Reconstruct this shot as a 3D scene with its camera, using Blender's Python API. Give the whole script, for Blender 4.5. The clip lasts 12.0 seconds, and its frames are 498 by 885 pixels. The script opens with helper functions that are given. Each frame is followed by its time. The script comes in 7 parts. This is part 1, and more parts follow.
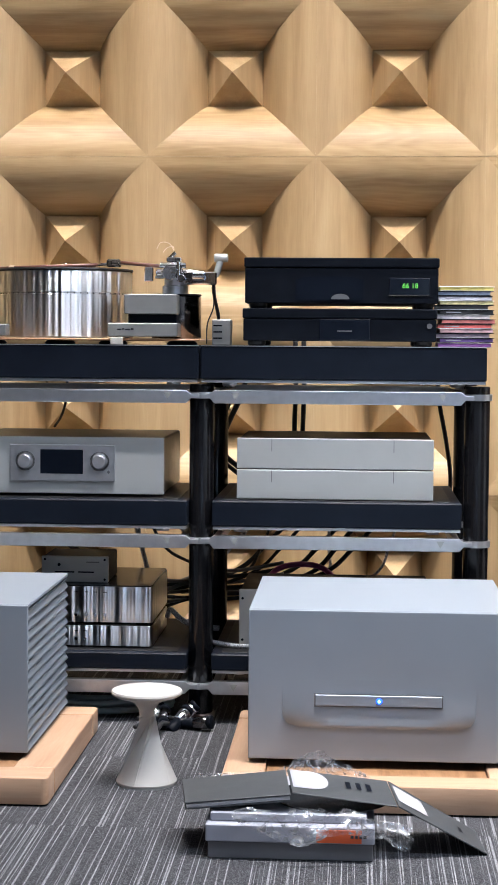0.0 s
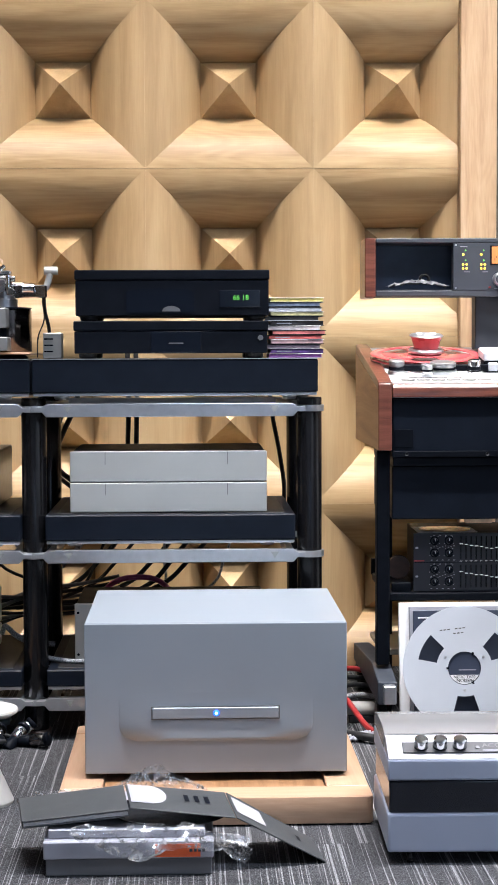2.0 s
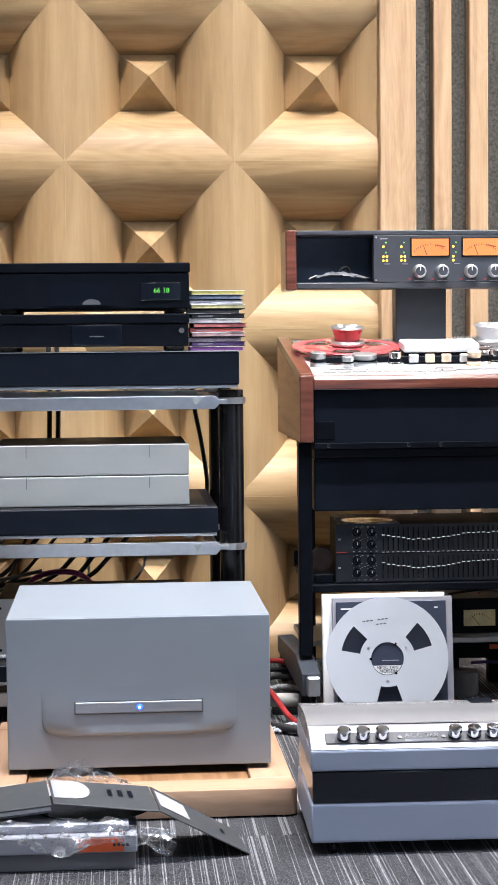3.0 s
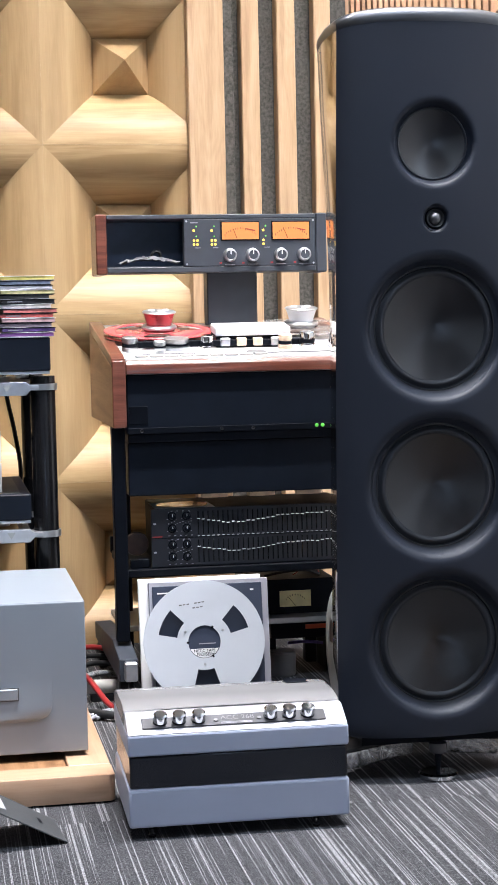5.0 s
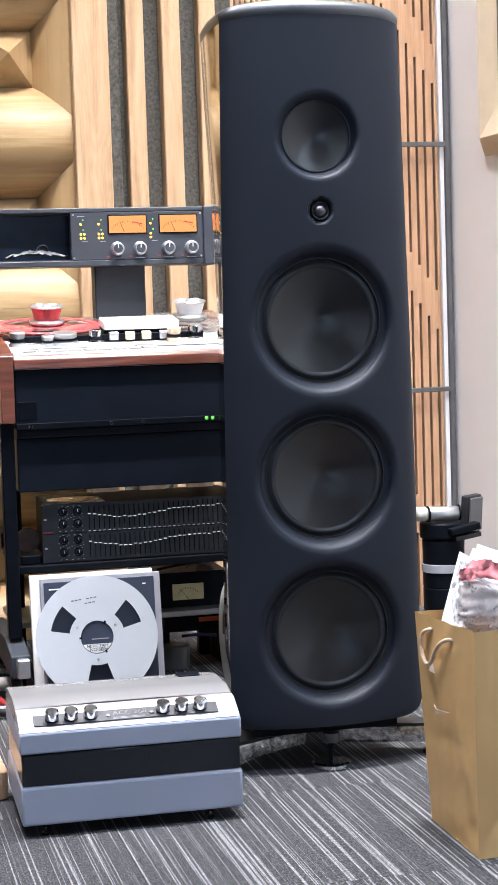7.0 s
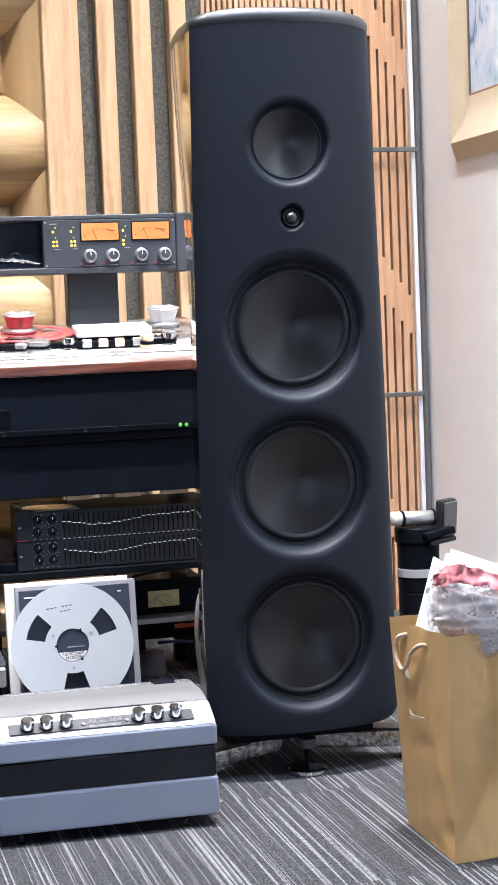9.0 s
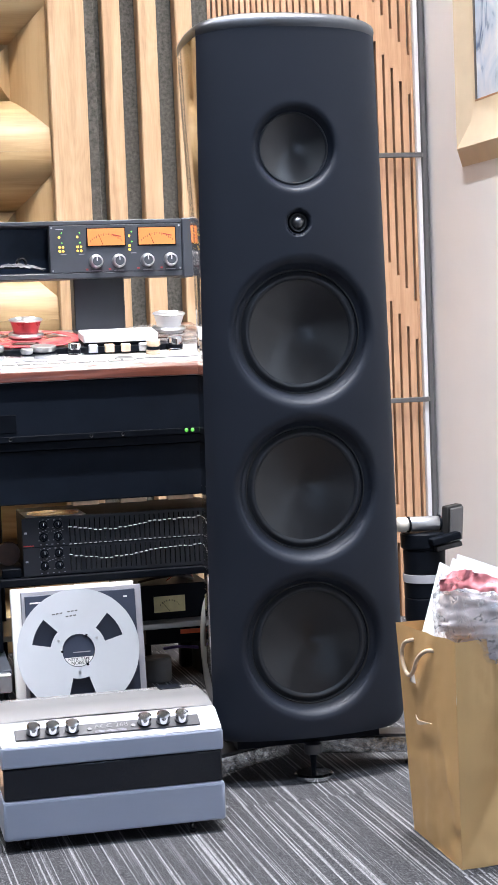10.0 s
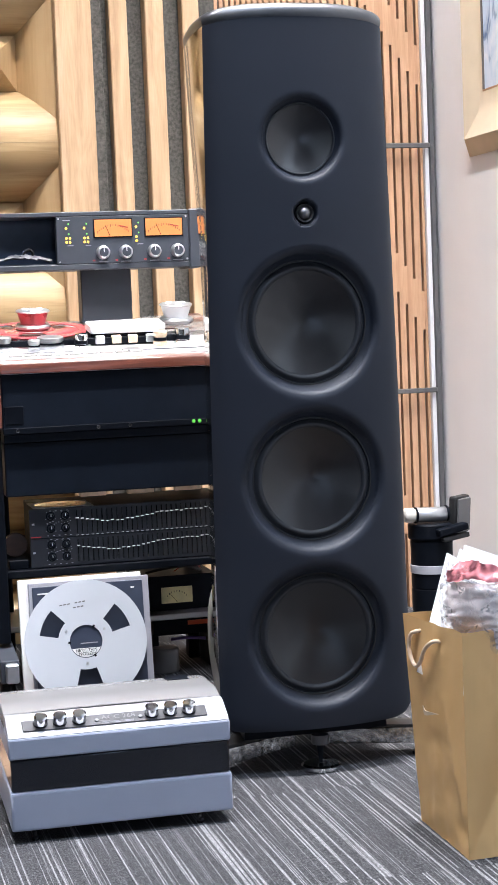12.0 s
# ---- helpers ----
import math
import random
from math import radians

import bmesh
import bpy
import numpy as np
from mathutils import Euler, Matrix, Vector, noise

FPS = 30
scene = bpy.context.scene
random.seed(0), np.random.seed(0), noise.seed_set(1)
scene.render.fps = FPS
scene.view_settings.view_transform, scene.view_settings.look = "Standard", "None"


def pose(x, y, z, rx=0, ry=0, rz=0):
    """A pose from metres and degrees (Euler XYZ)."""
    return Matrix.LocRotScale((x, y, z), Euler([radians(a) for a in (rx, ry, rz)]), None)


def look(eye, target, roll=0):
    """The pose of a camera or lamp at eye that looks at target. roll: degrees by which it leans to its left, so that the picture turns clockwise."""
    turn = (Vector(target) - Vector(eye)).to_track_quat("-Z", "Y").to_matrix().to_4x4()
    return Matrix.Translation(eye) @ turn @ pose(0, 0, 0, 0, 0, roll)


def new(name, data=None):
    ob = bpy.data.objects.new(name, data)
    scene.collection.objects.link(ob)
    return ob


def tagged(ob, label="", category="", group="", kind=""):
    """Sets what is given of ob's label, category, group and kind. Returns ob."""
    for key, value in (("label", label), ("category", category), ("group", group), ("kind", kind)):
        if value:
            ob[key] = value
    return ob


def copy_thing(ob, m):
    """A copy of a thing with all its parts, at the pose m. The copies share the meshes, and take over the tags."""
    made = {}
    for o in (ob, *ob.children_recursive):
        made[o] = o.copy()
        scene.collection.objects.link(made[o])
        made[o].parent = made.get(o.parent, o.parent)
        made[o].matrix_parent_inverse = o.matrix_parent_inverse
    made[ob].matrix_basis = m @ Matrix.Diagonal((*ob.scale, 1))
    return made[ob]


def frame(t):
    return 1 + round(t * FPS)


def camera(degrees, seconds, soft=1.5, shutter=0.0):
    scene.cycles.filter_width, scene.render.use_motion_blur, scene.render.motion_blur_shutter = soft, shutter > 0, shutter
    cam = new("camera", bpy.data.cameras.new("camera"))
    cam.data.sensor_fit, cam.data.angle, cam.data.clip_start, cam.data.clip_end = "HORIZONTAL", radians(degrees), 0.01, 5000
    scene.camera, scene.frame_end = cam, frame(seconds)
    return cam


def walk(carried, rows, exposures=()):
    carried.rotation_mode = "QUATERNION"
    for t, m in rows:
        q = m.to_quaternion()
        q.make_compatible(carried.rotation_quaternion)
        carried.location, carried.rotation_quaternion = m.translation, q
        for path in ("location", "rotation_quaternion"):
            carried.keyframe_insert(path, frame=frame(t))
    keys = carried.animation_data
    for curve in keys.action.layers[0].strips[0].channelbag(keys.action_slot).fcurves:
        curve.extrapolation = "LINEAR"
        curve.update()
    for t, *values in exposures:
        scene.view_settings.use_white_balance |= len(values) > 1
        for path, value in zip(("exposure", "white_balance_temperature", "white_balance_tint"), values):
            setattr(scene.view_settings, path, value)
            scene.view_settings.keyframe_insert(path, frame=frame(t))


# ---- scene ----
cam = camera(16.73, 12.0)
# seconds, eye in metres, pitch, roll, yaw: held by hand, panning to the right
ROWS = [
    (0.0, -0.0226, 0.0036, 0.8485, -3.406, -0.423, 3.641),
    (0.5, -0.0176, 0.0052, 0.8495, -3.258, -0.196, 2.356),
    (1.0, -0.0154, 0.0053, 0.8497, -3.116, 0.005, 0.917),
    (1.5, -0.0155, 0.0048, 0.8511, -3.033, 0.136, -0.502),
    (2.0, -0.0154, 0.0069, 0.8521, -3.040, 0.217, -1.927),
    (2.5, -0.0108, 0.0075, 0.8519, -3.116, 0.362, -3.106),
    (3.0, -0.0071, 0.0098, 0.8509, -3.282, 0.530, -4.463),
    (3.5, 0.0010, 0.0115, 0.8508, -3.482, 0.768, -5.958),
    (5.5, 0.0119, 0.0099, 0.8539, -4.058, 1.326, -11.782),
    (6.0, 0.0175, 0.0094, 0.8548, -4.164, 1.520, -12.670),
    (6.5, 0.0206, 0.0092, 0.8553, -4.253, 1.704, -13.423),
    (7.0, 0.0218, 0.0081, 0.8552, -4.295, 1.808, -14.158),
    (7.5, 0.0241, 0.0067, 0.8579, -4.324, 1.940, -14.685),
    (9.5, 0.0264, 0.0047, 0.8592, -4.072, 2.250, -14.992),
    (10.0, 0.0248, 0.0069, 0.8575, -3.957, 2.202, -14.813),
    (10.5, 0.0249, 0.0067, 0.8572, -3.874, 2.149, -14.668),
    (11.0, 0.0255, 0.0058, 0.8567, -3.864, 2.186, -14.607),
    (11.5, 0.0253, 0.0061, 0.8570, -4.013, 2.247, -14.599),
    (12.0, 0.0269, 0.0068, 0.8574, -4.254, 2.278, -14.546),
]
walk(cam, [(t, pose(x, y, z, 90 + p, r, w)) for t, x, y, z, p, r, w in ROWS],
     [(0.0, -0.17, 6330, 14), (3.5, -0.16, 6330, 14), (5.5, -0.07, 6330, 14), (7.5, 0.0, 6290, 14), (12.0, 0.0, 6280, 14)])

# ---- world and lights ----
world = bpy.data.worlds.new("world")
scene.world = world
world.use_nodes = True
world.node_tree.nodes["Background"].inputs[0].default_value = (0.75, 0.87, 1.0, 1)
world.node_tree.nodes["Background"].inputs[1].default_value = 0.05


def lamp(name, at, target, power, sx, sy, colour, spread=180):
    d = bpy.data.lights.new(name, "AREA")
    d.shape, d.size, d.size_y, d.energy, d.color, d.spread = "RECTANGLE", sx, sy, power, colour, radians(spread)
    ob = new(name, d)
    ob.matrix_world = look(at, target)
    return ob


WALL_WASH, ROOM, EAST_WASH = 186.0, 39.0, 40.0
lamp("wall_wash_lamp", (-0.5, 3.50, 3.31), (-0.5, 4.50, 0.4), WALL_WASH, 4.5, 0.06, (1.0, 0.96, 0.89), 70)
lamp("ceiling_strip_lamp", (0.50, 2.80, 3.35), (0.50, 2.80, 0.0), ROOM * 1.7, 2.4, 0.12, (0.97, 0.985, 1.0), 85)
# bluish fill added out of view, to lift front faces and the right side
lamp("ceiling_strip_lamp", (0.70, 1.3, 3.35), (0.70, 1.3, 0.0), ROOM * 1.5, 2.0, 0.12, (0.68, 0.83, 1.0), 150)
# unseen strip added to lift the white wall, inferred from the picture's shadow
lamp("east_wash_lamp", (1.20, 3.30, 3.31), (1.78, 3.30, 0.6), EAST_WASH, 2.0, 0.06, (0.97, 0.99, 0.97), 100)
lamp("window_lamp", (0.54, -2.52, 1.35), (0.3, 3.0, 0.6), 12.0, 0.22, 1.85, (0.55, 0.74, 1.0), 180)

# ---- materials ----
LIB = {}


def nodes_of(name):
    m = bpy.data.materials.new(name)
    m.use_nodes = True
    n, l = m.node_tree.nodes, m.node_tree.links
    return m, n, l, n["Principled BSDF"]


def ramp(n, stops):
    r = n.new("ShaderNodeValToRGB")
    el = r.color_ramp.elements
    while len(el) < len(stops):
        el.new(0.5)
    for e, (p, c) in zip(el, stops):
        e.position, e.color = p, (*c, 1)
    return r


def mapped(n, l, scale, shuffle=True, room=False):
    """Object coordinates, scaled, shifted by chance from object to object."""
    tc, mp = n.new("ShaderNodeTexCoord"), n.new("ShaderNodeMapping")
    mp.inputs["Scale"].default_value = scale
    if room:
        l.new(n.new("ShaderNodeNewGeometry").outputs["Position"], mp.inputs["Vector"])
    elif shuffle:
        info, add, mul = n.new("ShaderNodeObjectInfo"), n.new("ShaderNodeVectorMath"), n.new("ShaderNodeMath")
        mul.operation, mul.inputs[1].default_value = "MULTIPLY", 37.0
        l.new(info.outputs["Random"], mul.inputs[0])
        l.new(tc.outputs["Object"], add.inputs[0])
        l.new(mul.outputs[0], add.inputs[1])
        l.new(add.outputs[0], mp.inputs["Vector"])
    else:
        l.new(tc.outputs["Object"], mp.inputs["Vector"])
    return mp


def plain(name, colour, rough=0.5, metal=0.0, vary=0.12, scale=40.0, bump=0.0, coat=0.0, fine=400.0, spec=0.5):
    """Paint, plastic, metal: slight uneven tone and roughness, fine relief."""
    m, n, l, b = nodes_of(name)
    mp = mapped(n, l, (1, 1, 1))
    big, small = n.new("ShaderNodeTexNoise"), n.new("ShaderNodeTexNoise")
    big.inputs["Scale"].default_value, big.inputs["Detail"].default_value = scale, 5
    small.inputs["Scale"].default_value, small.inputs["Detail"].default_value = fine, 2
    l.new(mp.outputs[0], big.inputs["Vector"]), l.new(mp.outputs[0], small.inputs["Vector"])
    lo = tuple(c * (1 - vary) for c in colour)
    hi = tuple(min(1, c * (1 + vary)) for c in colour)
    r = ramp(n, [(0.3, lo), (0.7, hi)])
    l.new(big.outputs["Fac"], r.inputs["Fac"]), l.new(r.outputs[0], b.inputs["Base Color"])
    rr = n.new("ShaderNodeMapRange")
    rr.inputs["To Min"].default_value, rr.inputs["To Max"].default_value = max(0.02, rough * 0.85), min(1, rough * 1.15)
    l.new(big.outputs["Fac"], rr.inputs["Value"]), l.new(rr.outputs[0], b.inputs["Roughness"])
    b.inputs["Metallic"].default_value, b.inputs["Coat Weight"].default_value = metal, coat
    b.inputs["Specular IOR Level"].default_value = spec
    if bump:
        bp = n.new("ShaderNodeBump")
        bp.inputs["Strength"].default_value, bp.inputs["Distance"].default_value = bump, 0.001
        l.new(small.outputs["Fac"], bp.inputs["Height"]), l.new(bp.outputs[0], b.inputs["Normal"])
    LIB[name] = m
    return m


def wood(name, dark, mid, light, along="z", across=22.0, rough=0.5, coat=0.0, room=False, figure=0.0):
    """Wood with grain along one axis: bands, fine fibres, pores, and flame figure where it is cut flat."""
    m, n, l, b = nodes_of(name)
    s = {"x": (0.07, 1, 1), "y": (1, 0.07, 1), "z": (1, 1, 0.07)}[along]
    mp = mapped(n, l, s, True, room)
    band, fibre = n.new("ShaderNodeTexNoise"), n.new("ShaderNodeTexNoise")
    band.inputs["Scale"].default_value, band.inputs["Detail"].default_value, band.inputs["Distortion"].default_value = across, 4, 1.2
    fibre.inputs["Scale"].default_value, fibre.inputs["Detail"].default_value = across * 14, 3
    l.new(mp.outputs[0], band.inputs["Vector"]), l.new(mp.outputs[0], fibre.inputs["Vector"])
    mix = n.new("ShaderNodeMath")
    mix.operation, mix.inputs[1].default_value = "MULTIPLY_ADD", 0.28
    l.new(fibre.outputs["Fac"], mix.inputs[0]), l.new(band.outputs["Fac"], mix.inputs[2])
    r = ramp(n, [(0.45, dark), (0.62, mid), (0.82, light)])
    tone = mix
    if figure:
        flame, turns, wave, add = n.new("ShaderNodeTexNoise"), n.new("ShaderNodeMath"), n.new("ShaderNodeMath"), n.new("ShaderNodeMath")
        fm = n.new("ShaderNodeMapping")
        fm.inputs["Scale"].default_value = {"x": (2.6, 1, 1), "y": (1, 2.6, 1), "z": (1, 1, 2.6)}[along]
        l.new(mp.outputs[0], fm.inputs["Vector"]), l.new(fm.outputs[0], flame.inputs["Vector"])
        flame.inputs["Scale"].default_value, flame.inputs["Detail"].default_value, flame.inputs["Distortion"].default_value = across * 0.42, 1.5, 0.4
        turns.operation, turns.inputs[1].default_value = "MULTIPLY", 95.0
        wave.operation = "SINE"
        add.operation, add.inputs[1].default_value = "MULTIPLY_ADD", figure
        l.new(flame.outputs["Fac"], turns.inputs[0]), l.new(turns.outputs[0], wave.inputs[0])
        l.new(wave.outputs[0], add.inputs[0]), l.new(mix.outputs[0], add.inputs[2])
        info, piece = n.new("ShaderNodeObjectInfo"), n.new("ShaderNodeMath")      # each piece a little lighter or darker
        piece.operation, piece.inputs[1].default_value = "MULTIPLY_ADD", 0.12
        shift = n.new("ShaderNodeMath")
        shift.operation, shift.inputs[1].default_value = "SUBTRACT", 0.06
        l.new(info.outputs["Random"], piece.inputs[0]), l.new(add.outputs[0], piece.inputs[2])
        l.new(piece.outputs[0], shift.inputs[0])
        tone = shift
    l.new(tone.outputs[0], r.inputs["Fac"]), l.new(r.outputs[0], b.inputs["Base Color"])
    bp = n.new("ShaderNodeBump")
    bp.inputs["Strength"].default_value, bp.inputs["Distance"].default_value = 0.25, 0.0008
    l.new(fibre.outputs["Fac"], bp.inputs["Height"]), l.new(bp.outputs[0], b.inputs["Normal"])
    b.inputs["Roughness"].default_value, b.inputs["Coat Weight"].default_value = rough, coat
    LIB[name] = m
    return m


def emit(name, colour, power):
    m, n, l, b = nodes_of(name)
    b.inputs["Base Color"].default_value = (*colour, 1)
    b.inputs["Emission Color"].default_value, b.inputs["Emission Strength"].default_value = (*colour, 1), power
    LIB[name] = m
    return m


def clear(name, colour=(1, 1, 1), rough=0.03, ior=1.2, alpha=0.25, bump=0.0, crease_glints=0.0):
    """Thin clear film or acrylic: mostly see-through, with gloss, and white glints painted along its creases."""
    m, n, l, b = nodes_of(name)
    out = n["Material Output"]
    gl, tr, mx = n.new("ShaderNodeBsdfGlossy"), n.new("ShaderNodeBsdfTransparent"), n.new("ShaderNodeMixShader")
    df, mx2 = n.new("ShaderNodeBsdfDiffuse"), n.new("ShaderNodeMixShader")
    df.inputs["Color"].default_value = (*colour, 1)
    gl.inputs["Roughness"].default_value = rough
    mx.inputs["Fac"].default_value = alpha
    mx2.inputs["Fac"].default_value = 0.35
    l.new(gl.outputs[0], mx2.inputs[1]), l.new(df.outputs[0], mx2.inputs[2])
    l.new(tr.outputs[0], mx.inputs[1]), l.new(mx2.outputs[0], mx.inputs[2]), l.new(mx.outputs[0], out.inputs["Surface"])
    if bump:
        mp = mapped(n, l, (1, 1, 1))
        no, bp = n.new("ShaderNodeTexNoise"), n.new("ShaderNodeBump")
        no.inputs["Scale"].default_value, no.inputs["Detail"].default_value = 60, 3
        bp.inputs["Strength"].default_value, bp.inputs["Distance"].default_value = bump, 0.01
        l.new(mp.outputs[0], no.inputs["Vector"]), l.new(no.outputs["Fac"], bp.inputs["Height"])
        l.new(bp.outputs[0], gl.inputs["Normal"])
    # highlights on the creases go in as opaque white streaks
    if crease_glints:
        cp = mapped(n, l, (1, 1, 1))
        cn = n.new("ShaderNodeTexNoise")
        cn.inputs["Scale"].default_value, cn.inputs["Detail"].default_value, cn.inputs["Distortion"].default_value = 38, 3, 2.5
        cr = ramp(n, [(0.47, (alpha * 0.4,) * 3), (0.56, (alpha,) * 3), (0.66, (crease_glints,) * 3)])
        l.new(cp.outputs[0], cn.inputs["Vector"]), l.new(cn.outputs["Fac"], cr.inputs["Fac"]), l.new(cr.outputs[0], mx.inputs["Fac"])
    n.remove(b)
    LIB[name] = m
    return m


def streaked(name, colour, rough, turns=34.0, strength=0.75):
    """Polished metal with fine upright brushing that breaks its reflections into streaks."""
    m, n, l, b = nodes_of(name)
    mp = mapped(n, l, (1, 1, 0.0))
    no, bp = n.new("ShaderNodeTexNoise"), n.new("ShaderNodeBump")
    no.inputs["Scale"].default_value, no.inputs["Detail"].default_value = turns, 1.5
    bp.inputs["Strength"].default_value, bp.inputs["Distance"].default_value = strength, 0.012
    l.new(mp.outputs[0], no.inputs["Vector"]), l.new(no.outputs["Fac"], bp.inputs["Height"])
    tg = n.new("ShaderNodeTangent")                 # level turning marks draw reflections out upright
    tg.direction_type, tg.axis = "RADIAL", "Z"
    l.new(tg.outputs[0], b.inputs["Tangent"]), l.new(bp.outputs[0], b.inputs["Normal"])
    b.inputs["Anisotropic"].default_value, b.inputs["Anisotropic Rotation"].default_value = 0.97, 0.25
    r = ramp(n, [(0.3, tuple(c * 0.85 for c in colour)), (0.7, colour)])
    l.new(no.outputs["Fac"], r.inputs["Fac"]), l.new(r.outputs[0], b.inputs["Base Color"])
    b.inputs["Metallic"].default_value, b.inputs["Roughness"].default_value = 1.0, rough
    LIB[name] = m
    return m


def carpet_material():
    """Dark grey loop carpet with thin light stripes along y, shifted from tile to tile."""
    m, n, l, b = nodes_of("striped carpet")
    mp = mapped(n, l, (1, 0.004, 1))
    a = n.new("ShaderNodeTexNoise")
    a.noise_dimensions = "2D"
    a.inputs["Scale"].default_value, a.inputs["Detail"].default_value, a.inputs["Roughness"].default_value = 185, 2.5, 0.65
    l.new(mp.outputs[0], a.inputs["Vector"])
    stripe = ramp(n, [(0.565, (0, 0, 0)), (0.65, (1, 1, 1))])
    l.new(a.outputs["Fac"], stripe.inputs["Fac"])
    loop = n.new("ShaderNodeTexNoise")
    loop.inputs["Scale"].default_value, loop.inputs["Detail"].default_value = 420, 2
    mp2 = mapped(n, l, (1, 0.55, 1))
    l.new(mp2.outputs[0], loop.inputs["Vector"])
    base = ramp(n, [(0.34, (0.030, 0.029, 0.031)), (0.5, (0.056, 0.0555, 0.059)), (0.70, (0.108, 0.107, 0.112))])
    l.new(loop.outputs["Fac"], base.inputs["Fac"])
    light = ramp(n, [(0.32, (0.13, 0.129, 0.131)), (0.68, (0.335, 0.333, 0.338))])
    l.new(loop.outputs["Fac"], light.inputs["Fac"])
    mx = n.new("ShaderNodeMixRGB")
    l.new(stripe.outputs[0], mx.inputs[0]), l.new(base.outputs[0], mx.inputs[1]), l.new(light.outputs[0], mx.inputs[2])
    l.new(mx.outputs[0], b.inputs["Base Color"])
    bp = n.new("ShaderNodeBump")
    bp.inputs["Strength"].default_value, bp.inputs["Distance"].default_value = 0.9, 0.004
    l.new(loop.outputs["Fac"], bp.inputs["Height"]), l.new(bp.outputs[0], b.inputs["Normal"])
    b.inputs["Roughness"].default_value = 0.95
    b.inputs["Specular IOR Level"].default_value = 0.1
    return m


M_CARPET = carpet_material()
M_WALLV = wood("light maple, upright grain", (0.42, 0.282, 0.140), (0.475, 0.326, 0.167), (0.53, 0.374, 0.203), "z", 16, room=True, figure=0.014)
M_WALLH = wood("light maple, level grain", (0.375, 0.242, 0.112), (0.465, 0.316, 0.157), (0.54, 0.382, 0.205), "x", 16, room=True, figure=0.042)
M_PLANK = wood("pine plank", (0.43, 0.275, 0.155), (0.53, 0.355, 0.21), (0.60, 0.425, 0.265), "z", 26, figure=0.026)
M_SLAT = wood("beech slat panel", (0.45, 0.25, 0.142), (0.525, 0.31, 0.184), (0.585, 0.363, 0.226), "z", 30)
M_OAK = wood("pale maple block", (0.43, 0.25, 0.15), (0.49, 0.305, 0.19), (0.55, 0.36, 0.235), "x", 18, 0.4)
M_OAKY = wood("pale maple block, deep grain", (0.43, 0.25, 0.15), (0.49, 0.305, 0.19), (0.55, 0.36, 0.235), "y", 18, 0.4)
M_MAHOG = wood("red-brown mahogany", (0.070, 0.020, 0.012), (0.125, 0.038, 0.023), (0.185, 0.064, 0.040), "x", 40, 0.3, 0.3)
M_SIDEWOOD = wood("golden brown veneer", (0.24, 0.115, 0.052), (0.33, 0.17, 0.08), (0.40, 0.22, 0.11), "y", 30, 0.4)
M_FELT = plain("grey felt", (0.082, 0.078, 0.070), 0.95, 0, 0.5, 120, 0.8, fine=700)
M_WHITEWALL = plain("white wall paint", (0.86, 0.865, 0.885), 0.7, 0, 0.03, 3, 0.1)
M_GREYWALL = plain("grey wall paint", (0.30, 0.30, 0.31), 0.8, 0, 0.05, 3, 0.1)
M_BLACK = plain("black satin metal", (0.0045, 0.0058, 0.009), 0.45, 0.0, 0.2, 30, 0.05, spec=0.06)
M_POST = plain("gloss black post", (0.006, 0.006, 0.007), 0.2, 0.0, 0.2, 30, spec=0.35)
M_NAVY = plain("dark slate shelf front", (0.0050, 0.0078, 0.0142), 0.5, 0.0, 0.15, 20, 0.06, spec=0.14)
M_SHELFTOP = plain("black wood shelf top", (0.018, 0.017, 0.017), 0.5, 0.0, 0.4, 40, 0.1, spec=0.3)
M_ALU = plain("brushed aluminium", (0.55, 0.56, 0.58), 0.35, 0.9, 0.06, 60, 0.06)
M_SILVER = plain("silver anodised front", (0.41, 0.417, 0.405), 0.45, 0.25, 0.04, 12, 0.05, fine=900)
M_AMP = plain("silver-grey painted metal", (0.275, 0.308, 0.345), 0.42, 0.25, 0.04, 6, 0.06, fine=900)
M_CHROME = plain("polished chrome", (0.75, 0.76, 0.78), 0.07, 1.0, 0.05, 8)
M_STREAK = streaked("streaked polished steel", (0.74, 0.76, 0.80), 0.30, 52.0, 0.9)
M_BLOCK = plain("satin grey metal block", (0.20, 0.202, 0.20), 0.45, 0.3, 0.06, 30, 0.05)
M_SLATE = plain("slate grey panel", (0.034, 0.040, 0.052), 0.5, 0.0, 0.1, 30, 0.04)
M_SHELL = plain("polished bronze-grey metal shell", (0.50, 0.45, 0.37), 0.10, 1.0, 0.1, 8)
M_RUBBERGREY = plain("charcoal rubber surround", (0.020, 0.022, 0.027), 0.5, 0.0, 0.12, 40, 0.05, spec=0.35)
M_DARKCHROME = plain("dark polished steel", (0.16, 0.15, 0.15), 0.16, 1.0, 0.1, 8)
M_WHITE = plain("white enamel", (0.72, 0.72, 0.74), 0.35, 0.0, 0.03, 8, 0.04)
M_IVORY = plain("ivory lacquer", (0.46, 0.435, 0.40), 0.5, 0.0, 0.05, 12, 0.08)
M_LILAC = plain("pale grey-blue enamel", (0.36, 0.395, 0.49), 0.4, 0.0, 0.03, 8, 0.05)
M_SPK = plain("matt charcoal baffle", (0.0088, 0.0120, 0.0205), 0.52, 0.0, 0.1, 5, 0.05, fine=1200, spec=0.31)
M_CONE = plain("black carbon cone", (0.0075, 0.0072, 0.0088), 0.31, 0.0, 0.35, 10, 0.03, spec=0.58)
tn = M_CONE.node_tree.nodes.new("ShaderNodeTangent")      # fibres laid round the cone fan the gloss out
tn.direction_type, tn.axis = "RADIAL", "Y"
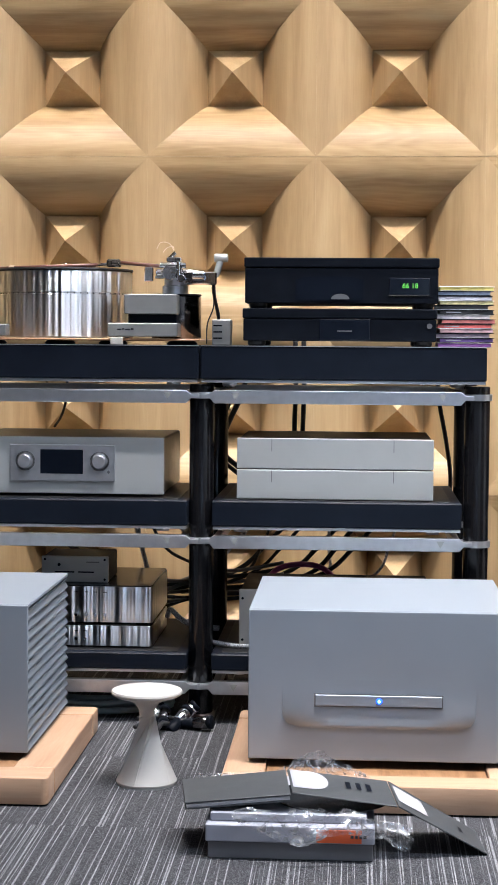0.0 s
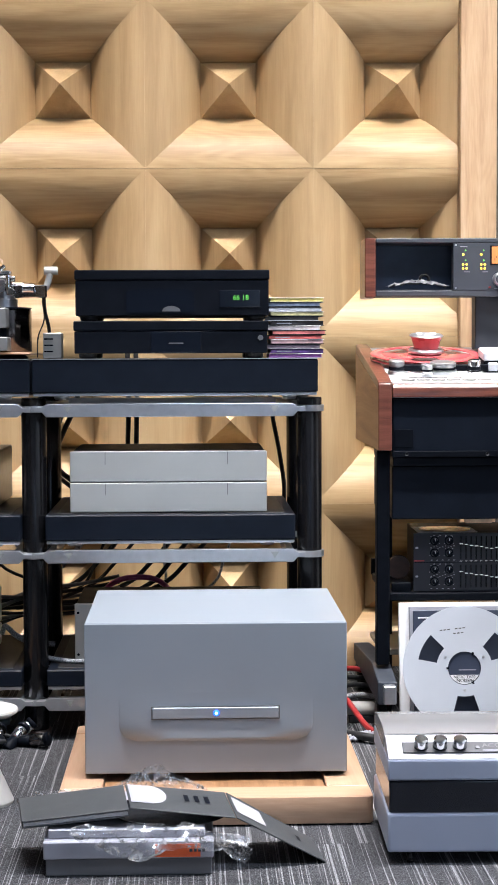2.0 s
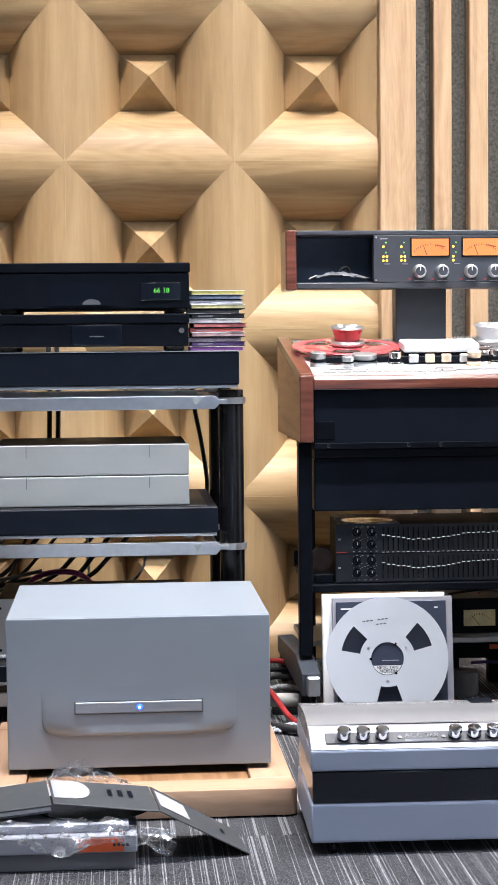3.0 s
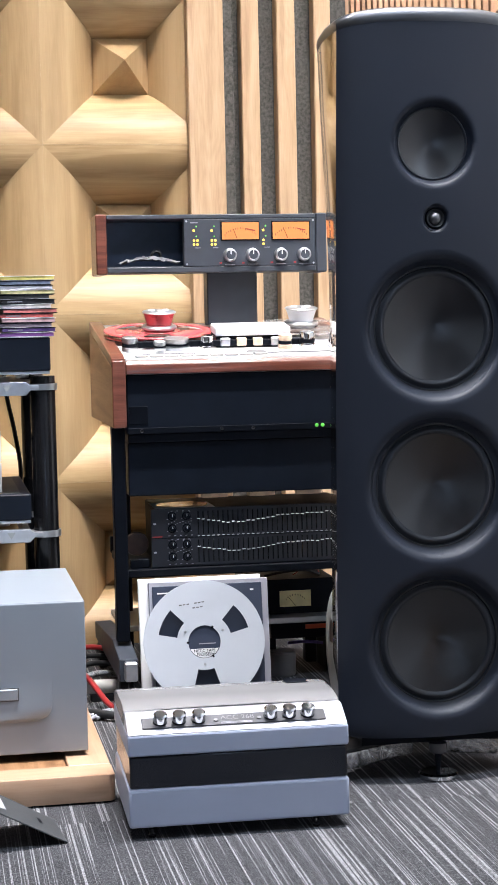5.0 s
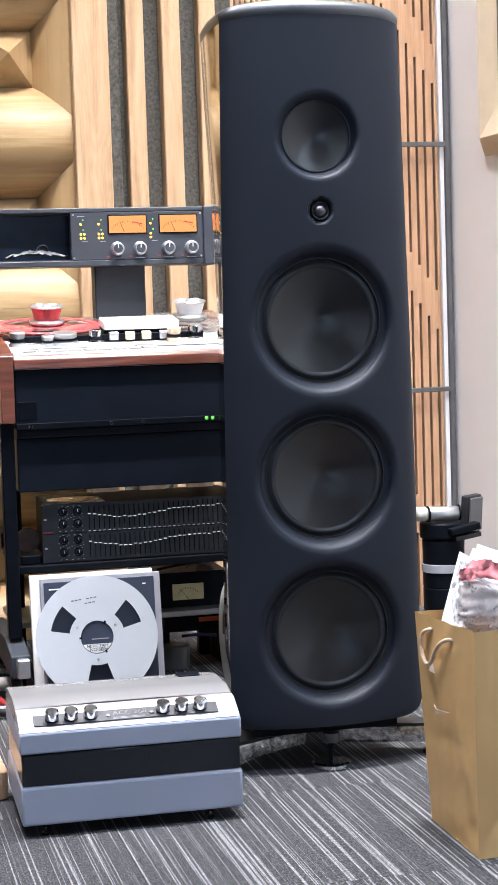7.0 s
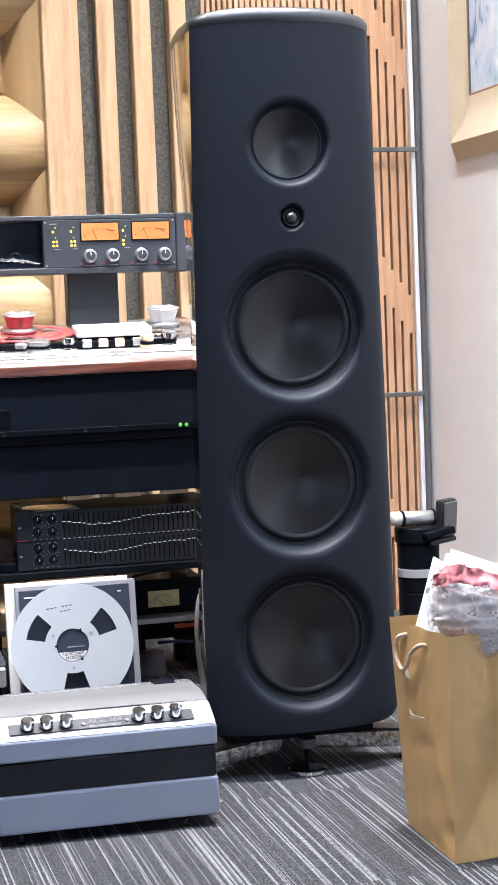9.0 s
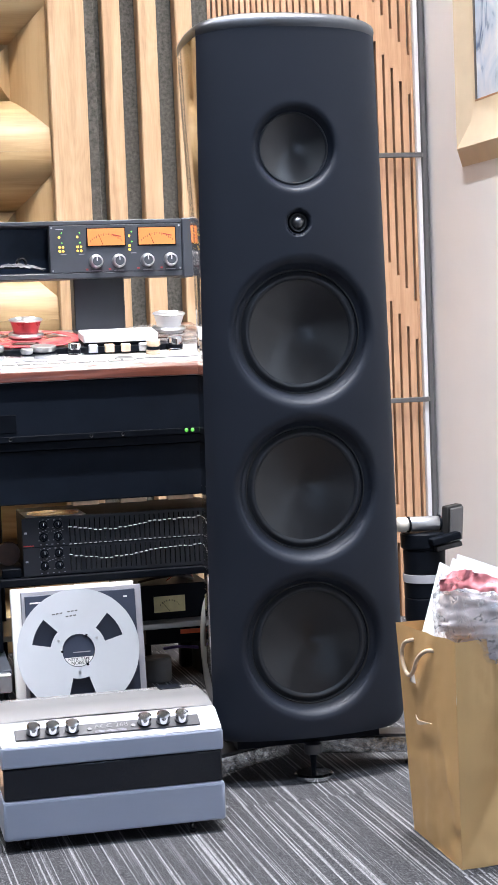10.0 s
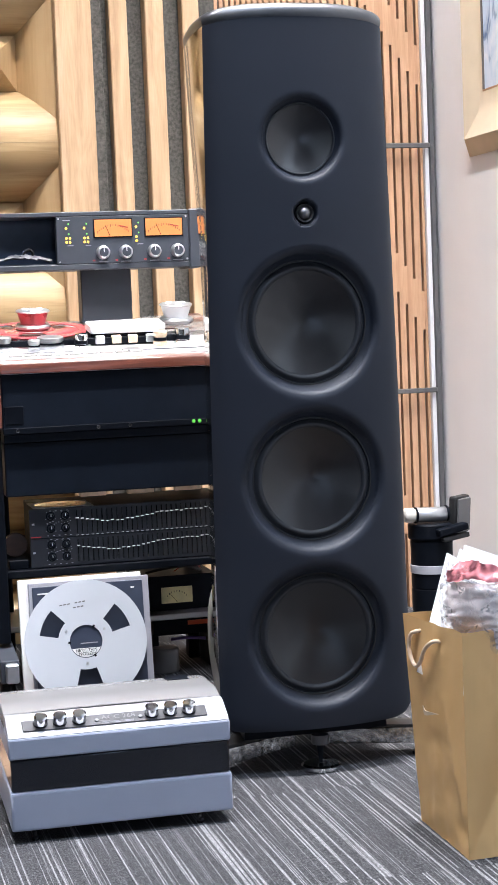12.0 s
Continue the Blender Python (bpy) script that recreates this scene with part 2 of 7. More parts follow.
cb = [q for q in M_CONE.node_tree.nodes if q.type == "BSDF_PRINCIPLED"][0]
cb.inputs["Anisotropic"].default_value = 0.93
M_CONE.node_tree.links.new(tn.outputs[0], cb.inputs["Tangent"])
# strong mottling puts the carpet's reflection into the outrigger colour
M_OUTRIG = plain("metal edge mottled like mirrored carpet", (0.38, 0.375, 0.37), 0.25, 0.8, 0.75, 90, 0.5, fine=200)
M_RUBBER = plain("black rubber", (0.010, 0.010, 0.011), 0.55, 0.0, 0.2, 60, 0.05)
M_CAP = plain("dark grey anodised cap", (0.10, 0.10, 0.105), 0.35, 0.8, 0.1, 20, 0.04)
M_STONE = plain("flecked dark stone", (0.07, 0.07, 0.07), 0.35, 0.0, 0.9, 160, 0.2)
M_GREYBOOK = plain("grey boxed board", (0.155, 0.155, 0.165), 0.6, 0.0, 0.06, 20, 0.15)
M_LIGHTBOOK = plain("pale grey boxed board", (0.33, 0.33, 0.37), 0.55, 0.0, 0.06, 20, 0.1)
M_DARKBOOK = plain("charcoal board", (0.042, 0.045, 0.047), 0.55, 0.0, 0.1, 30, 0.2)
M_PAGES = plain("grey-white page block", (0.36, 0.35, 0.36), 0.8, 0.0, 0.1, 200)
M_ORANGE = plain("orange label", (0.75, 0.12, 0.03), 0.5, 0.0, 0.08, 30)
M_RED = plain("red anodised reel", (0.50, 0.085, 0.095), 0.28, 0.2, 0.08, 20, coat=0.3)
M_KRAFT = plain("brown kraft paper", (0.68, 0.425, 0.18), 0.6, 0.0, 0.05, 9, 0.3, fine=45)
M_ROPE = plain("twisted paper cord", (0.66, 0.50, 0.36), 0.7, 0.0, 0.15, 90, 0.4)
M_PAPER = plain("white paper", (0.86, 0.86, 0.86), 0.7, 0.0, 0.03, 20)
M_CREAM = plain("cream wooden frame", (0.66, 0.56, 0.42), 0.5, 0.0, 0.05, 14, 0.1)
M_GOLD = plain("gold disc", (0.75, 0.55, 0.25), 0.2, 0.9, 0.1, 20)
M_GREYTRIM = plain("grey metal trim", (0.14, 0.14, 0.145), 0.4, 0.4, 0.1, 20)
M_TEAL = plain("grey-teal hose", (0.30, 0.39, 0.40), 0.45, 0.0, 0.1, 60)
M_BRAID = plain("grey braided sleeve", (0.34, 0.34, 0.35), 0.6, 0.0, 0.8, 300, 0.8)
M_REDCABLE = plain("red cable", (0.32, 0.025, 0.025), 0.4)
M_PURPLE = plain("magenta sleeve", (0.32, 0.05, 0.16), 0.4)
M_BROWNFOOT = plain("dark brown wood block", (0.05, 0.025, 0.018), 0.5, 0, 0.3, 50)
M_SCREEN = plain("dark display glass", (0.005, 0.007, 0.012), 0.14, 0.0, 0.1, 5, spec=0.1)
M_BLUEBOARD = plain("deep blue tray", (0.030, 0.050, 0.092), 0.45, 0.0, 0.2, 20)
M_NAVYSLEEVE = plain("navy printed sleeve", (0.035, 0.045, 0.075), 0.45, 0.0, 0.1, 20)
M_GREENLED = emit("green display", (0.14, 0.62, 0.08), 0.32)
M_BLUELED = emit("blue lamp", (0.012, 0.10, 1.0), 3.0)
M_BLUEDOT = emit("pale blue lamp core", (0.22, 0.50, 1.0), 5.0)
M_AMBER = emit("amber meter face", (0.58, 0.185, 0.050), 0.36)
M_YELLOWLED = emit("yellow lamp", (1.0, 0.66, 0.08), 1.3)
M_VUFACE = plain("warm meter face", (0.62, 0.55, 0.30), 0.4)
M_FILM = clear("crinkled clear film", (0.95, 0.95, 0.97), 0.10, alpha=0.36, bump=0.35, crease_glints=0.85)
M_ACRYL = clear("clear acrylic", (0.8, 0.75, 0.7), 0.05, alpha=0.22)
M_DAY = emit("bluish daylight pane", (0.55, 0.74, 1.0), 1.6)
M_SKIN = clear("thin clear bag film", (0.97, 0.95, 0.96), 0.2, alpha=0.34, bump=0.3, crease_glints=0.8)
M_LENSLAMP = emit("lamp diffuser", (1.0, 0.98, 0.94), 4.0)
# ---- building helpers ----
FRAMES = {}


def thing(name, label, category, at=(0, 0, 0), rz=None, group="", kind=""):
    """An Empty at the thing's base. Without rz its parts are given in world metres, with rz in the thing's own frame."""
    ob = new(name)
    ob.empty_display_size = 0.05
    ob.matrix_basis = pose(*at, 0, 0, rz or 0)
    FRAMES[ob] = Matrix.Translation(Vector(at)).inverted() if rz is None else Matrix.Identity(4)
    return tagged(ob, label, category, group, kind)


def part(name, bm, material, parent, label="", smooth=None):
    """Links a bmesh as one mesh object under a thing or a part."""
    fr = FRAMES.get(parent, Matrix.Identity(4))
    bm.transform(fr)
    limit = radians(38 if smooth else 20.5)
    for f in bm.faces:
        f.smooth = True
    for e in bm.edges:
        e.smooth = len(e.link_faces) == 2 and e.calc_face_angle(0) < limit
    me = bpy.data.meshes.new(name)
    bm.to_mesh(me)
    bm.free()
    for m in material if isinstance(material, (list, tuple)) else [material]:
        me.materials.append(m)
    ob = new(name, me)
    if parent:
        ob.parent = parent
        FRAMES[ob] = fr
    return tagged(ob, label) if label else ob


def box(x0, x1, y0, y1, z0, z1, bevel=0.002, seg=1, bm=None):
    bm = bm or bmesh.new()
    r = bmesh.ops.create_cube(bm, size=1)
    for v in r["verts"]:
        v.co = Vector((x0 + (v.co.x + 0.5) * (x1 - x0), y0 + (v.co.y + 0.5) * (y1 - y0), z0 + (v.co.z + 0.5) * (z1 - z0)))
    if bevel:
        es = {e for v in r["verts"] for e in v.link_edges}
        bmesh.ops.bevel(bm, geom=list(es), offset=min(bevel, 0.45 * min(abs(x1 - x0), abs(y1 - y0), abs(z1 - z0))), segments=seg, affect="EDGES", profile=0.5)
    return bm


def lathe(profile, at=(0, 0, 0), axis="z", steps=40, bm=None):
    """Turns (radius, height) pairs round an axis."""
    bm = bm or bmesh.new()
    turn = {"z": Matrix.Identity(4), "y": pose(0, 0, 0, 90), "x": pose(0, 0, 0, 0, 90)}[axis]
    m = Matrix.Translation(at) @ turn
    rings = []
    for r, h in profile:
        if r < 1e-6:
            rings.append([bm.verts.new(m @ Vector((0, 0, h)))])
        else:
            rings.append([bm.verts.new(m @ Vector((r * math.cos(a), r * math.sin(a), h))) for a in (2 * math.pi * k / steps for k in range(steps))])
    for a, b in zip(rings, rings[1:]):
        for k in range(steps):
            k2 = (k + 1) % steps
            if len(a) == 1 and len(b) > 1:
                bm.faces.new((a[0], b[k], b[k2]))
            elif len(b) == 1 and len(a) > 1:
                bm.faces.new((a[k], b[0], a[k2]))
            elif len(a) > 1:
                bm.faces.new((a[k], b[k], b[k2], a[k2]))
    bmesh.ops.recalc_face_normals(bm, faces=bm.faces)
    return bm


def rod(r, a, b, steps=20, soft=0.0, bm=None):
    """A cylinder from a to b with slightly eased ends."""
    bm = bm or bmesh.new()
    a, b = Vector(a), Vector(b)
    m = Matrix.Translation(a) @ (b - a).to_track_quat("Z", "Y").to_matrix().to_4x4()
    ln = (b - a).length
    s = soft or min(0.15 * r, 0.1 * ln)
    rings = []
    for rr, h in ((0, 0), (r - s, 0), (r, s), (r, ln - s), (r - s, ln), (0, ln)):
        rings.append([bm.verts.new(m @ Vector((0, 0, h)))] if rr == 0 else [bm.verts.new(m @ Vector((rr * math.cos(t), rr * math.sin(t), h))) for t in (2 * math.pi * k / steps for k in range(steps))])
    for p, q in zip(rings, rings[1:]):
        for k in range(steps):
            k2 = (k + 1) % steps
            if len(p) == 1:
                bm.faces.new((p[0], q[k2], q[k]))
            elif len(q) == 1:
                bm.faces.new((p[k], p[k2], q[0]))
            else:
                bm.faces.new((p[k], p[k2], q[k2], q[k]))
    return bm


def tube(points, r, steps=10, fine=8, bm=None):
    """A cable through points, as a smooth round sweep."""
    bm = bm or bmesh.new()
    P = [Vector(p) for p in points]
    Q = [P[0] * 2 - P[1]] + P + [P[-1] * 2 - P[-2]]
    path = []
    for i in range(1, len(Q) - 2):
        for k in range(fine):
            t = k / fine
            a, b, c, d = Q[i - 1:i + 3]
            path.append(0.5 * (2 * b + (c - a) * t + (2 * a - 5 * b + 4 * c - d) * t * t + (3 * b - a - 3 * c + d) * t ** 3))
    path.append(P[-1])
    up, prev = None, None
    for i, p in enumerate(path):
        d = (path[min(i + 1, len(path) - 1)] - path[max(i - 1, 0)]).normalized()
        if up is None:
            up = d.orthogonal()
        up = (up - d * up.dot(d)).normalized()
        side = d.cross(up)
        ring = [bm.verts.new(p + r * (math.cos(a) * up + math.sin(a) * side)) for a in (2 * math.pi * k / steps for k in range(steps))]
        if prev:
            for k in range(steps):
                k2 = (k + 1) % steps
                bm.faces.new((prev[k], prev[k2], ring[k2], ring[k]))
        else:
            bm.faces.new(ring[::-1])
        prev = ring
    bm.faces.new(prev)
    return bm


def extrude_outline(pts, axis, lo, hi, bevel=0.0, bm=None):
    """A prism over a closed outline. axis x: points are (y, z); y: (x, z); z: (x, y)."""
    bm = bm or bmesh.new()
    put = {"x": lambda p, h: (h, p[0], p[1]), "y": lambda p, h: (p[0], h, p[1]), "z": lambda p, h: (p[0], p[1], h)}[axis]
    a = [bm.verts.new(put(p, lo)) for p in pts]
    b = [bm.verts.new(put(p, hi)) for p in pts]
    faces = [bm.faces.new(a[::-1]), bm.faces.new(b)]
    for k in range(len(pts)):
        k2 = (k + 1) % len(pts)
        faces.append(bm.faces.new((a[k], a[k2], b[k2], b[k])))
    bmesh.ops.recalc_face_normals(bm, faces=faces)
    if bevel:
        bmesh.ops.bevel(bm, geom=list({e for f in faces for e in f.edges}), offset=bevel, segments=2, affect="EDGES", profile=0.5)
    return bm


def rounded(x0, x1, z0, z1, r, n=6):
    """Outline of a rectangle with round corners."""
    pts = []
    for cx, cz, a0 in ((x1 - r, z1 - r, 0), (x0 + r, z1 - r, 90), (x0 + r, z0 + r, 180), (x1 - r, z0 + r, 270)):
        pts += [(cx + r * math.cos(radians(a0 + 90 * k / n)), cz + r * math.sin(radians(a0 + 90 * k / n))) for k in range(n + 1)]
    return pts


def lettering(name, text, size, m, material, parent):
    """Raised letters in the built-in font, as a mesh."""
    c = bpy.data.curves.new(name, "FONT")
    c.body, c.size, c.extrude, c.align_x, c.align_y = text, size, 0.0003, "CENTER", "CENTER"
    c.resolution_u = 3
    tmp = bpy.data.objects.new(name, c)
    scene.collection.objects.link(tmp)
    me = bpy.data.meshes.new_from_object(tmp.evaluated_get(bpy.context.evaluated_depsgraph_get()))
    bpy.data.objects.remove(tmp)
    bm = bmesh.new()
    bm.from_mesh(me)
    bm.transform(m)
    return part(name, bm, material, parent)


def front_text(x, y, z):
    return pose(x, y, z, 90, 0, 0)


# ---- the room ----
WALL_Y, PITCH = 4.55, 0.4495          # ridge plane of the relief wall, module size
CX0, CZ0 = -0.362, 1.567              # centre of one relief module
EAST, WEST, SOUTH, TOP = 1.787, -2.9, -2.6, 3.40

floor = tagged(part("floor", box(WEST - 0.1, EAST + 0.1, SOUTH - 0.1, 5.0, -0.12, -0.008, 0), M_FELT, None), "dark underlay beneath striped grey carpet tiles", "floor", kind="structure")
ceiling = tagged(part("ceiling", box(WEST - 0.1, EAST + 0.1, SOUTH - 0.1, 5.0, TOP, TOP + 0.1, 0), M_WHITEWALL, None), "plain white painted ceiling", "ceiling", kind="structure")
wall_north = tagged(part("wall_north", box(WEST - 0.1, EAST + 0.1, 4.72, 4.9, 0, TOP, 0), M_GREYWALL, None), "wall clad in carved light maple relief panels", "wall", kind="structure")
wall_east = tagged(part("wall_east", box(EAST, EAST + 0.12, SOUTH, 4.72, 0, TOP, 0), M_WHITEWALL, None), "smooth white painted wall", "wall", kind="structure")
wall_west = tagged(part("wall_west", box(WEST - 0.12, WEST, SOUTH, 4.72, 0, TOP, 0), M_GREYWALL, None), "plain warm grey wall", "wall", kind="structure")
wall_south = tagged(part("wall_south", box(WEST, EAST, SOUTH - 0.12, SOUTH, 0, TOP, 0), M_GREYWALL, None), "plain warm grey wall", "wall", kind="structure")

# unseen ceiling strips that light the wall and the room; the bluish y 1.3 one is added fill
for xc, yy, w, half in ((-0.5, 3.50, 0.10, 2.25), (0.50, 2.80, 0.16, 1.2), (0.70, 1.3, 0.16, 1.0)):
    cl = thing("ceiling_light", "unseen slim white linear ceiling light, switched on", "ceiling light", (xc, yy, TOP), group="ceiling lights")
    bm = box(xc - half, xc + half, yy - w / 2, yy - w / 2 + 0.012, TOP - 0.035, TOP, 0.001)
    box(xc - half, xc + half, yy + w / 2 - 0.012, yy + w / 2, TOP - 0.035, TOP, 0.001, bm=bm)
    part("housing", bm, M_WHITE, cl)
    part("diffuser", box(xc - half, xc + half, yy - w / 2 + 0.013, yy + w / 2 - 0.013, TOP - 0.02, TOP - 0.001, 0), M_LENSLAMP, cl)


cl = thing("ceiling_light", "unseen slim white linear ceiling light beside the white wall", "ceiling light", (1.20, 3.30, TOP), group="ceiling lights")
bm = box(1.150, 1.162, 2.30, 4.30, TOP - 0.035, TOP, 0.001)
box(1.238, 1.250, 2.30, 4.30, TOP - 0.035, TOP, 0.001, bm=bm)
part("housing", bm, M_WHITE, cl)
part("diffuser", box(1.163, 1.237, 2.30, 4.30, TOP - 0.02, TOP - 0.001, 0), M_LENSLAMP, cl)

# unseen black cross blades, added under the wall-wash strip to sharpen the relief shadows
lv = thing("light_louvre", "unseen black cross blades added to narrow the wall light", "louvre", (-0.5, 3.55, TOP - 0.10))
bm = bmesh.new()
for k in range(225):
    xb = -2.74 + 0.02 * k
    bm.faces.new([bm.verts.new((xb, y, z)) for y, z in ((3.44, 3.205), (3.68, 3.205), (3.68, 3.295), (3.44, 3.295))])
tagged(part("blade", bm, M_BLACK, lv), kind="stuff")
for yb in (3.437, 3.683):
    part("side_rail", box(-2.75, 1.75, yb - 0.002, yb + 0.002, 3.20, 3.40, 0), M_BLACK, lv)

# upright boards and felt on the unseen walls behind the camera, with a tall window
# boards are added for the chrome to mirror as streaks; white ones brighten it
brd = random.Random(11)
xx = WEST + 0.02
while xx < EAST - 0.1:
    w = brd.uniform(0.07, 0.20)
    x1 = min(xx + w, EAST - 0.02)
    if x1 < 0.385 or xx > 0.695:
        part("wall_board", box(xx, x1, SOUTH + 0.002, SOUTH + 0.03, 0, TOP - 0.01, 0.003), brd.choice((M_FELT, M_BLACK, M_WHITEWALL, M_PLANK, M_WHITEWALL)), wall_south)
    xx = x1 + 0.01
yy_ = SOUTH + 0.05
while yy_ < 4.3:
    w = brd.uniform(0.10, 0.28)
    part("wall_board", box(WEST + 0.002, WEST + 0.03, yy_, min(yy_ + w, 4.5), 0, TOP - 0.01, 0.003), brd.choice((M_FELT, M_BLACK, M_PLANK)), wall_west)
    yy_ += w + 0.01
win = thing("window_1", "tall narrow window with cool daylight", "window", (0.54, SOUTH, 0.4), kind="structure")
part("pane", box(0.42, 0.66, SOUTH + 0.004, SOUTH + 0.012, 0.4, 2.3, 0), M_DAY, win)
for a, b_, c, d in ((0.388, 0.419, 0.36, 2.34), (0.661, 0.692, 0.36, 2.34), (0.42, 0.66, 0.36, 0.399), (0.42, 0.66, 2.301, 2.34)):
    part("window_frame", box(a, b_, SOUTH + 0.002, SOUTH + 0.04, c, d, 0.003), M_GREYTRIM, win)


def relief_mesh():
    """One carved module: four rolls bulging from its borders towards a square well that holds a pyramid."""
    bm = bmesh.new()
    p, m0, deep, high, n = PITCH / 2, 0.336, 0.128, 0.122, 14
    rings = []
    for k in range(n + 1):
        s = k / n                                   # 0 at the border, 1 at the well
        a = p * (1 - (1 - m0) * s) - (0.0003 if k == 0 else 0)
        y = deep * (1 - math.sqrt(max(0, 1 - (0.93 * s) ** 2))) / (1 - math.sqrt(1 - 0.93 ** 2))
        rings.append([bm.verts.new((sx * (a + (0.0002 if k == 0 else 0)), y, sz * a)) for sx, sz in ((-1, -1), (1, -1), (1, 1), (-1, 1))])
    back = [bm.verts.new((v.co.x, 0.165, v.co.z)) for v in rings[0]]
    for k in range(4):
        bm.faces.new((rings[0][k], rings[0][(k + 1) % 4], back[(k + 1) % 4], back[k])).material_index = k % 2
    for a, b in zip(rings, rings[1:]):
        for k in range(4):
            f = bm.faces.new((a[k], a[(k + 1) % 4], b[(k + 1) % 4], b[k]))
            f.material_index, f.smooth = (1 if k % 2 == 0 else 0), True
    tip = bm.verts.new((0, deep - high, 0))
    for k in range(4):
        f = bm.faces.new((rings[-1][k], rings[-1][(k + 1) % 4], tip))
        f.material_index = 0
    bmesh.ops.recalc_face_normals(bm, faces=bm.faces)
    # keep the creases between rolls and round the pyramid hard
    for e in bm.edges:
        if len(e.link_faces) == 2 and (e.link_faces[0].normal.angle(e.link_faces[1].normal, 0) > radians(24) or e.link_faces[0].material_index != e.link_faces[1].material_index):
            e.smooth = False
    if tip.link_faces[0].normal.y > 0:
        bmesh.ops.reverse_faces(bm, faces=bm.faces)
    me = bpy.data.meshes.new("relief_panel")
    bm.to_mesh(me)
    bm.free()
    me.materials.append(M_WALLV), me.materials.append(M_WALLH)
    return me


RELIEF = relief_mesh()
for i in range(-5, 3):
    for j in range(-3, 5):
        zc = CZ0 + j * PITCH
        if zc + PITCH / 2 > TOP + 0.25:
            continue
        ob = new("relief_panel", RELIEF)
        ob.location, ob.parent = (CX0 + i * PITCH, WALL_Y, zc), wall_north

# planks and felt beside the relief
edge_plank = tagged(part("trim_plank", box(0.700, 0.798, 4.52, 4.715, 0.0, TOP - 0.01, 0.003), M_PLANK, None), "wide upright pine edging plank", "trim", kind="structure")
part("felt_backing", box(0.799, 1.20, 4.66, 4.719, 0.0, TOP - 0.01, 0), M_FELT, wall_north, "grey felt lining between wooden slats")
for x0, x1 in ((0.861, 0.911), (0.960, 1.012), (1.064, 1.112)):
    part("wall_slat", box(x0, x1, 4.605, 4.659, 0.0, TOP - 0.01, 0.003), M_PLANK, wall_north)
part("felt_strip", box(0.800, 0.838, 4.60, 4.659, 0, TOP - 0.01, 0.002), M_FELT, wall_north)

# slotted beech panel in the corner, bowed at its end
slot_panel = thing("slotted_panel", "orange-toned beech acoustic panel with upright slots", "wall panel", (1.48, 4.6, 0), kind="structure")
RIBS = 31
for k in range(RIBS):
    u = k / (RIBS - 1)
    x = 1.168 + 0.573 * (0.65 * u + 0.35 * u * u)
    y = 4.60 + 0.055 * max(0, (0.30 - u) / 0.30) ** 2
    x2 = 1.168 + 0.573 * (0.65 * (k + 1) / (RIBS - 1) + 0.35 * ((k + 1) / (RIBS - 1)) ** 2)
    w = (x2 - x)
    if k == RIBS - 1:
        continue
    part("rib", box(x, x + w * 0.70, y, y + 0.018, 0.0, TOP - 0.01, 0), M_SLAT, slot_panel)
    if u > 0.40:        # short webs close the slots in a falling stagger
        for q in range(-2, 4):
            z0 = 0.80 + 0.037 * (RIBS - 2 - k) + 0.696 * q
            lo, hi = max(0.0, z0), min(TOP - 0.01, z0 + 0.11)
            if hi > lo:
                part("web", box(x + w * 0.70, x + w, y, y + 0.018, lo, hi, 0), M_SLAT, slot_panel)
part("backing", box(1.163, 1.742, 4.668, 4.70, 0, TOP - 0.01, 0), M_BLACK, slot_panel)
part("end_rib", box(1.7415, 1.749, 4.60, 4.618, 0.0, TOP - 0.01, 0), M_SLAT, slot_panel)
rail = thing("panel_rail", "grey metal rail framing the slotted panel", "rail", (1.765, 4.58, 0), kind="structure")
part("upright", box(1.7625, 1.779, 4.580, 4.60, 0, TOP - 0.01, 0.003), M_GREYTRIM, rail)
part("white_strip", box(1.7495, 1.762, 4.585, 4.60, 0, TOP - 0.01, 0.001), M_WHITE, rail)
for z in (0.627, 1.322, 2.017):
    part("crossbar", box(1.165, 1.762, 4.572, 4.5795, z - 0.007, z + 0.007, 0.002), M_GREYTRIM, rail)

# framed picture on the east wall
pic = thing("framed_picture", "pale blue abstract print in a deep cream frame", "picture", (EAST, 3.8, 1.28), group="")
PY0, PY1, PZ0, PZ1 = 3.26, 4.332, 1.263, 2.434
SEC = ((0.003, 0.0, 0.0), (0.026, 0.020, 0.046), (0.0075, 0.080, 0.113), (0.0075, 0.112, 0.160), (0.003, 0.112, 0.160))   # off the wall, in from the side rim, in from the level rim


def mitred_bar(k):
    """One side of the frame, with mitred ends."""
    bm = bmesh.new()
    ends = []
    for e in (k, (k + 1) % 4):
        sy, sz = ((1, 1), (-1, 1), (-1, -1), (1, -1))[e]
        ends.append([bm.verts.new((EAST - d, (PY0 if sy > 0 else PY1) + sy * a, (PZ0 if sz > 0 else PZ1) + sz * b)) for d, a, b in SEC])
    for q in range(len(SEC)):
        q2 = (q + 1) % len(SEC)
        bm.faces.new((ends[0][q], ends[0][q2], ends[1][q2], ends[1][q]))
    for e in ends:
        bm.faces.new(e)
    bmesh.ops.recalc_face_normals(bm, faces=bm.faces)
    return bm


for k in range(4):
    part("frame_bar", mitred_bar(k), M_CREAM, pic)
m, n, l, b = nodes_of("pale blue print")
mp = mapped(n, l, (1, 1, 1))
tx = n.new("ShaderNodeTexNoise")
tx.inputs["Scale"].default_value, tx.inputs["Detail"].default_value, tx.inputs["Distortion"].default_value = 7, 8, 1.5
l.new(mp.outputs[0], tx.inputs["Vector"])
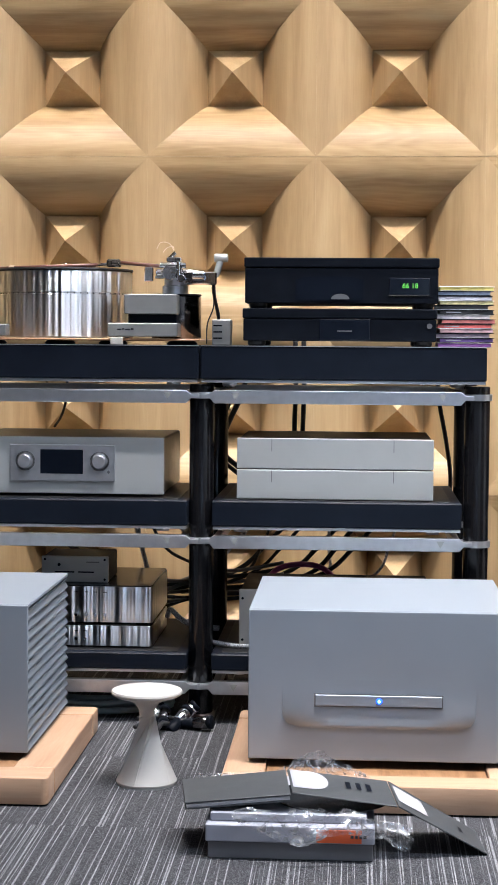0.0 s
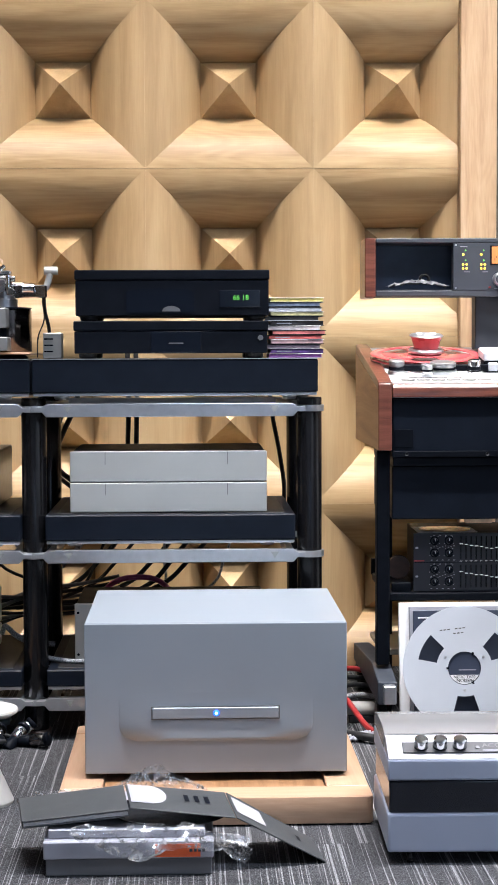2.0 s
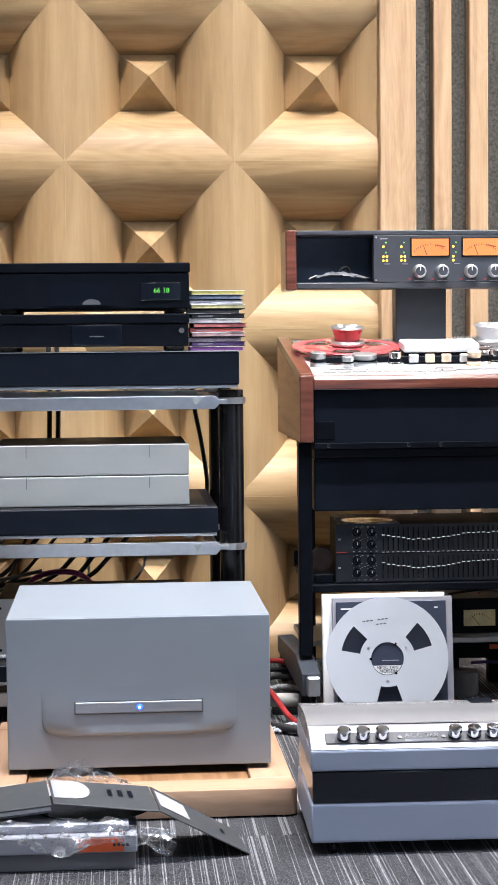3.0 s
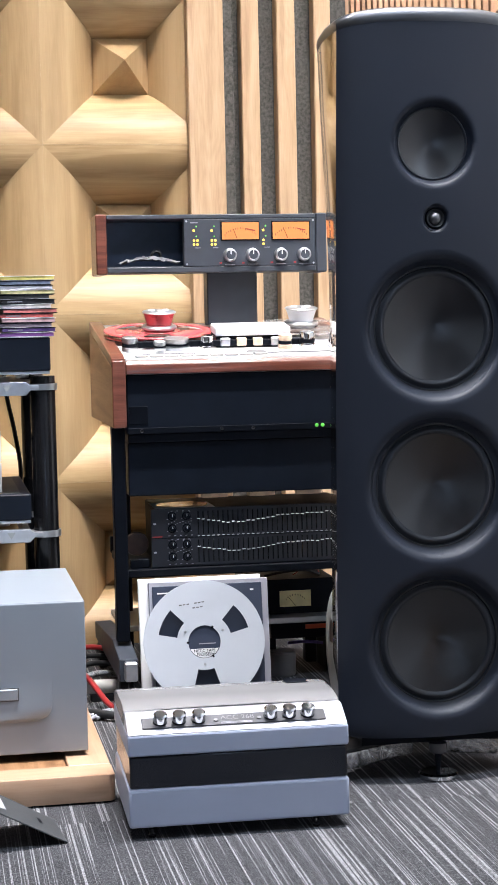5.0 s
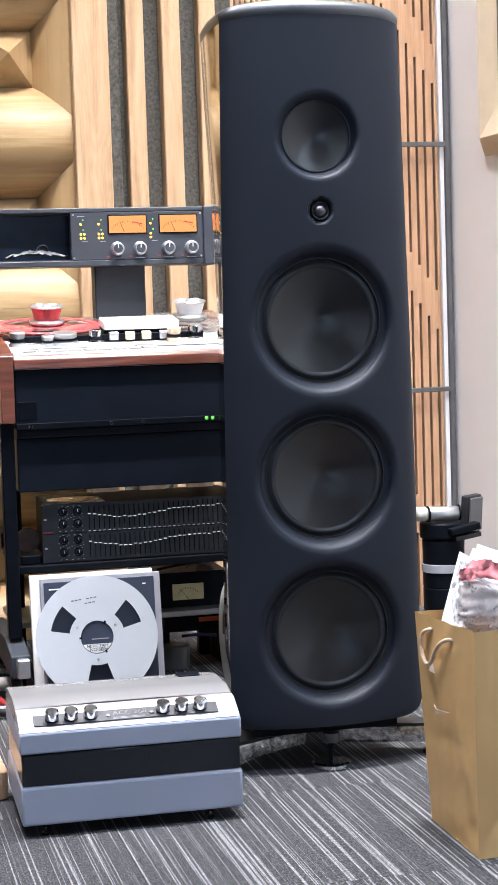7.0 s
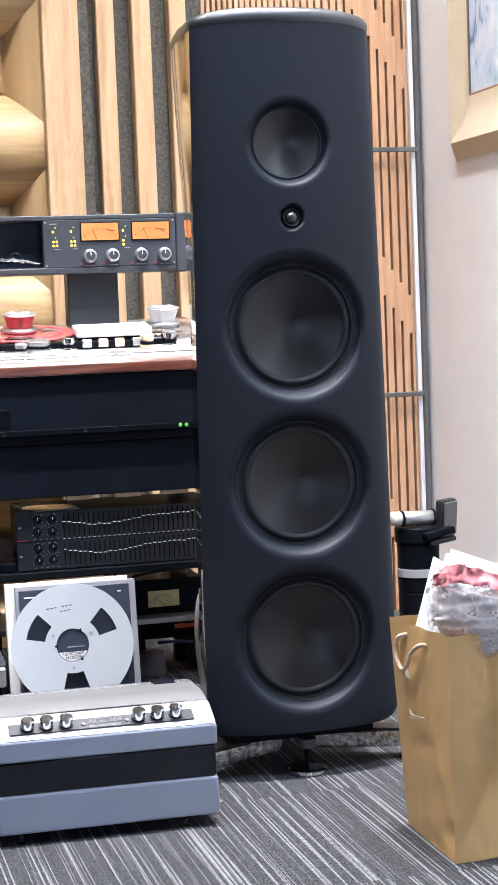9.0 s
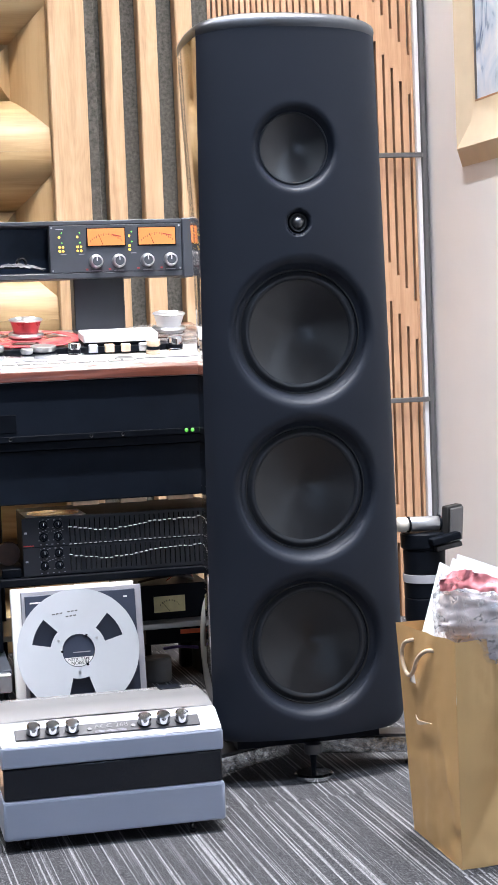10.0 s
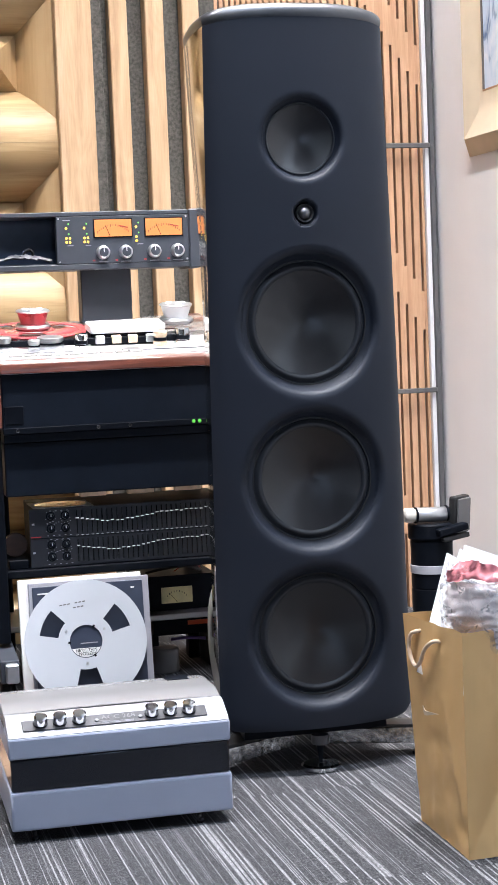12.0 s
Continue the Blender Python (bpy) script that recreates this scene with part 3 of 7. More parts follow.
r = ramp(n, [(0.30, (0.14, 0.22, 0.40)), (0.40, (0.50, 0.64, 0.82)), (0.62, (0.74, 0.80, 0.90))])
l.new(tx.outputs["Fac"], r.inputs["Fac"]), l.new(r.outputs[0], b.inputs["Base Color"])
b.inputs["Roughness"].default_value = 0.25
part("print", box(EAST - 0.005, EAST - 0.001, PY0 + 0.1125, PY1 - 0.1125, PZ0 + 0.1605, PZ1 - 0.1605, 0), m, pic)
part("inner_lip", box(EAST - 0.0075, EAST - 0.0052, PY0 + 0.1125, PY1 - 0.1125, PZ0 + 0.1605, PZ0 + 0.1655, 0), M_SIDEWOOD, pic)
part("inner_lip", box(EAST - 0.0075, EAST - 0.0052, PY1 - 0.1225, PY1 - 0.1125, PZ0 + 0.166, PZ1 - 0.1605, 0), M_GREYTRIM, pic)

# ---- equipment rack ----
RY = 3.70
rack = thing("equipment_rack", "two-bay black post rack with aluminium beams and slate shelves", "rack", (-0.35, 3.95, 0))
BAYS = ((-0.933, -0.391), (-0.337, 0.209))
for px in (-0.962, -0.364, 0.243):
    for py in (3.745, 4.16):
        part("post", lathe([(0.0, 0.02), (0.026, 0.02), (0.0275, 0.022), (0.0275, 0.752), (0.026, 0.754), (0, 0.754)], (px, py, 0), steps=28), M_POST, rack, smooth=True)
        part("foot_block", box(px - 0.03, px + 0.03, py - 0.03, py + 0.03, 0.0, 0.0195, 0.003), M_BROWNFOOT, rack)
        for zc in (0.730, 0.408, 0.083):
            bm = lathe([(0.0278, -0.007), (0.0325, -0.007), (0.0325, 0.007), (0.0278, 0.007)], (px, py, zc), steps=28)
            part("clamp_ring", bm, M_ALU, rack)
for (x0, x1), first in zip(BAYS, (True, False)):
    for zc, hi in ((0.728, 0.742), (0.408, 0.420), (0.083, 0.097)):
        for py, side in ((3.700, -1), (4.19, 1)):
            out = [(x0 + 0.004, zc - 0.015), (x1 - 0.004, zc - 0.015), (x1 + 0.006, zc - 0.004), (x1 + 0.024, zc - 0.004), (x1 + 0.024, zc + 0.006), (x1 + 0.006, zc + 0.006), (x1 - 0.004, zc + 0.014), (x0 + 0.004, zc + 0.014), (x0 - 0.006, zc + 0.006), (x0 - 0.024, zc + 0.006), (x0 - 0.024, zc - 0.004), (x0 - 0.006, zc - 0.004)]
            beam = part("beam", extrude_outline(out, "y", py, py + 0.02, 0.0012), M_ALU, rack)
            if side < 0:
                for cx in (x0 + 0.05, x1 - 0.045):
                    part("badge", extrude_outline([(cx - 0.009, zc + 0.008), (cx + 0.009, zc + 0.008), (cx, zc - 0.007)], "y", py - 0.0012, py - 0.0002), M_SILVER, beam)
        for cx in (x0 + 0.01, x1 - 0.01):
            part("side_beam", box(cx - 0.008, cx + 0.008, 3.722, 4.188, zc - 0.012, zc + 0.012, 0.002), M_ALU, rack)
    # isolation shelves: slate block, thin pale plate beneath, round pads
    tops = ((0.838, 0.766, x0 - 0.036 if not first else x0 - 0.03, (x1 + 0.050) if not first else x1 + 0.023), (0.499, 0.443, x0, x1), (0.159, 0.123, x0, x1))
    for zt, zb, a, b_ in tops:
        if first is False and zt > 0.8:
            a = -0.3635
        yb = 4.22 if zt > 0.8 else 4.17
        shelf = part("shelf", box(a, b_, RY - 0.004, yb, zb, zt, 0.0025), M_NAVY, rack)
        part("top_board", box(a + 0.022, b_ - 0.022, RY + 0.02, yb - 0.02, zt - 0.004, zt + 0.0015, 0.001), M_SHELFTOP, shelf)
        if zt > 0.8:
            # bright strip standing in for the gleam on the top board's front edge
            part("top_plate", box(a + 0.001, b_ - 0.001, RY - 0.0055, RY + 0.0195, zt + 0.0002, zt + 0.0018, 0), M_ALU, shelf)
        part("base_plate", box(a + 0.002, b_ - 0.002, RY, yb - 0.01, zb - 0.0075, zb - 0.0005, 0.001), M_ALU, shelf)
        for cx in (a + 0.06, b_ - 0.06):
            for cy in (RY + 0.05, yb - 0.07):
                part("pad", lathe([(0, -0.0165), (0.014, -0.0165), (0.016, -0.012), (0.016, -0.008), (0, -0.008)], (cx, cy, zb), steps=18), M_ALU, shelf)

# ---- monoblock amplifiers on maple platforms ----
def platform(x0, x1):
    t = thing("amplifier_platform", "pale maple block platform with rounded corners on the carpet", "platform", ((x0 + x1) / 2, 3.3, 0), group="amplifier platforms")
    z1 = 0.053
    y0, y1 = 3.012, 3.62
    part("front_board", extrude_outline(rounded(x0, x1, y0, y0 + 0.078, 0.012), "z", 0.003, z1, 0.003), M_OAK, t)
    part("rear_board", extrude_outline(rounded(x0, x1, y1 - 0.078, y1, 0.012), "z", 0.003, z1, 0.003), M_OAK, t)
    for a in (x0 + 0.001, x1 - 0.079):
        part("side_board", box(a, a + 0.078, y0 + 0.079, y1 - 0.079, 0.003, z1 - 0.0005, 0.002), M_OAKY, t)
    part("centre_board", box(x0 + 0.081, x1 - 0.081, y0 + 0.081, y1 - 0.081, 0.003, z1 - 0.007, 0.001), M_SIDEWOOD, t)
    for cx in (x0 + 0.06, x1 - 0.06):
        for cy in (y0 + 0.07, y1 - 0.07):
            part("foot", lathe([(0, 0), (0.02, 0), (0.02, 0.003), (0, 0.003)], (cx, cy, 0), steps=16), M_RUBBER, t)
    return t


plat = platform(-0.264, 0.308)
copy_thing(plat, pose(plat.location.x - 0.883, plat.location.y, 0))


def fluted_side(x, y0, y1, z0, z1, sign):
    """A side panel with level flutes."""
    pts, n = [], 14
    for k in range(n):
        for q in range(6):
            a = q / 6
            pts.append((0.0125 * a, z0 + (z1 - z0) * (k + a) / n))
    pts.append((0, z1))
    bm = bmesh.new()
    prev = None
    for d, z in pts:
        row = [bm.verts.new((x - sign * d, y, z)) for y in (y0, y1)]
        if prev:
            bm.faces.new((prev[0], prev[1], row[1], row[0]) if sign > 0 else (row[0], row[1], prev[1], prev[0]))
        prev = row
    return bm


def amplifier():
    t = thing("power_amplifier", "silver-grey monoblock amplifier with fluted sides and lit blue lamp", "amplifier", (0.0265, 3.39, 0.053), group="monoblock amplifiers")
    x0, x1, y0, y1, z0, z1 = -0.220, 0.273, 3.16, 3.615, 0.062, 0.346
    part("front_panel", box(x0, x1, y0, y0 + 0.008, z0, z1 - 0.0005, 0.002, 2), M_AMP, t)
    # lower scoop: swells outwards to a rounded foot and dies away upwards
    bm = bmesh.new()
    prev = None
    for k in range(15):
        z = 0.215 - 0.0905 * k / 14
        d = 0.0052 * ((0.215 - z) / 0.0905) ** 1.7
        hw = 0.182 - (0.030 - math.sqrt(max(0, 0.030 ** 2 - max(0, 0.1545 - z) ** 2)))
        row = [bm.verts.new((0.026 + hw * q, y0 - 0.0002 - d * (1 if abs(q) < 0.99 else 0), z)) for q in (-1, -0.985, -0.5, 0, 0.5, 0.985, 1)]
        if prev:
            for q in range(6):
                bm.faces.new((row[q], row[q + 1], prev[q + 1], prev[q]))
        prev = row
    foot_ = [bm.verts.new((v.co.x, y0 + 0.001, v.co.z)) for v in prev]
    for q in range(6):
        bm.faces.new((foot_[q], foot_[q + 1], prev[q + 1], prev[q]))
    part("front_scoop", bm, M_AMP, t, smooth=True)
    # slim bar with the lamp
    bar = part("switch_bar", box(-0.0935, 0.1440, y0 - 0.0065, y0 - 0.001, 0.1665, 0.1875, 0.0012), M_AMP, t)
    rim = bmesh.new()
    for a, b_, c, d in ((-0.0955, 0.1460, 0.188, 0.1895), (-0.0955, 0.1460, 0.1645, 0.166), (-0.0955, -0.094, 0.166, 0.188), (0.1445, 0.1460, 0.166, 0.188)):
        box(a, b_, y0 - 0.0046, y0 - 0.001, c, d, 0, bm=rim)
    part("bar_groove", rim, M_GREYTRIM, t)
    lampp = part("indicator_lamp", lathe([(0, 0.004), (0.003, 0.0035), (0.0055, 0.0015), (0.006, 0)], (0.0265, y0 - 0.0065, 0.177), "y", 20), M_BLUELED, bar)
    part("lamp_core", lathe([(0, 0.006), (0.0022, 0.0052), (0.003, 0.0036)], (0.0265, y0 - 0.0065, 0.177), "y", 14), M_BLUEDOT, lampp)
    part("body", box(x0 + 0.0135, x1 - 0.0135, y0 + 0.0085, y1 - 0.003, z0, z1 - 0.010, 0.002), M_BLACK, t)
    part("top_plate", box(x0, x1, y0 + 0.0085, y1, z1 - 0.007, z1, 0.002, 2), M_AMP, t)
    part("side_panel", fluted_side(x0, y0 + 0.0085, y1 - 0.001, z0 + 0.002, z1 - 0.0105, -1), M_AMP, t, smooth=True)
    part("side_panel", fluted_side(x1, y0 + 0.0085, y1 - 0.001, z0 + 0.002, z1 - 0.0105, 1), M_AMP, t, smooth=True)
    for cx in (x0 + 0.05, x1 - 0.05):
        for cy, zb in ((y0 + 0.055, 0.053), (y1 - 0.06, 0.046)):
            part("foot", lathe([(0, 0), (0.018, 0), (0.020, 0.003), (0.020, z0 - zb - 0.0005), (0, z0 - zb - 0.0005)], (cx, cy, zb), steps=18), M_BLACK, t)
    return t


amp = amplifier()
copy_thing(amp, pose(amp.location.x - 0.9135, amp.location.y, amp.location.z))

# ---- loudspeaker ----
SPX, SPY, SZ0, SZ1 = 0.9135, 2.985, 0.088, 1.394
spk = thing("loudspeaker", "tall dark charcoal four-way floorstanding loudspeaker on polished outriggers", "loudspeaker", (SPX, 3.2, 0))
DRIVERS = ((0.0, 1.177, 0.0775, 0.0655), (0.0, 1.041, 0.0225, 0.0165), (0.003, 0.842, 0.133, 0.106), (0.003, 0.552, 0.133, 0.106), (0.003, 0.261, 0.133, 0.106))


def half_width(z):
    u = (z - SZ0) / (SZ1 - SZ0)
    low = max(0, 0.035 - (z - SZ0)) / 0.035
    return 0.187 - 0.018 * u ** 1.6 - 0.028 * (1 - math.sqrt(1 - min(1, low) ** 2 * 0.98))


def dish_y(x, z):
    """Depth of the curved front with its soft dishes round the drivers, holes left out."""
    s = x / half_width(z)
    y = SPY + 0.030 * s * s + 0.012 * abs(s) ** 14
    for cx, cz, ro, ri in DRIVERS:
        r = math.hypot(x - cx, z - cz)
        if r < ro * 1.07:
            y += 0.09 * ro * min(1, (ro * 1.07 - r) / (ro * 0.15)) ** 2
    return y


def collar_mesh(cx, cz, ro, ri, depth):
    """Smooth throat from a dish down to its driver."""
    bm = bmesh.new()
    rings = []
    for f_, mixed, lift in ((1.0, 0.0, -0.0003), (0.975, 0.0, -0.0004), (0.955, 0.02, 0.0), (0.935, 0.10, 0.0), (0.918, 0.26, 0.0), (0.902, 0.52, 0.0), (0.886, 0.80, 0.0), (0.868, 0.97, 0.0), (0.835, 1.0, 0.004)):
        row = []
        for k in range(96):
            a = 2 * math.pi * k / 96
            x, z = cx + ro * f_ * math.cos(a), cz + ro * f_ * math.sin(a)
            row.append(bm.verts.new((SPX + x, dish_y(x, z) * (1 - mixed) + depth * mixed + lift, z)))
        rings.append(row)
    for p, q in zip(rings, rings[1:]):
        for k in range(96):
            bm.faces.new((p[k], p[(k + 1) % 96], q[(k + 1) % 96], q[k]))
    bmesh.ops.recalc_face_normals(bm, faces=bm.faces)
    return bm


def baffle_mesh():
    bm = bmesh.new()
    nx, nz = 96, 330
    rows = []
    for j in range(nz + 1):
        row = []
        for i in range(nx + 1):
            s = 2 * i / nx - 1
            z = SZ0 + (SZ1 - 0.012 * s ** 4 - SZ0) * j / nz
            hw = half_width(z)
            x = s * hw
            y = dish_y(x, z)
            for cx, cz, ro, ri in DRIVERS:
                if math.hypot(x - cx, z - cz) < ro * 0.93:
                    y = SPY + 0.085
            row.append(bm.verts.new((SPX + x, y, z)))
        rows.append(row)
    for a, b in zip(rows, rows[1:]):
        for i in range(nx):
            bm.faces.new((a[i], a[i + 1], b[i + 1], b[i]))
    return bm


baffle = part("baffle", baffle_mesh(), M_SPK, spk, "matt charcoal curved front with dished driver recesses", smooth=True)


def cabinet_outline(z):
    hw = half_width(z)
    k = min(1, max(0, (z - 0.90) / 0.45)) ** 1.3
    mix = lambda lo, hi: -hw * (lo + (hi - lo) * k)
    pts = [(-hw, SPY + 0.0425), (mix(0.985, 1.005), SPY + 0.07), (mix(0.90, 0.985), SPY + 0.16), (mix(0.75, 0.89), SPY + 0.28), (mix(0.56, 0.72), SPY + 0.40), (mix(0.40, 0.5), SPY + 0.47), (mix(0.25, 0.3), SPY + 0.49)]
    return pts + [(-x, y) for x, y in pts[::-1]]


bm = bmesh.new()
prev = None
for k in range(11):
    z = SZ0 + (SZ1 - 0.012 - SZ0) * k / 10
    ring = [bm.verts.new((SPX + x, y, z)) for x, y in cabinet_outline(z)]
    if prev:
        for i in range(len(ring) - 1):
            bm.faces.new((prev[i + 1], prev[i], ring[i], ring[i + 1]))
    else:
        bm.faces.new(ring)
    prev = ring
part("cabinet", bm, M_SHELL, spk, "polished dark metal curved side shell", smooth=True)
# cap: lies back, with a rolled edge
bm = bmesh.new()
cap_rings = []
front = [(s * half_width(SZ1), SPY + 0.030 * s * s + 0.012 * abs(s) ** 14) for s in [1 - 2 * k / 24 for k in range(25)]]
rim = cabinet_outline(SZ1)[1:-1] + front
cx_, cy_ = 0.0, SPY + 0.2
for f_, dz in ((0.99, -0.006), (1.004, 0.0), (1.008, 0.006), (1.004, 0.013), (0.985, 0.020), (0.93, 0.025), (0.80, 0.028), (0.0, 0.032)):
    if f_ == 0:
        cap_rings.append([bm.verts.new((SPX, cy_, SZ1 + dz))])
    else:
        cap_rings.append([bm.verts.new((SPX + cx_ + (x - cx_) * f_, cy_ + (y - cy_) * f_, SZ1 + 0.002 + dz - 0.012 * (abs(x) / 0.169) ** 4)) for x, y in rim])
for a, b in zip(cap_rings, cap_rings[1:]):
    for k in range(len(a)):
        k2 = (k + 1) % len(a)
        if len(b) == 1:
            bm.faces.new((a[k], a[k2], b[0]))
        else:
            bm.faces.new((a[k], a[k2], b[k2], b[k]))
bmesh.ops.recalc_face_normals(bm, faces=bm.faces)
part("top_cap", bm, M_CAP, spk, "dark grey anodised top cap with rolled edge", smooth=True)
for idx, (cx, cz, ro, ri) in enumerate(DRIVERS):
    yd = SPY + 0.21 * ro + 0.001
    part("driver_collar", collar_mesh(cx, cz, ro, ri, yd), M_SPK, spk, smooth=True)
    c = (SPX + cx, yd, cz)
    if idx == 1:
        tw = part("tweeter", lathe([(ri * 1.05, 0.0), (ri * 0.98, 0.003), (ri * 0.8, 0.001), (ri * 0.72, -0.001)], c, "y", 28), M_RUBBER, spk, smooth=True)
        part("dome", lathe([(0, 0.008), (ri * 0.35, 0.007), (ri * 0.6, 0.0035), (ri * 0.74, -0.002)], c, "y", 28), M_CAP, tw, "grey metal dome", smooth=True)
        continue
    wide = 0.91 if idx else 0.945                      # where the rubber half-roll meets the cone
    roll = [(ri * 1.06, -0.008), (ri * 1.04, -0.003)] + [(ri * (1.02 - (1.02 - wide) * q / 8), -0.002 + 0.034 * ri * math.sin(math.pi * q / 8)) for q in range(9)] + [(ri * (wide - 0.01), -0.004)]
    d = part("midrange_driver" if idx == 0 else "woofer", lathe(roll, c, "y", 72), M_RUBBERGREY, spk, smooth=True)
    prof = [(ri * wide, -0.003)] + [(ri * wide * q, -0.003 - (0.24 * ri) * (1 - q ** 1.5)) for q in (0.97, 0.86, 0.72, 0.58, 0.44, 0.30, 0.16, 0.07, 0.0)]
    cone = part("cone", lathe(prof, (0, 0, 0), "y", 72), M_CONE, None, smooth=True)
    cone.parent, cone.location = d, FRAMES[d] @ Vector(c)          # its fibres run round its own centre
    tagged(cone, "glossy black carbon cone")
    part("trim_ring", lathe([(ri * 1.09, -0.006), (ri * 1.085, 0.001), (ri * 1.065, 0.001), (ri * 1.058, -0.006)], c, "y", 72), M_RUBBER, d, smooth=True)
# outriggers, plinth, spikes
part("plinth", extrude_outline([(SPX + x * 0.86, y + 0.012) for x, y in cabinet_outline(SZ0)], "z", 0.066, SZ0 - 0.001), M_BLACK, spk)
for sx, sy, yaw in ((-0.10, 3.14, 212), (0.10, 3.14, -24), (-0.1, 3.36, 150), (0.1, 3.36, 30)):
    m = pose(SPX + sx * 0.4, sy, 0, 0, 0, yaw)
    foot = [(0, -0.036), (0.20, -0.026), (0.212, -0.015), (0.212, 0.015), (0.20, 0.026), (0, 0.036)]
    bm = extrude_outline(foot, "z", 0.026, 0.0575, 0.003)
    bm.transform(m)
    leg = part("outrigger", bm, M_OUTRIG, spk, "polished metal outrigger foot with dark top")
    bm = extrude_outline([(x, y * 0.93) for x, y in foot], "z", 0.0577, 0.063, 0.001)
    bm.transform(m)
    part("top_plate", bm, M_RUBBER, leg)
    bm = lathe([(0, 0), (0.016, 0), (0.017, 0.006), (0.006, 0.009), (0.006, 0.072), (0.012, 0.072), (0.012, 0.078), (0, 0.078)], (0.192, 0, 0), steps=18)
    bm.transform(m)
    part("spike", bm, M_BLACK, leg)
bm = lathe([(0, 0.048), (0.016, 0.048), (0.017, 0.050), (0.017, 0.066), (0, 0.066)], (SPX + 0.004, 3.03, 0), steps=24)
part("spike_collar", bm, M_CAP, spk)
bm = lathe([(0, 0.0125), (0.004, 0.0125), (0.007, 0.0475), (0, 0.0475)], (SPX + 0.004, 3.03, 0), steps=16)
part("spike", bm, M_BLACK, spk)
bm = lathe([(0, 0), (0.036, 0), (0.038, 0.002), (0.038, 0.009), (0.033, 0.012), (0, 0.012)], (SPX + 0.004, 3.03, 0), steps=28)
part("spike_disc", bm, M_CHROME, spk, "chrome disc under the centre spike", smooth=False)

# ---- turntable on the rack's top shelf ----
ZT = 0.8396
tt = thing("turntable", "chrome drum turntable with armboard tower and long tonearm", "turntable", (-0.66, 4.0, ZT))
part("base_plate", box(-0.90, -0.375, 3.80, 4.20, ZT + 0.009, ZT + 0.0145, 0.002), M_SIDEWOOD, tt)
for cx, cy in ((-0.70, 3.85), (-0.42, 3.85), (-0.86, 3.85), (-0.62, 4.14)):
    part("foot", lathe([(0, 0), (0.033, 0), (0.036, 0.003), (0.030, 0.009), (0, 0.009)], (cx, cy, ZT), steps=24), M_BLACK, tt)
prof = [(0, 0.015), (0.154, 0.015), (0.157, 0.018), (0.157, 0.114), (0.1555, 0.1155), (0.1555, 0.1185), (0.157, 0.120), (0.157, 0.166), (0.155, 0.169), (0, 0.169)]
drum = part("platter", lathe(prof, (-0.711, 3.985, ZT), steps=128), M_STREAK, tt, "mirror-polished chrome drum platter", smooth=True)
bm = bmesh.new()
for k in range(64):
    a = 2 * math.pi * k / 64
    d = Vector((math.cos(a), math.sin(a), 0))
    c = Vector((-0.711, 3.985, ZT + 0.117)) + d * 0.1557
    rod(0.0016, c, c + d * 0.0012, 6, bm=bm)
tagged(part("strobe_studs", bm, M_BLACK, drum), kind="stuff")
part("mat", lathe([(0, 0.170), (0.158, 0.170), (0.160, 0.172), (0.159, 0.1755), (0, 0.176)], (-0.711, 3.985, ZT), steps=72), M_RUBBER, drum)
part("spindle", rod(0.003, (-0.711, 3.985, ZT + 0.175), (-0.711, 3.985, ZT + 0.192), 12), M_CHROME, drum)
pod = part("arm_tower", lathe([(0, 0.0), (0.056, 0.0), (0.058, 0.003), (0.058, 0.096), (0.055, 0.099), (0, 0.099)], (-0.442, 3.93, ZT + 0.015), steps=48), M_DARKCHROME, tt, smooth=True)
part("tower_top", lathe([(0, 0), (0.0585, 0), (0.0585, 0.003), (0, 0.003)], (-0.442, 3.93, ZT + 0.1142), steps=48), M_BLACK, pod)
part("upper_block", box(-0.547, -0.428, 3.805, 3.868, 0.909, 0.954, 0.002), M_BLOCK, tt)
low = part("lower_block", box(-0.583, -0.425, 3.795, 3.868, 0.858, 0.889, 0.002), M_BLOCK, tt)
part("block_neck", box(-0.54, -0.43, 3.82, 3.868, 0.8893, 0.9087, 0.001), M_BLACK, tt)
bm = bmesh.new()
for k, (dx, w) in enumerate(((0, 0.010), (0.012, 0.004), (0.018, 0.012), (0.032, 0.006))):
    box(-0.562 + dx, -0.562 + dx + w, 3.7942, 3.795, 0.8725 + 0.001 * (k % 2), 0.8755 + 0.001 * (k % 2), 0, bm=bm)
part("engraved_mark", bm, M_BLACK, low)
part("hinge_clip", box(-0.575, -0.547, 3.775, 3.79, ZT, 0.857, 0.002), M_IVORY, tt)
for x0, x1, z0, z1 in ((-0.905, -0.815, 0.858, 0.885), (-0.905, -0.845, 0.89, 0.935)):
    part("side_block", box(x0, x1, 3.80, 3.84, z0, z1, 0.002), M_BLOCK, tt)
arm = part("tonearm", lathe([(0, 0), (0.030, 0), (0.030, 0.018), (0.026, 0.020), (0.026, 0.036), (0, 0.036)], (-0.443, 3.92, 0.957), steps=32), M_ALU, tt, "chrome pivoted tonearm with brown wand")
bm = rod(0.010, (-0.485, 3.90, 1.005), (-0.395, 3.90, 1.005))
rod(0.013, (-0.443, 3.90, 0.993), (-0.443, 3.90, 1.035), bm=bm)
rod(0.008, (-0.443, 3.87, 1.012), (-0.443, 3.94, 1.012), bm=bm)
rod(0.007, (-0.475, 3.88, 1.022), (-0.415, 3.88, 1.022), bm=bm)
rod(0.005, (-0.457, 3.89, 1.035), (-0.440, 3.89, 1.052), bm=bm)
box(-0.512, -0.492, 3.89, 3.915, 0.985, 1.018, 0.002, bm=bm)
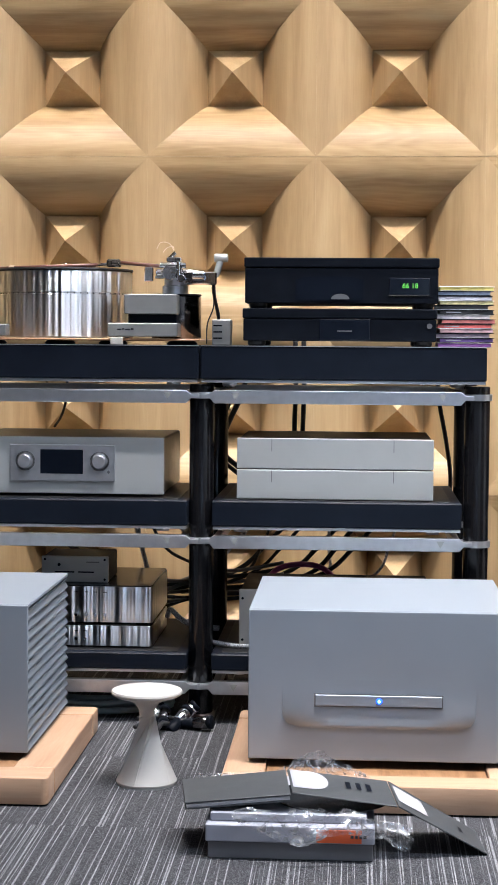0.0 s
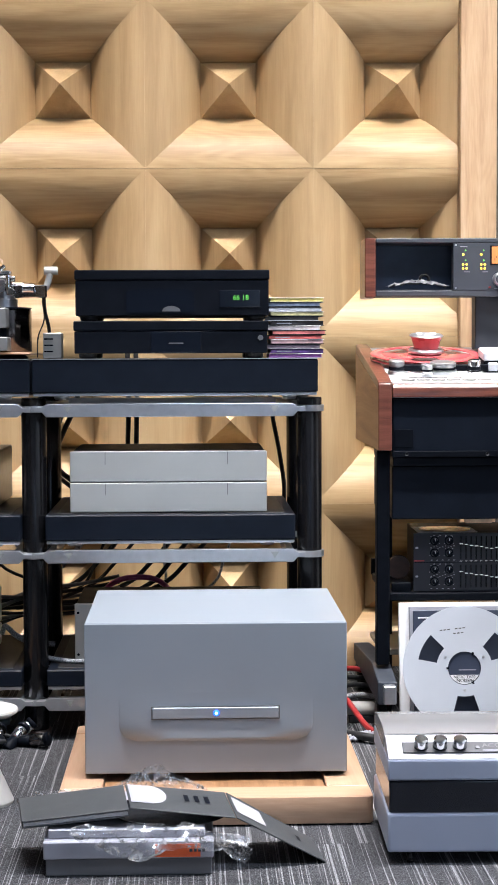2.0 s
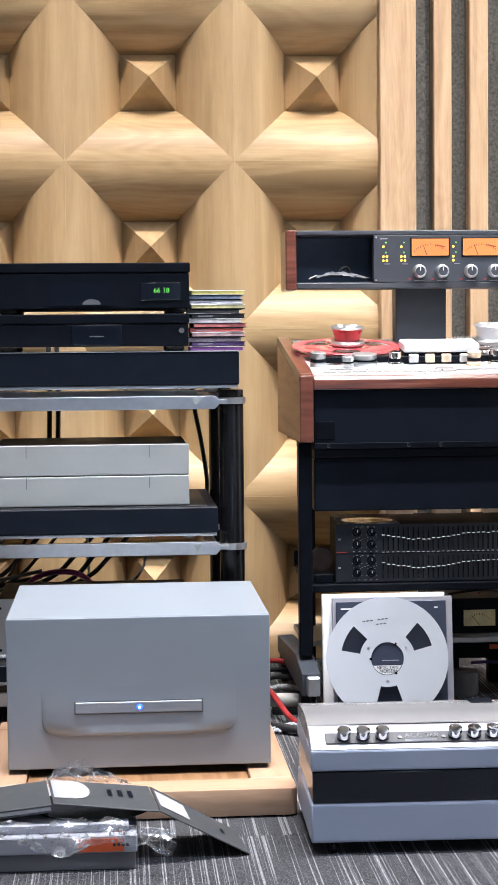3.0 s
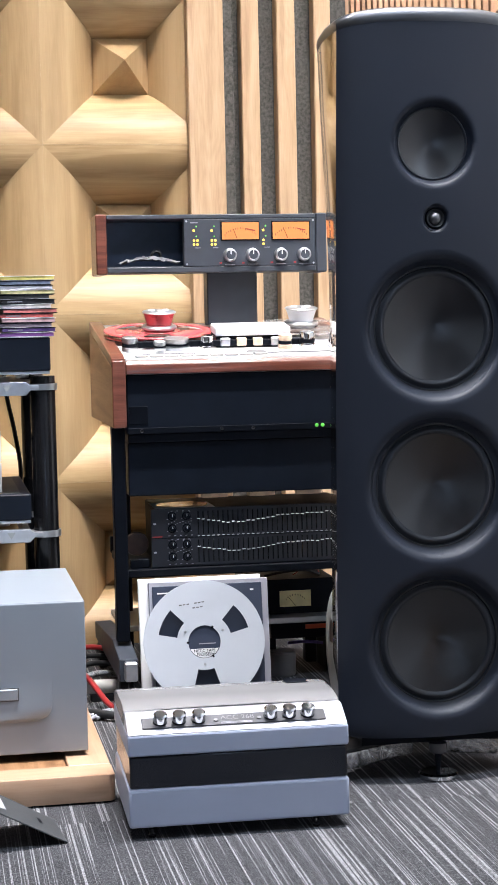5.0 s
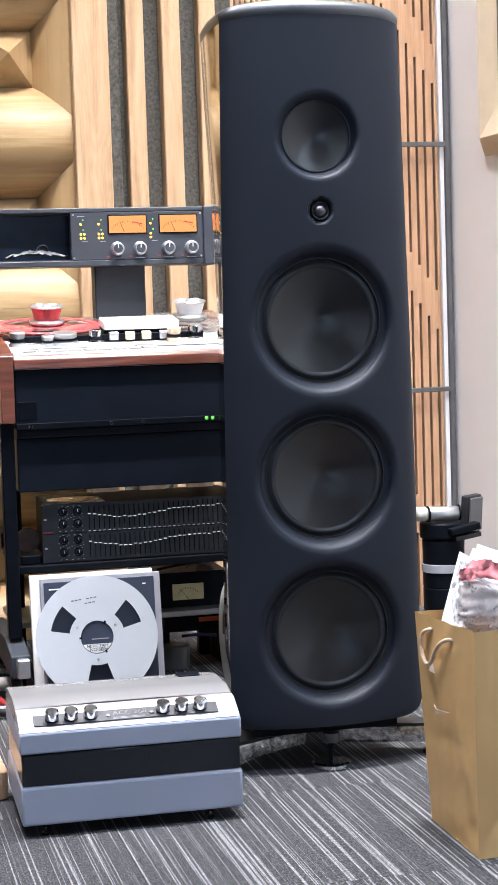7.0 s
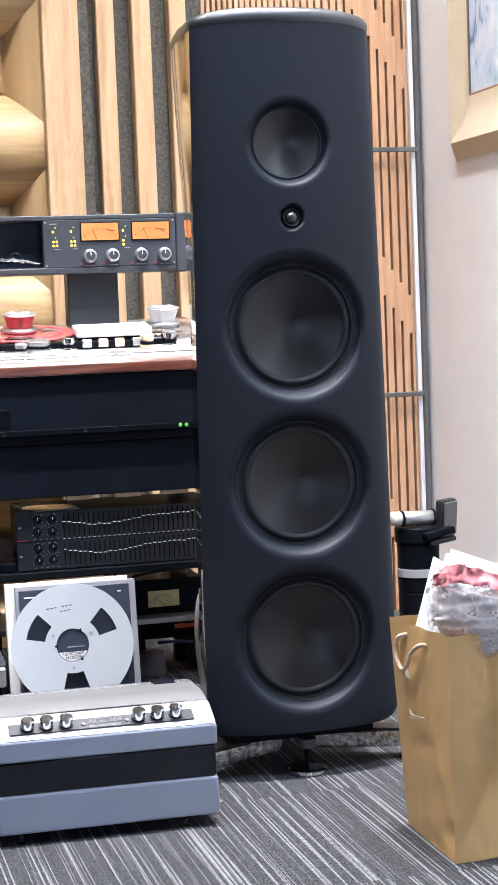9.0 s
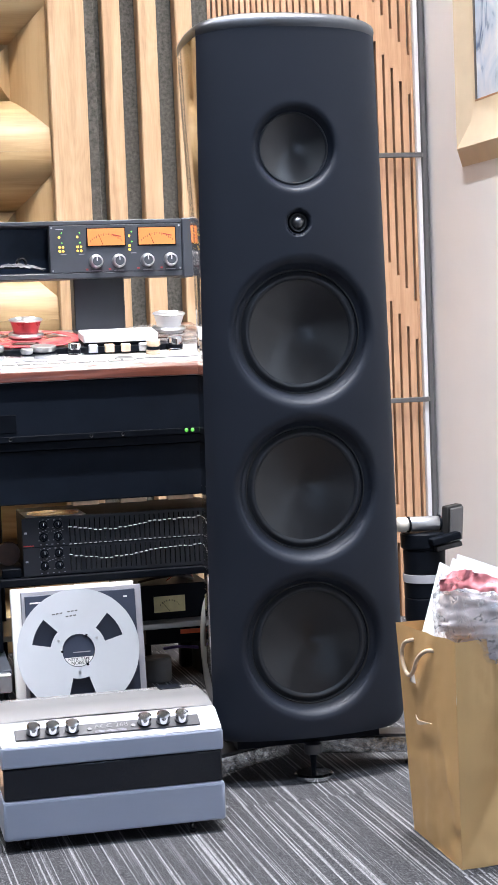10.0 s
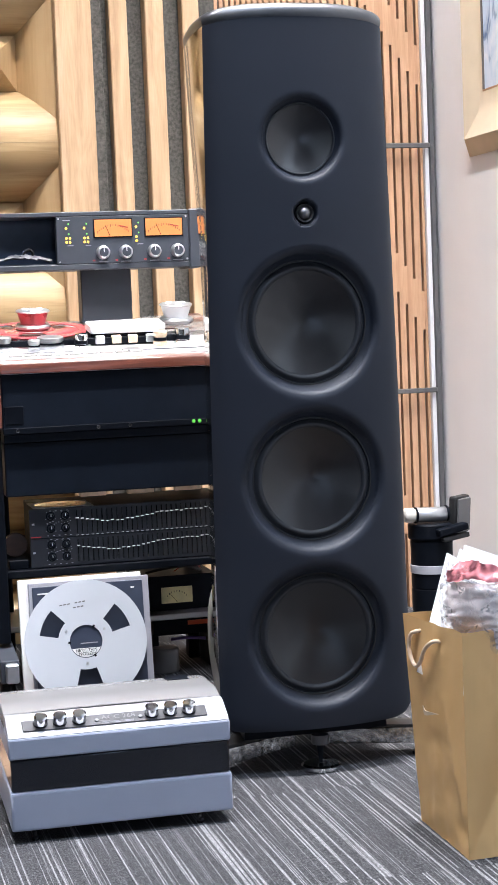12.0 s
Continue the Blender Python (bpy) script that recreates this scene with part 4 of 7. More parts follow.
box(-0.42, -0.345, 3.885, 3.915, 0.978, 1.008, 0.003, bm=bm)
rod(0.012, (-0.400, 3.88, 1.000), (-0.372, 3.88, 1.000), bm=bm)
rod(0.006, (-0.43, 3.875, 0.985), (-0.43, 3.875, 1.03), bm=bm)
rod(0.0165, (-0.452, 3.872, 1.004), (-0.452, 3.886, 1.004), bm=bm)
rod(0.009, (-0.425, 3.868, 0.992), (-0.425, 3.884, 0.992), bm=bm)
box(-0.488, -0.40, 3.894, 3.91, 0.992, 0.998, 0.001, bm=bm)
box(-0.46, -0.426, 3.88, 3.92, 1.030, 1.040, 0.002, bm=bm)
part("bearing", bm, M_CHROME, arm)
part("wand", rod(0.0042, (-0.47, 3.90, 1.020), (-0.575, 3.90, 1.029)), M_MAHOG, arm)
bm = box(-0.60, -0.568, 3.89, 3.912, 1.018, 1.036, 0.003)
box(-0.588, -0.570, 3.88, 3.92, 1.022, 1.030, 0.002, bm=bm)
part("headshell", bm, M_DARKCHROME, arm)
part("long_wand", rod(0.0042, (-0.625, 3.92, 1.024), (-0.90, 3.94, 1.014)), M_MAHOG, arm)
part("wand_tip", rod(0.0035, (-0.60, 3.91, 1.026), (-0.625, 3.92, 1.024)), M_CHROME, arm)
part("wand_stub", rod(0.006, (-0.835, 3.935, 1.016), (-0.823, 3.934, 1.017)), M_ROPE, arm)
lift = bmesh.new()
tube([(-0.365, 3.90, 0.992), (-0.350, 3.90, 1.0), (-0.342, 3.90, 1.018), (-0.338, 3.90, 1.036)], 0.008, bm=lift)
rod(0.010, (-0.352, 3.90, 1.040), (-0.320, 3.90, 1.040), bm=lift)
part("lift_arm", lift, M_SILVER, arm)
part("lead_wire", tube([(-0.443, 3.90, 1.052), (-0.455, 3.90, 1.072), (-0.475, 3.90, 1.075), (-0.485, 3.90, 1.06)], 0.0009, 6), M_ROPE, arm)
part("lead_wire", tube([(-0.445, 3.90, 1.05), (-0.447, 3.90, 1.066), (-0.462, 3.90, 1.062), (-0.47, 3.90, 1.052)], 0.0009, 6), M_ROPE, arm)
part("arm_cable", tube([(-0.355, 3.92, 0.985), (-0.353, 3.93, 0.95), (-0.345, 3.95, 0.90), (-0.350, 3.96, 0.8425)], 0.0042), M_RUBBER, arm)
part("arm_cable", tube([(-0.36, 3.94, 0.975), (-0.357, 3.95, 0.93), (-0.372, 3.96, 0.89), (-0.374, 3.96, 0.8425)], 0.0017, 6), M_RUBBER, arm)

sb = thing("small_silver_box", "small silver step-up box standing upright beside turntable", "audio box", (-0.327, 3.85, ZT))
body = part("body", box(-0.348, -0.306, 3.806, 3.86, ZT, 0.898, 0.002), M_BLOCK, sb)
for z in (0.856, 0.870, 0.884):
    part("slot", box(-0.345, -0.325, 3.8048, 3.806, z - 0.0016, z + 0.0016, 0), M_BLACK, body)

# ---- black disc player and its power supply ----
def black_box(x0, x1, z0, z1, name, label):
    t = thing(name, label, "audio player", ((x0 + x1) / 2, 3.86, z0 - 0.011))
    part("case", box(x0 + 0.002, x1 - 0.002, 3.722, 4.02, z0, z1 - 0.0225, 0.002), M_BLACK, t)
    part("lid", box(x0, x1, 3.720, 4.022, z1 - 0.0215, z1, 0.003, 2), M_BLACK, t)
    for cx in (x0 + 0.03, x1 - 0.03):
        for cy in (3.75, 3.98):
            part("foot", lathe([(0, 0), (0.017, 0), (0.02, 0.004), (0.02, 0.0108), (0, 0.0108)], (cx, cy, z0 - 0.011), steps=20), M_RUBBER, t)
    return t


psu = black_box(-0.274, 0.152, 0.851, 0.922, "power_supply", "flat black power supply under the black disc player")
part("front_window", box(-0.105, 0.005, 3.7185, 3.7215, 0.853, 0.8985, 0.001), M_SCREEN, psu)
bm = box(-0.066, -0.034, 3.7180, 3.7185, 0.872, 0.8745, 0)
part("maker_mark", bm, M_GREYTRIM, psu)
part("button", lathe([(0, 0.002), (0.006, 0.002), (0.006, 0)], (0.135, 3.7218, 0.885), "y", 16), M_GREYTRIM, psu)
cdp = black_box(-0.271, 0.155, 0.9335, 1.033, "disc_player", "black disc player with lit green time display")
part("drawer", extrude_outline([(-0.158, 0.940), (-0.010, 0.940), (-0.010, 0.985), (-0.03, 0.9905), (-0.084, 0.993), (-0.138, 0.9905), (-0.158, 0.985)], "y", 3.7185, 3.7217), M_SCREEN, cdp)
lg = []
for k in range(13):
    a = math.pi * k / 12
    lg.append((-0.060 + 0.020 * math.cos(a), 0.9425 + 0.012 * math.sin(a)))
part("maker_mark", extrude_outline(lg, "y", 3.7178, 3.7184), M_GREYTRIM, cdp)
disp = part("display_window", box(0.046, 0.134, 3.7190, 3.7217, 0.951, 0.989, 0.001), M_SCREEN, cdp)
lettering("time_digits", "66 18", 0.0155, pose(0.092, 3.7186, 0.972, 90, 0, 0), M_GREENLED, disp)

# ---- stack of disc cases ----
CASES = ((0.20, 0.06, 0.26, 0), (0.10, 0.05, 0.20, 1), (0.14, 0.11, 0.14, -1), (0.55, 0.35, 0.36, 1), (0.52, 0.10, 0.09, 0), (0.60, 0.18, 0.16, 2), (0.55, 0.5, 0.5, -1), (0.02, 0.02, 0.022, 1), (0.03, 0.03, 0.03, -2), (0.60, 0.55, 0.28, 1), (0.55, 0.56, 0.6, 0), (0.16, 0.20, 0.28, -1), (0.6, 0.52, 0.14, 1))
for k, (cr, cg, cb, sh) in enumerate(CASES):
    z = ZT + 0.0103 * k
    mt = plain("case_paper_%s" % "abcdefghijklmnop"[k], (cr, cg, cb), 0.45, 0, 0.25, 90)
    t = thing("disc_case", "plastic music disc case lying in a stack", "disc case", (0.214 + 0.003 * sh, 3.83, z), 0.9 * sh, group="stacked disc cases")
    part("cover", box(-0.0585, 0.0585, -0.062, 0.062, 0.0012, 0.0088, 0.0006), mt, t)
    part("jewel_lid", box(-0.060, 0.0605, -0.0635, 0.0635, 0.0089, 0.0101, 0.0004), M_PAPER if k % 3 == 0 else M_BLACK, t)
    part("jewel_base", box(-0.060, 0.0605, -0.0635, 0.0635, 0.0, 0.0011, 0.0004), M_BLACK if k % 2 else M_LIGHTBOOK, t)
    if k % 3 == 1:
        part("spine_print", box(-0.045, -0.012, -0.0626, -0.0621, 0.0040, 0.0060, 0), M_LIGHTBOOK, t)

# ---- preamplifier on the middle shelf ----
ZM = 0.5006
pre = thing("preamplifier", "silver preamplifier with two round knobs and dark screen", "preamplifier", (-0.67, 3.92, ZM))
part("case", box(-0.886, -0.450, 3.752, 4.10, 0.508, 0.633, 0.003), plain("dark brown anodised case", (0.045, 0.038, 0.033), 0.35, 0.5), pre)
part("front_panel", box(-0.888, -0.448, 3.740, 3.7515, 0.507, 0.634, 0.002, 2), M_SILVER, pre)
fp = part("control_plate", box(-0.793, -0.557, 3.733, 3.7397, 0.535, 0.617, 0.0015), M_ALU, pre)
part("screen", box(-0.724, -0.628, 3.7315, 3.7332, 0.552, 0.606, 0.0005), M_SCREEN, fp)
for cx in (-0.758, -0.591):
    k = part("knob", lathe([(0, 0.020), (0.0135, 0.020), (0.0155, 0.018), (0.0185, 0.0), (0.0205, 0.0)], (cx, 3.733, 0.580), "y", 32), M_ALU, fp, "round brushed knob")
    part("knob_groove", lathe([(0.0207, 0.0006), (0.0217, 0.0006)], (cx, 3.733, 0.580), "y", 32), M_GREYTRIM, k)
part("maker_mark", extrude_outline([(-0.571, 0.5525), (-0.567, 0.5565), (-0.571, 0.5605), (-0.575, 0.5565)], "y", 3.7325, 3.7332), M_GREYTRIM, fp)
for cx in (-0.85, -0.49):
    for cy in (3.78, 4.06):
        part("foot", lathe([(0, 0), (0.016, 0), (0.016, 0.0068), (0, 0.0068)], (cx, cy, ZM), steps=16), M_RUBBER, pre)

# ---- two flat grey boxes ----
def flat_box(z0, z1, label):
    t = thing("flat_audio_box", label, "audio box", (-0.068, 3.87, z0), group="stacked flat boxes")
    part("front_panel", box(-0.284, 0.148, 3.720, 3.732, z0 + 0.002, z1, 0.0015), M_SILVER, t)
    part("case", box(-0.281, 0.145, 3.7325, 4.05, z0 + 0.003, z1 - 0.001, 0.002), M_BLACK, t)
    for cx in (-0.207, 0.061):
        part("groove", box(cx - 0.0007, cx + 0.0007, 3.7192, 3.7199, z0 + 0.040, z1 - 0.002, 0), M_GREYTRIM, t)
    for cx in (-0.25, 0.11):
        for cy in (3.76, 4.0):
            part("foot", lathe([(0, 0), (0.012, 0), (0.012, 0.0028), (0, 0.0028)], (cx, cy, z0), steps=14), M_RUBBER, t)


flat_box(ZM, 0.5675, "flat silver-grey audio box on the black shelf")
flat_box(0.5680, 0.6370, "flat silver-grey audio box stacked on its twin")

# ---- lower shelf: chrome units, small control box, half-hidden box ----
ZL = 0.1606


def chrome_unit(z0, z1, buttons, label):
    t = thing("chrome_unit", label, "audio unit", (-0.625, 3.88, z0), group="chrome units")
    part("shell", extrude_outline(rounded(-0.778, -0.473, 3.742, 4.05, 0.012, 5), "z", z0 + 0.004, z1 - 0.003, 0.001), M_STREAK, t, "mirror-polished metal shell")
    part("lid", extrude_outline(rounded(-0.776, -0.475, 3.744, 4.048, 0.012, 5), "z", z1 - 0.0028, z1), M_POST, t)
    for cx in buttons:
        part("button", lathe([(0, 0.006), (0.0035, 0.006), (0.0045, 0.004), (0.0045, 0)], (cx, 3.7418, z0 + 0.021), "y", 16), M_CHROME, t)
    for cx in buttons:
        part("legend", box(cx - 0.004, cx + 0.004, 3.7410, 3.7418, z1 - 0.016, z1 - 0.0145, 0), M_BLACK, t)
    for cx in (-0.75, -0.50):
        for cy in (3.775, 4.0):
            part("foot", lathe([(0, 0), (0.014, 0), (0.014, 0.0038), (0, 0.0038)], (cx, cy, z0), steps=14), M_RUBBER, t)


chrome_unit(ZL, 0.2135, (-0.644, -0.624), "mirror-chrome audio unit on the lower shelf")
part_z = 0.2140
chrome_unit(part_z, 0.3015, (-0.644, -0.621, -0.601, -0.579), "taller mirror-chrome audio unit with a row of buttons")
cb = thing("control_box", "small silver control box with slim slots on chrome unit", "audio box", (-0.654, 3.85, 0.302))
part("case", box(-0.729, -0.579, 3.790, 3.93, 0.3025, 0.360, 0.002), M_BLACK, cb)
f = part("front_panel", box(-0.730, -0.578, 3.780, 3.7895, 0.302, 0.361, 0.0015), M_SILVER, cb)
for x0, x1 in ((-0.700, -0.655), (-0.647, -0.61)):
    part("slot", box(x0, x1, 3.7790, 3.7798, 0.324, 0.327, 0), M_BLACK, f)
for cx in (-0.722, -0.586):
    for z in (0.309, 0.354):
        part("screw", lathe([(0, 0.001), (0.0028, 0.001), (0.0028, 0)], (cx, 3.7800, z), "y", 12), M_BLACK, f)
part("maker_mark", box(-0.628, -0.598, 3.7790, 3.7798, 0.347, 0.3495, 0), M_GREYTRIM, f)
part("knob", lathe([(0, 0.001), (0.0035, 0.001), (0.0035, 0)], (-0.69, 3.7800, 0.342), "y", 12), M_BLACK, f)
hb = thing("silver_case", "silver-fronted case with dark lid on the lower shelf", "audio box", (-0.07, 3.9, ZL))
part("case", box(-0.279, 0.148, 3.792, 4.06, ZL, 0.291, 0.003), M_BLACK, hb)
f = part("front_panel", box(-0.281, 0.150, 3.780, 3.7915, ZL, 0.292, 0.002), M_IVORY, hb)
for z in (0.178, 0.272):
    part("screw", lathe([(0, 0.001), (0.003, 0.001), (0.003, 0)], (-0.273, 3.7800, z), "y", 12), M_BLACK, f)

# ---- cables behind and on the rack ----
def cable(name, label, pts, r, mat_):
    t = tagged(part(name, tube(pts, r), mat_, None, smooth=True), label, "cable")
    return t


BLACKC = "black cable hanging behind the rack"
cable("power_cable", BLACKC, [(-0.30, 4.24, 0.75), (-0.312, 4.245, 0.71), (-0.352, 4.25, 0.62), (-0.352, 4.25, 0.565), (-0.30, 4.22, 0.525), (-0.28, 4.1, 0.52)], 0.0068, M_RUBBER)
cable("power_cable", BLACKC, [(-0.325, 4.25, 0.75), (-0.340, 4.255, 0.70), (-0.372, 4.26, 0.61), (-0.362, 4.26, 0.555), (-0.31, 4.25, 0.51)], 0.0055, M_RUBBER)
for x in (-0.176, -0.155):
    cable("power_cable", BLACKC, [(x, 4.235, 0.86), (x + 0.002, 4.24, 0.74), (x - 0.001, 4.245, 0.6), (x + 0.004, 4.24, 0.47)], 0.0062, M_RUBBER)
cable("power_cable", BLACKC, [(0.178, 4.24, 0.76), (0.186, 4.25, 0.69), (0.203, 4.25, 0.60), (0.215, 4.25, 0.50), (0.20, 4.25, 0.42)], 0.0055, M_RUBBER)
rnd = random.Random(7)
for k in range(9):
    x = -0.255 + 0.044 * k + rnd.uniform(-0.01, 0.01)
    dx = rnd.uniform(-0.14, -0.05) if k != 4 else 0.0
    y = 4.24 + 0.02 * (k % 3)
    cable("signal_cable", "black signal cable slung behind the middle shelf", [(x, y, 0.46), (x + 0.15 * dx, y, 0.40), (x + 0.6 * dx, y + 0.01, 0.33), (x + 1.1 * dx, y, 0.27), (x + 1.7 * dx - 0.05, y - 0.01, 0.225), (x + 2.0 * dx - 0.16, y, 0.21)], rnd.choice((0.0036, 0.0045, 0.006)), M_RUBBER if k % 4 else M_BRAID)
for k in range(6):
    z = 0.245 - 0.014 * k
    cable("signal_cable", "grey-sheathed cable bundled behind the chrome units", [(-0.50, 4.20 + 0.012 * (k % 2), z + 0.005), (-0.44, 4.23, z + 0.012 * (k % 3)), (-0.38, 4.24, z + 0.022), (-0.30, 4.235, z + 0.030), (-0.20, 4.23, z + 0.05)], 0.0048, M_RUBBER if k % 2 else M_GREYTRIM)
cable("braided_cable", "light braided cable hanging behind the control box", [(-0.575, 4.22, 0.46), (-0.572, 4.22, 0.40), (-0.560, 4.22, 0.34), (-0.545, 4.22, 0.28), (-0.535, 4.22, 0.20)], 0.006, M_BRAID)
cable("braided_cable", "thick braided cable passing the rack post", [(-0.475, 4.2, 0.41), (-0.44, 4.2, 0.375), (-0.405, 4.21, 0.345), (-0.36, 4.23, 0.32)], 0.010, M_BRAID)
cable("signal_cable", BLACKC, [(-0.54, 4.22, 0.44), (-0.53, 4.23, 0.38), (-0.49, 4.235, 0.32), (-0.42, 4.24, 0.285), (-0.36, 4.24, 0.26)], 0.004, M_RUBBER)
cable("braided_cable", "dark braided cable behind the control box", [(-0.90, 4.15, 0.355), (-0.82, 4.16, 0.362), (-0.75, 4.15, 0.352), (-0.70, 4.1, 0.335)], 0.007, M_BROWNFOOT)
cable("signal_cable", "thin black lead below the upper beam", [(-0.747, 4.2235, 0.82), (-0.748, 4.2235, 0.74), (-0.75, 4.22, 0.70), (-0.757, 4.19, 0.66), (-0.765, 4.14, 0.6365)], 0.0032, M_RUBBER)
cable("braided_cable", "pale braided cable lying on the lower shelf", [(-0.35, 3.80, 0.169), (-0.31, 3.775, 0.167), (-0.285, 3.765, 0.166), (-0.23, 3.76, 0.166)], 0.0055, M_BRAID)
cable("signal_cable", "brown-grey cable curling on the lower shelf", [(-0.465, 3.98, 0.195), (-0.455, 3.96, 0.215), (-0.43, 3.95, 0.195), (-0.395, 3.95, 0.178), (-0.34, 3.96, 0.172)], 0.0065, M_BRAID)
cable("sleeved_cable", "magenta sleeved cable arching behind an amplifier", [(-0.25, 4.12, 0.24), (-0.215, 4.12, 0.290), (-0.16, 4.12, 0.306), (-0.10, 4.12, 0.297), (-0.05, 4.12, 0.25)], 0.007, M_PURPLE)
# hose and plugs on the carpet under the rack
for k in range(4):
    cable("hose", "grey-teal hose coiled on the carpet", [(-0.72, 3.80 + 0.03 * k, 0.008 + 0.010 * (k % 2)), (-0.62, 3.775 + 0.028 * k, 0.009 + 0.011 * (k % 2)), (-0.53, 3.79 + 0.03 * k, 0.010 + 0.012 * (k % 2)), (-0.44, 3.86 + 0.02 * k, 0.010 + 0.012 * (k % 2))], 0.0075, M_TEAL)
for k, (x, y, yaw, tilt) in enumerate(((-0.462, 3.69, 80, 35), (-0.438, 3.67, 95, 20), (-0.405, 3.66, 60, 30), (-0.368, 3.65, -20, 8), (-0.40, 3.70, 20, 40))):
    t = thing("cable_plug", "black and chrome cable plug lying on the carpet", "plug", (x, y, 0.0), 0, group="cable plugs")
    m_ = pose(0, 0, 0.015, 0, -tilt, yaw)
    for nm, r_, a, b_, mt in (("shell", 0.0135, 0.0, 0.034, M_CHROME if k % 2 == 0 else M_DARKCHROME), ("sleeve", 0.012, -0.035, -0.0005, M_BLACK), ("collar", 0.0148, 0.0342, 0.043, M_BLACK)):
        bm = rod(r_, (a, 0, 0), (b_, 0, 0), 18)
        bm.transform(m_)
        part(nm, bm, mt, t)
    bm = tube([(-0.035, 0, 0), (-0.06, 0.004, 0.002), (-0.10, 0.012, -0.002)], 0.005)
    bm.transform(pose(0, 0, 0.018, 0, 0, yaw))
    part("lead", bm, M_RUBBER, t)

# ---- small twisted side table ----
st = thing("side_table", "small ivory side table with twisted faceted base", "side table", (-0.417, 3.20, 0))
bm = bmesh.new()
TX, TY = -0.417, 3.20
ring = lambda r_, z, n_, off: [bm.verts.new((TX + r_ * math.cos(radians(off) + 2 * math.pi * i / n_), TY + r_ * math.sin(radians(off) + 2 * math.pi * i / n_), z)) for i in range(n_)]
NF = 5
waist, hem, sole = ring(0.0165, 0.129, NF, 20), ring(0.0585, 0.006, NF * 6, -107), ring(0.057, 0.0, NF * 6, -107)
bm.faces.new(waist), bm.faces.new(sole[::-1])
for i in range(NF):
    j = (i + 1) % NF
    fan = [hem[(6 * i + q) % (NF * 6)] for q in range(7)]
    for q in range(6):                                  # slanting facets between a round foot and a narrow waist
        bm.faces.new((waist[i], fan[q], fan[q + 1]))
    bm.faces.new((waist[i], fan[6], waist[j]))
for i in range(NF * 6):
    j = (i + 1) % (NF * 6)
    bm.faces.new((hem[i], sole[i], sole[j], hem[j]))
bmesh.ops.recalc_face_normals(bm, faces=bm.faces)
base = part("base", bm, M_IVORY, st, smooth=False)
part("tabletop", lathe([(0, 0.1292), (0.0138, 0.1292), (0.0155, 0.142), (0.023, 0.155), (0.040, 0.164), (0.060, 0.169), (0.067, 0.173), (0.0685, 0.177), (0.067, 0.1805), (0.063, 0.182), (0, 0.182)], (-0.417, 3.20, 0), steps=56), M_IVORY, st, smooth=True)

# ---- boxed sets, open cover and film on the carpet ----
bx = thing("boxed_set", "dark grey boxed set lying on the carpet", "boxed set", (-0.123, 2.87, 0), group="boxed sets")
part("tray", box(-0.2585, 0.013, 2.735, 3.00, 0.0, 0.0295, 0.002), M_GREYBOOK, bx)
bx = thing("boxed_set", "pale grey boxed set with an orange label", "boxed set", (-0.123, 2.87, 0.0305), group="boxed sets")
body = part("tray", box(-0.262, 0.0155, 2.728, 3.00, 0.0300, 0.059, 0.002), M_LIGHTBOOK, bx)
lab = part("label", box(-0.080, -0.006, 2.7268, 2.7279, 0.0325, 0.054, 0), M_ORANGE, body, "orange printed label")
bm = bmesh.new()
for k in range(4):
    box(-0.024 + 0.007 * k, -0.019 + 0.007 * k, 2.7262, 2.7267, 0.041, 0.046, 0, bm=bm)
part("label_print", bm, M_DARKBOOK, lab)
bx = thing("boxed_set", "slim pale grey boxed set on top of stack", "boxed set", (-0.123, 2.87, 0.0605), group="boxed sets")
part("tray", box(-0.2555, 0.002, 2.745, 2.99, 0.0595, 0.0745, 0.002), M_LIGHTBOOK, bx)
rec = thing("record", "black record lying on the boxed sets", "record", (-0.03, 2.86, 0.0748))
part("disc", lathe([(0, 0), (0.098, 0), (0.10, 0.001), (0.10, 0.0025), (0, 0.003)], (-0.055, 2.85, 0.0748), steps=60), M_POST, rec)

cov = thing("open_cover", "charcoal folding cover opened across boxed sets and carpet", "folder", (-0.1, 2.87, 0.083))


def leaf(a, b, c, d, thick):
    """A board with corners a, b (front), c, d (rear), given by its upper face."""
    bm = bmesh.new()
    a, b, c, d = (Vector(p) for p in (a, b, c, d))
    nrm = (b - a).cross(d - a).normalized()
    up = [bm.verts.new(p) for p in (a, b, c, d)]
    dn = [bm.verts.new(p - nrm * thick) for p in (a, b, c, d)]
    bm.faces.new(up), bm.faces.new(dn[::-1])
    for k in range(4):
        k2 = (k + 1) % 4
        bm.faces.new((up[k2], up[k], dn[k], dn[k2]))
    bmesh.ops.bevel(bm, geom=bm.edges[:], offset=0.0008, segments=1, affect="EDGES")
    return bm


def patch(q, u0, u1, v0, v1, lift, round_=False):
    """A thin print on a board: a rectangle or an oval in the board's own spread."""
    a, b, c, d = (Vector(p) for p in q)
    nrm = (b - a).cross(d - a).normalized() * lift
    at = lambda u, v: (a * (1 - u) + b * u) * (1 - v) + (d * (1 - u) + c * u) * v + nrm
    uv = [(u0, v0), (u1, v0), (u1, v1), (u0, v1)]
    if round_:
        uv = [((u0 + u1) / 2 + (u1 - u0) / 2 * math.cos(t), (v0 + v1) / 2 + (v1 - v0) / 2 * math.sin(t)) for t in (2 * math.pi * k / 24 for k in range(24))]
    bm = bmesh.new()
    bm.faces.new([bm.verts.new(at(u, v)) for u, v in uv])
    return bm


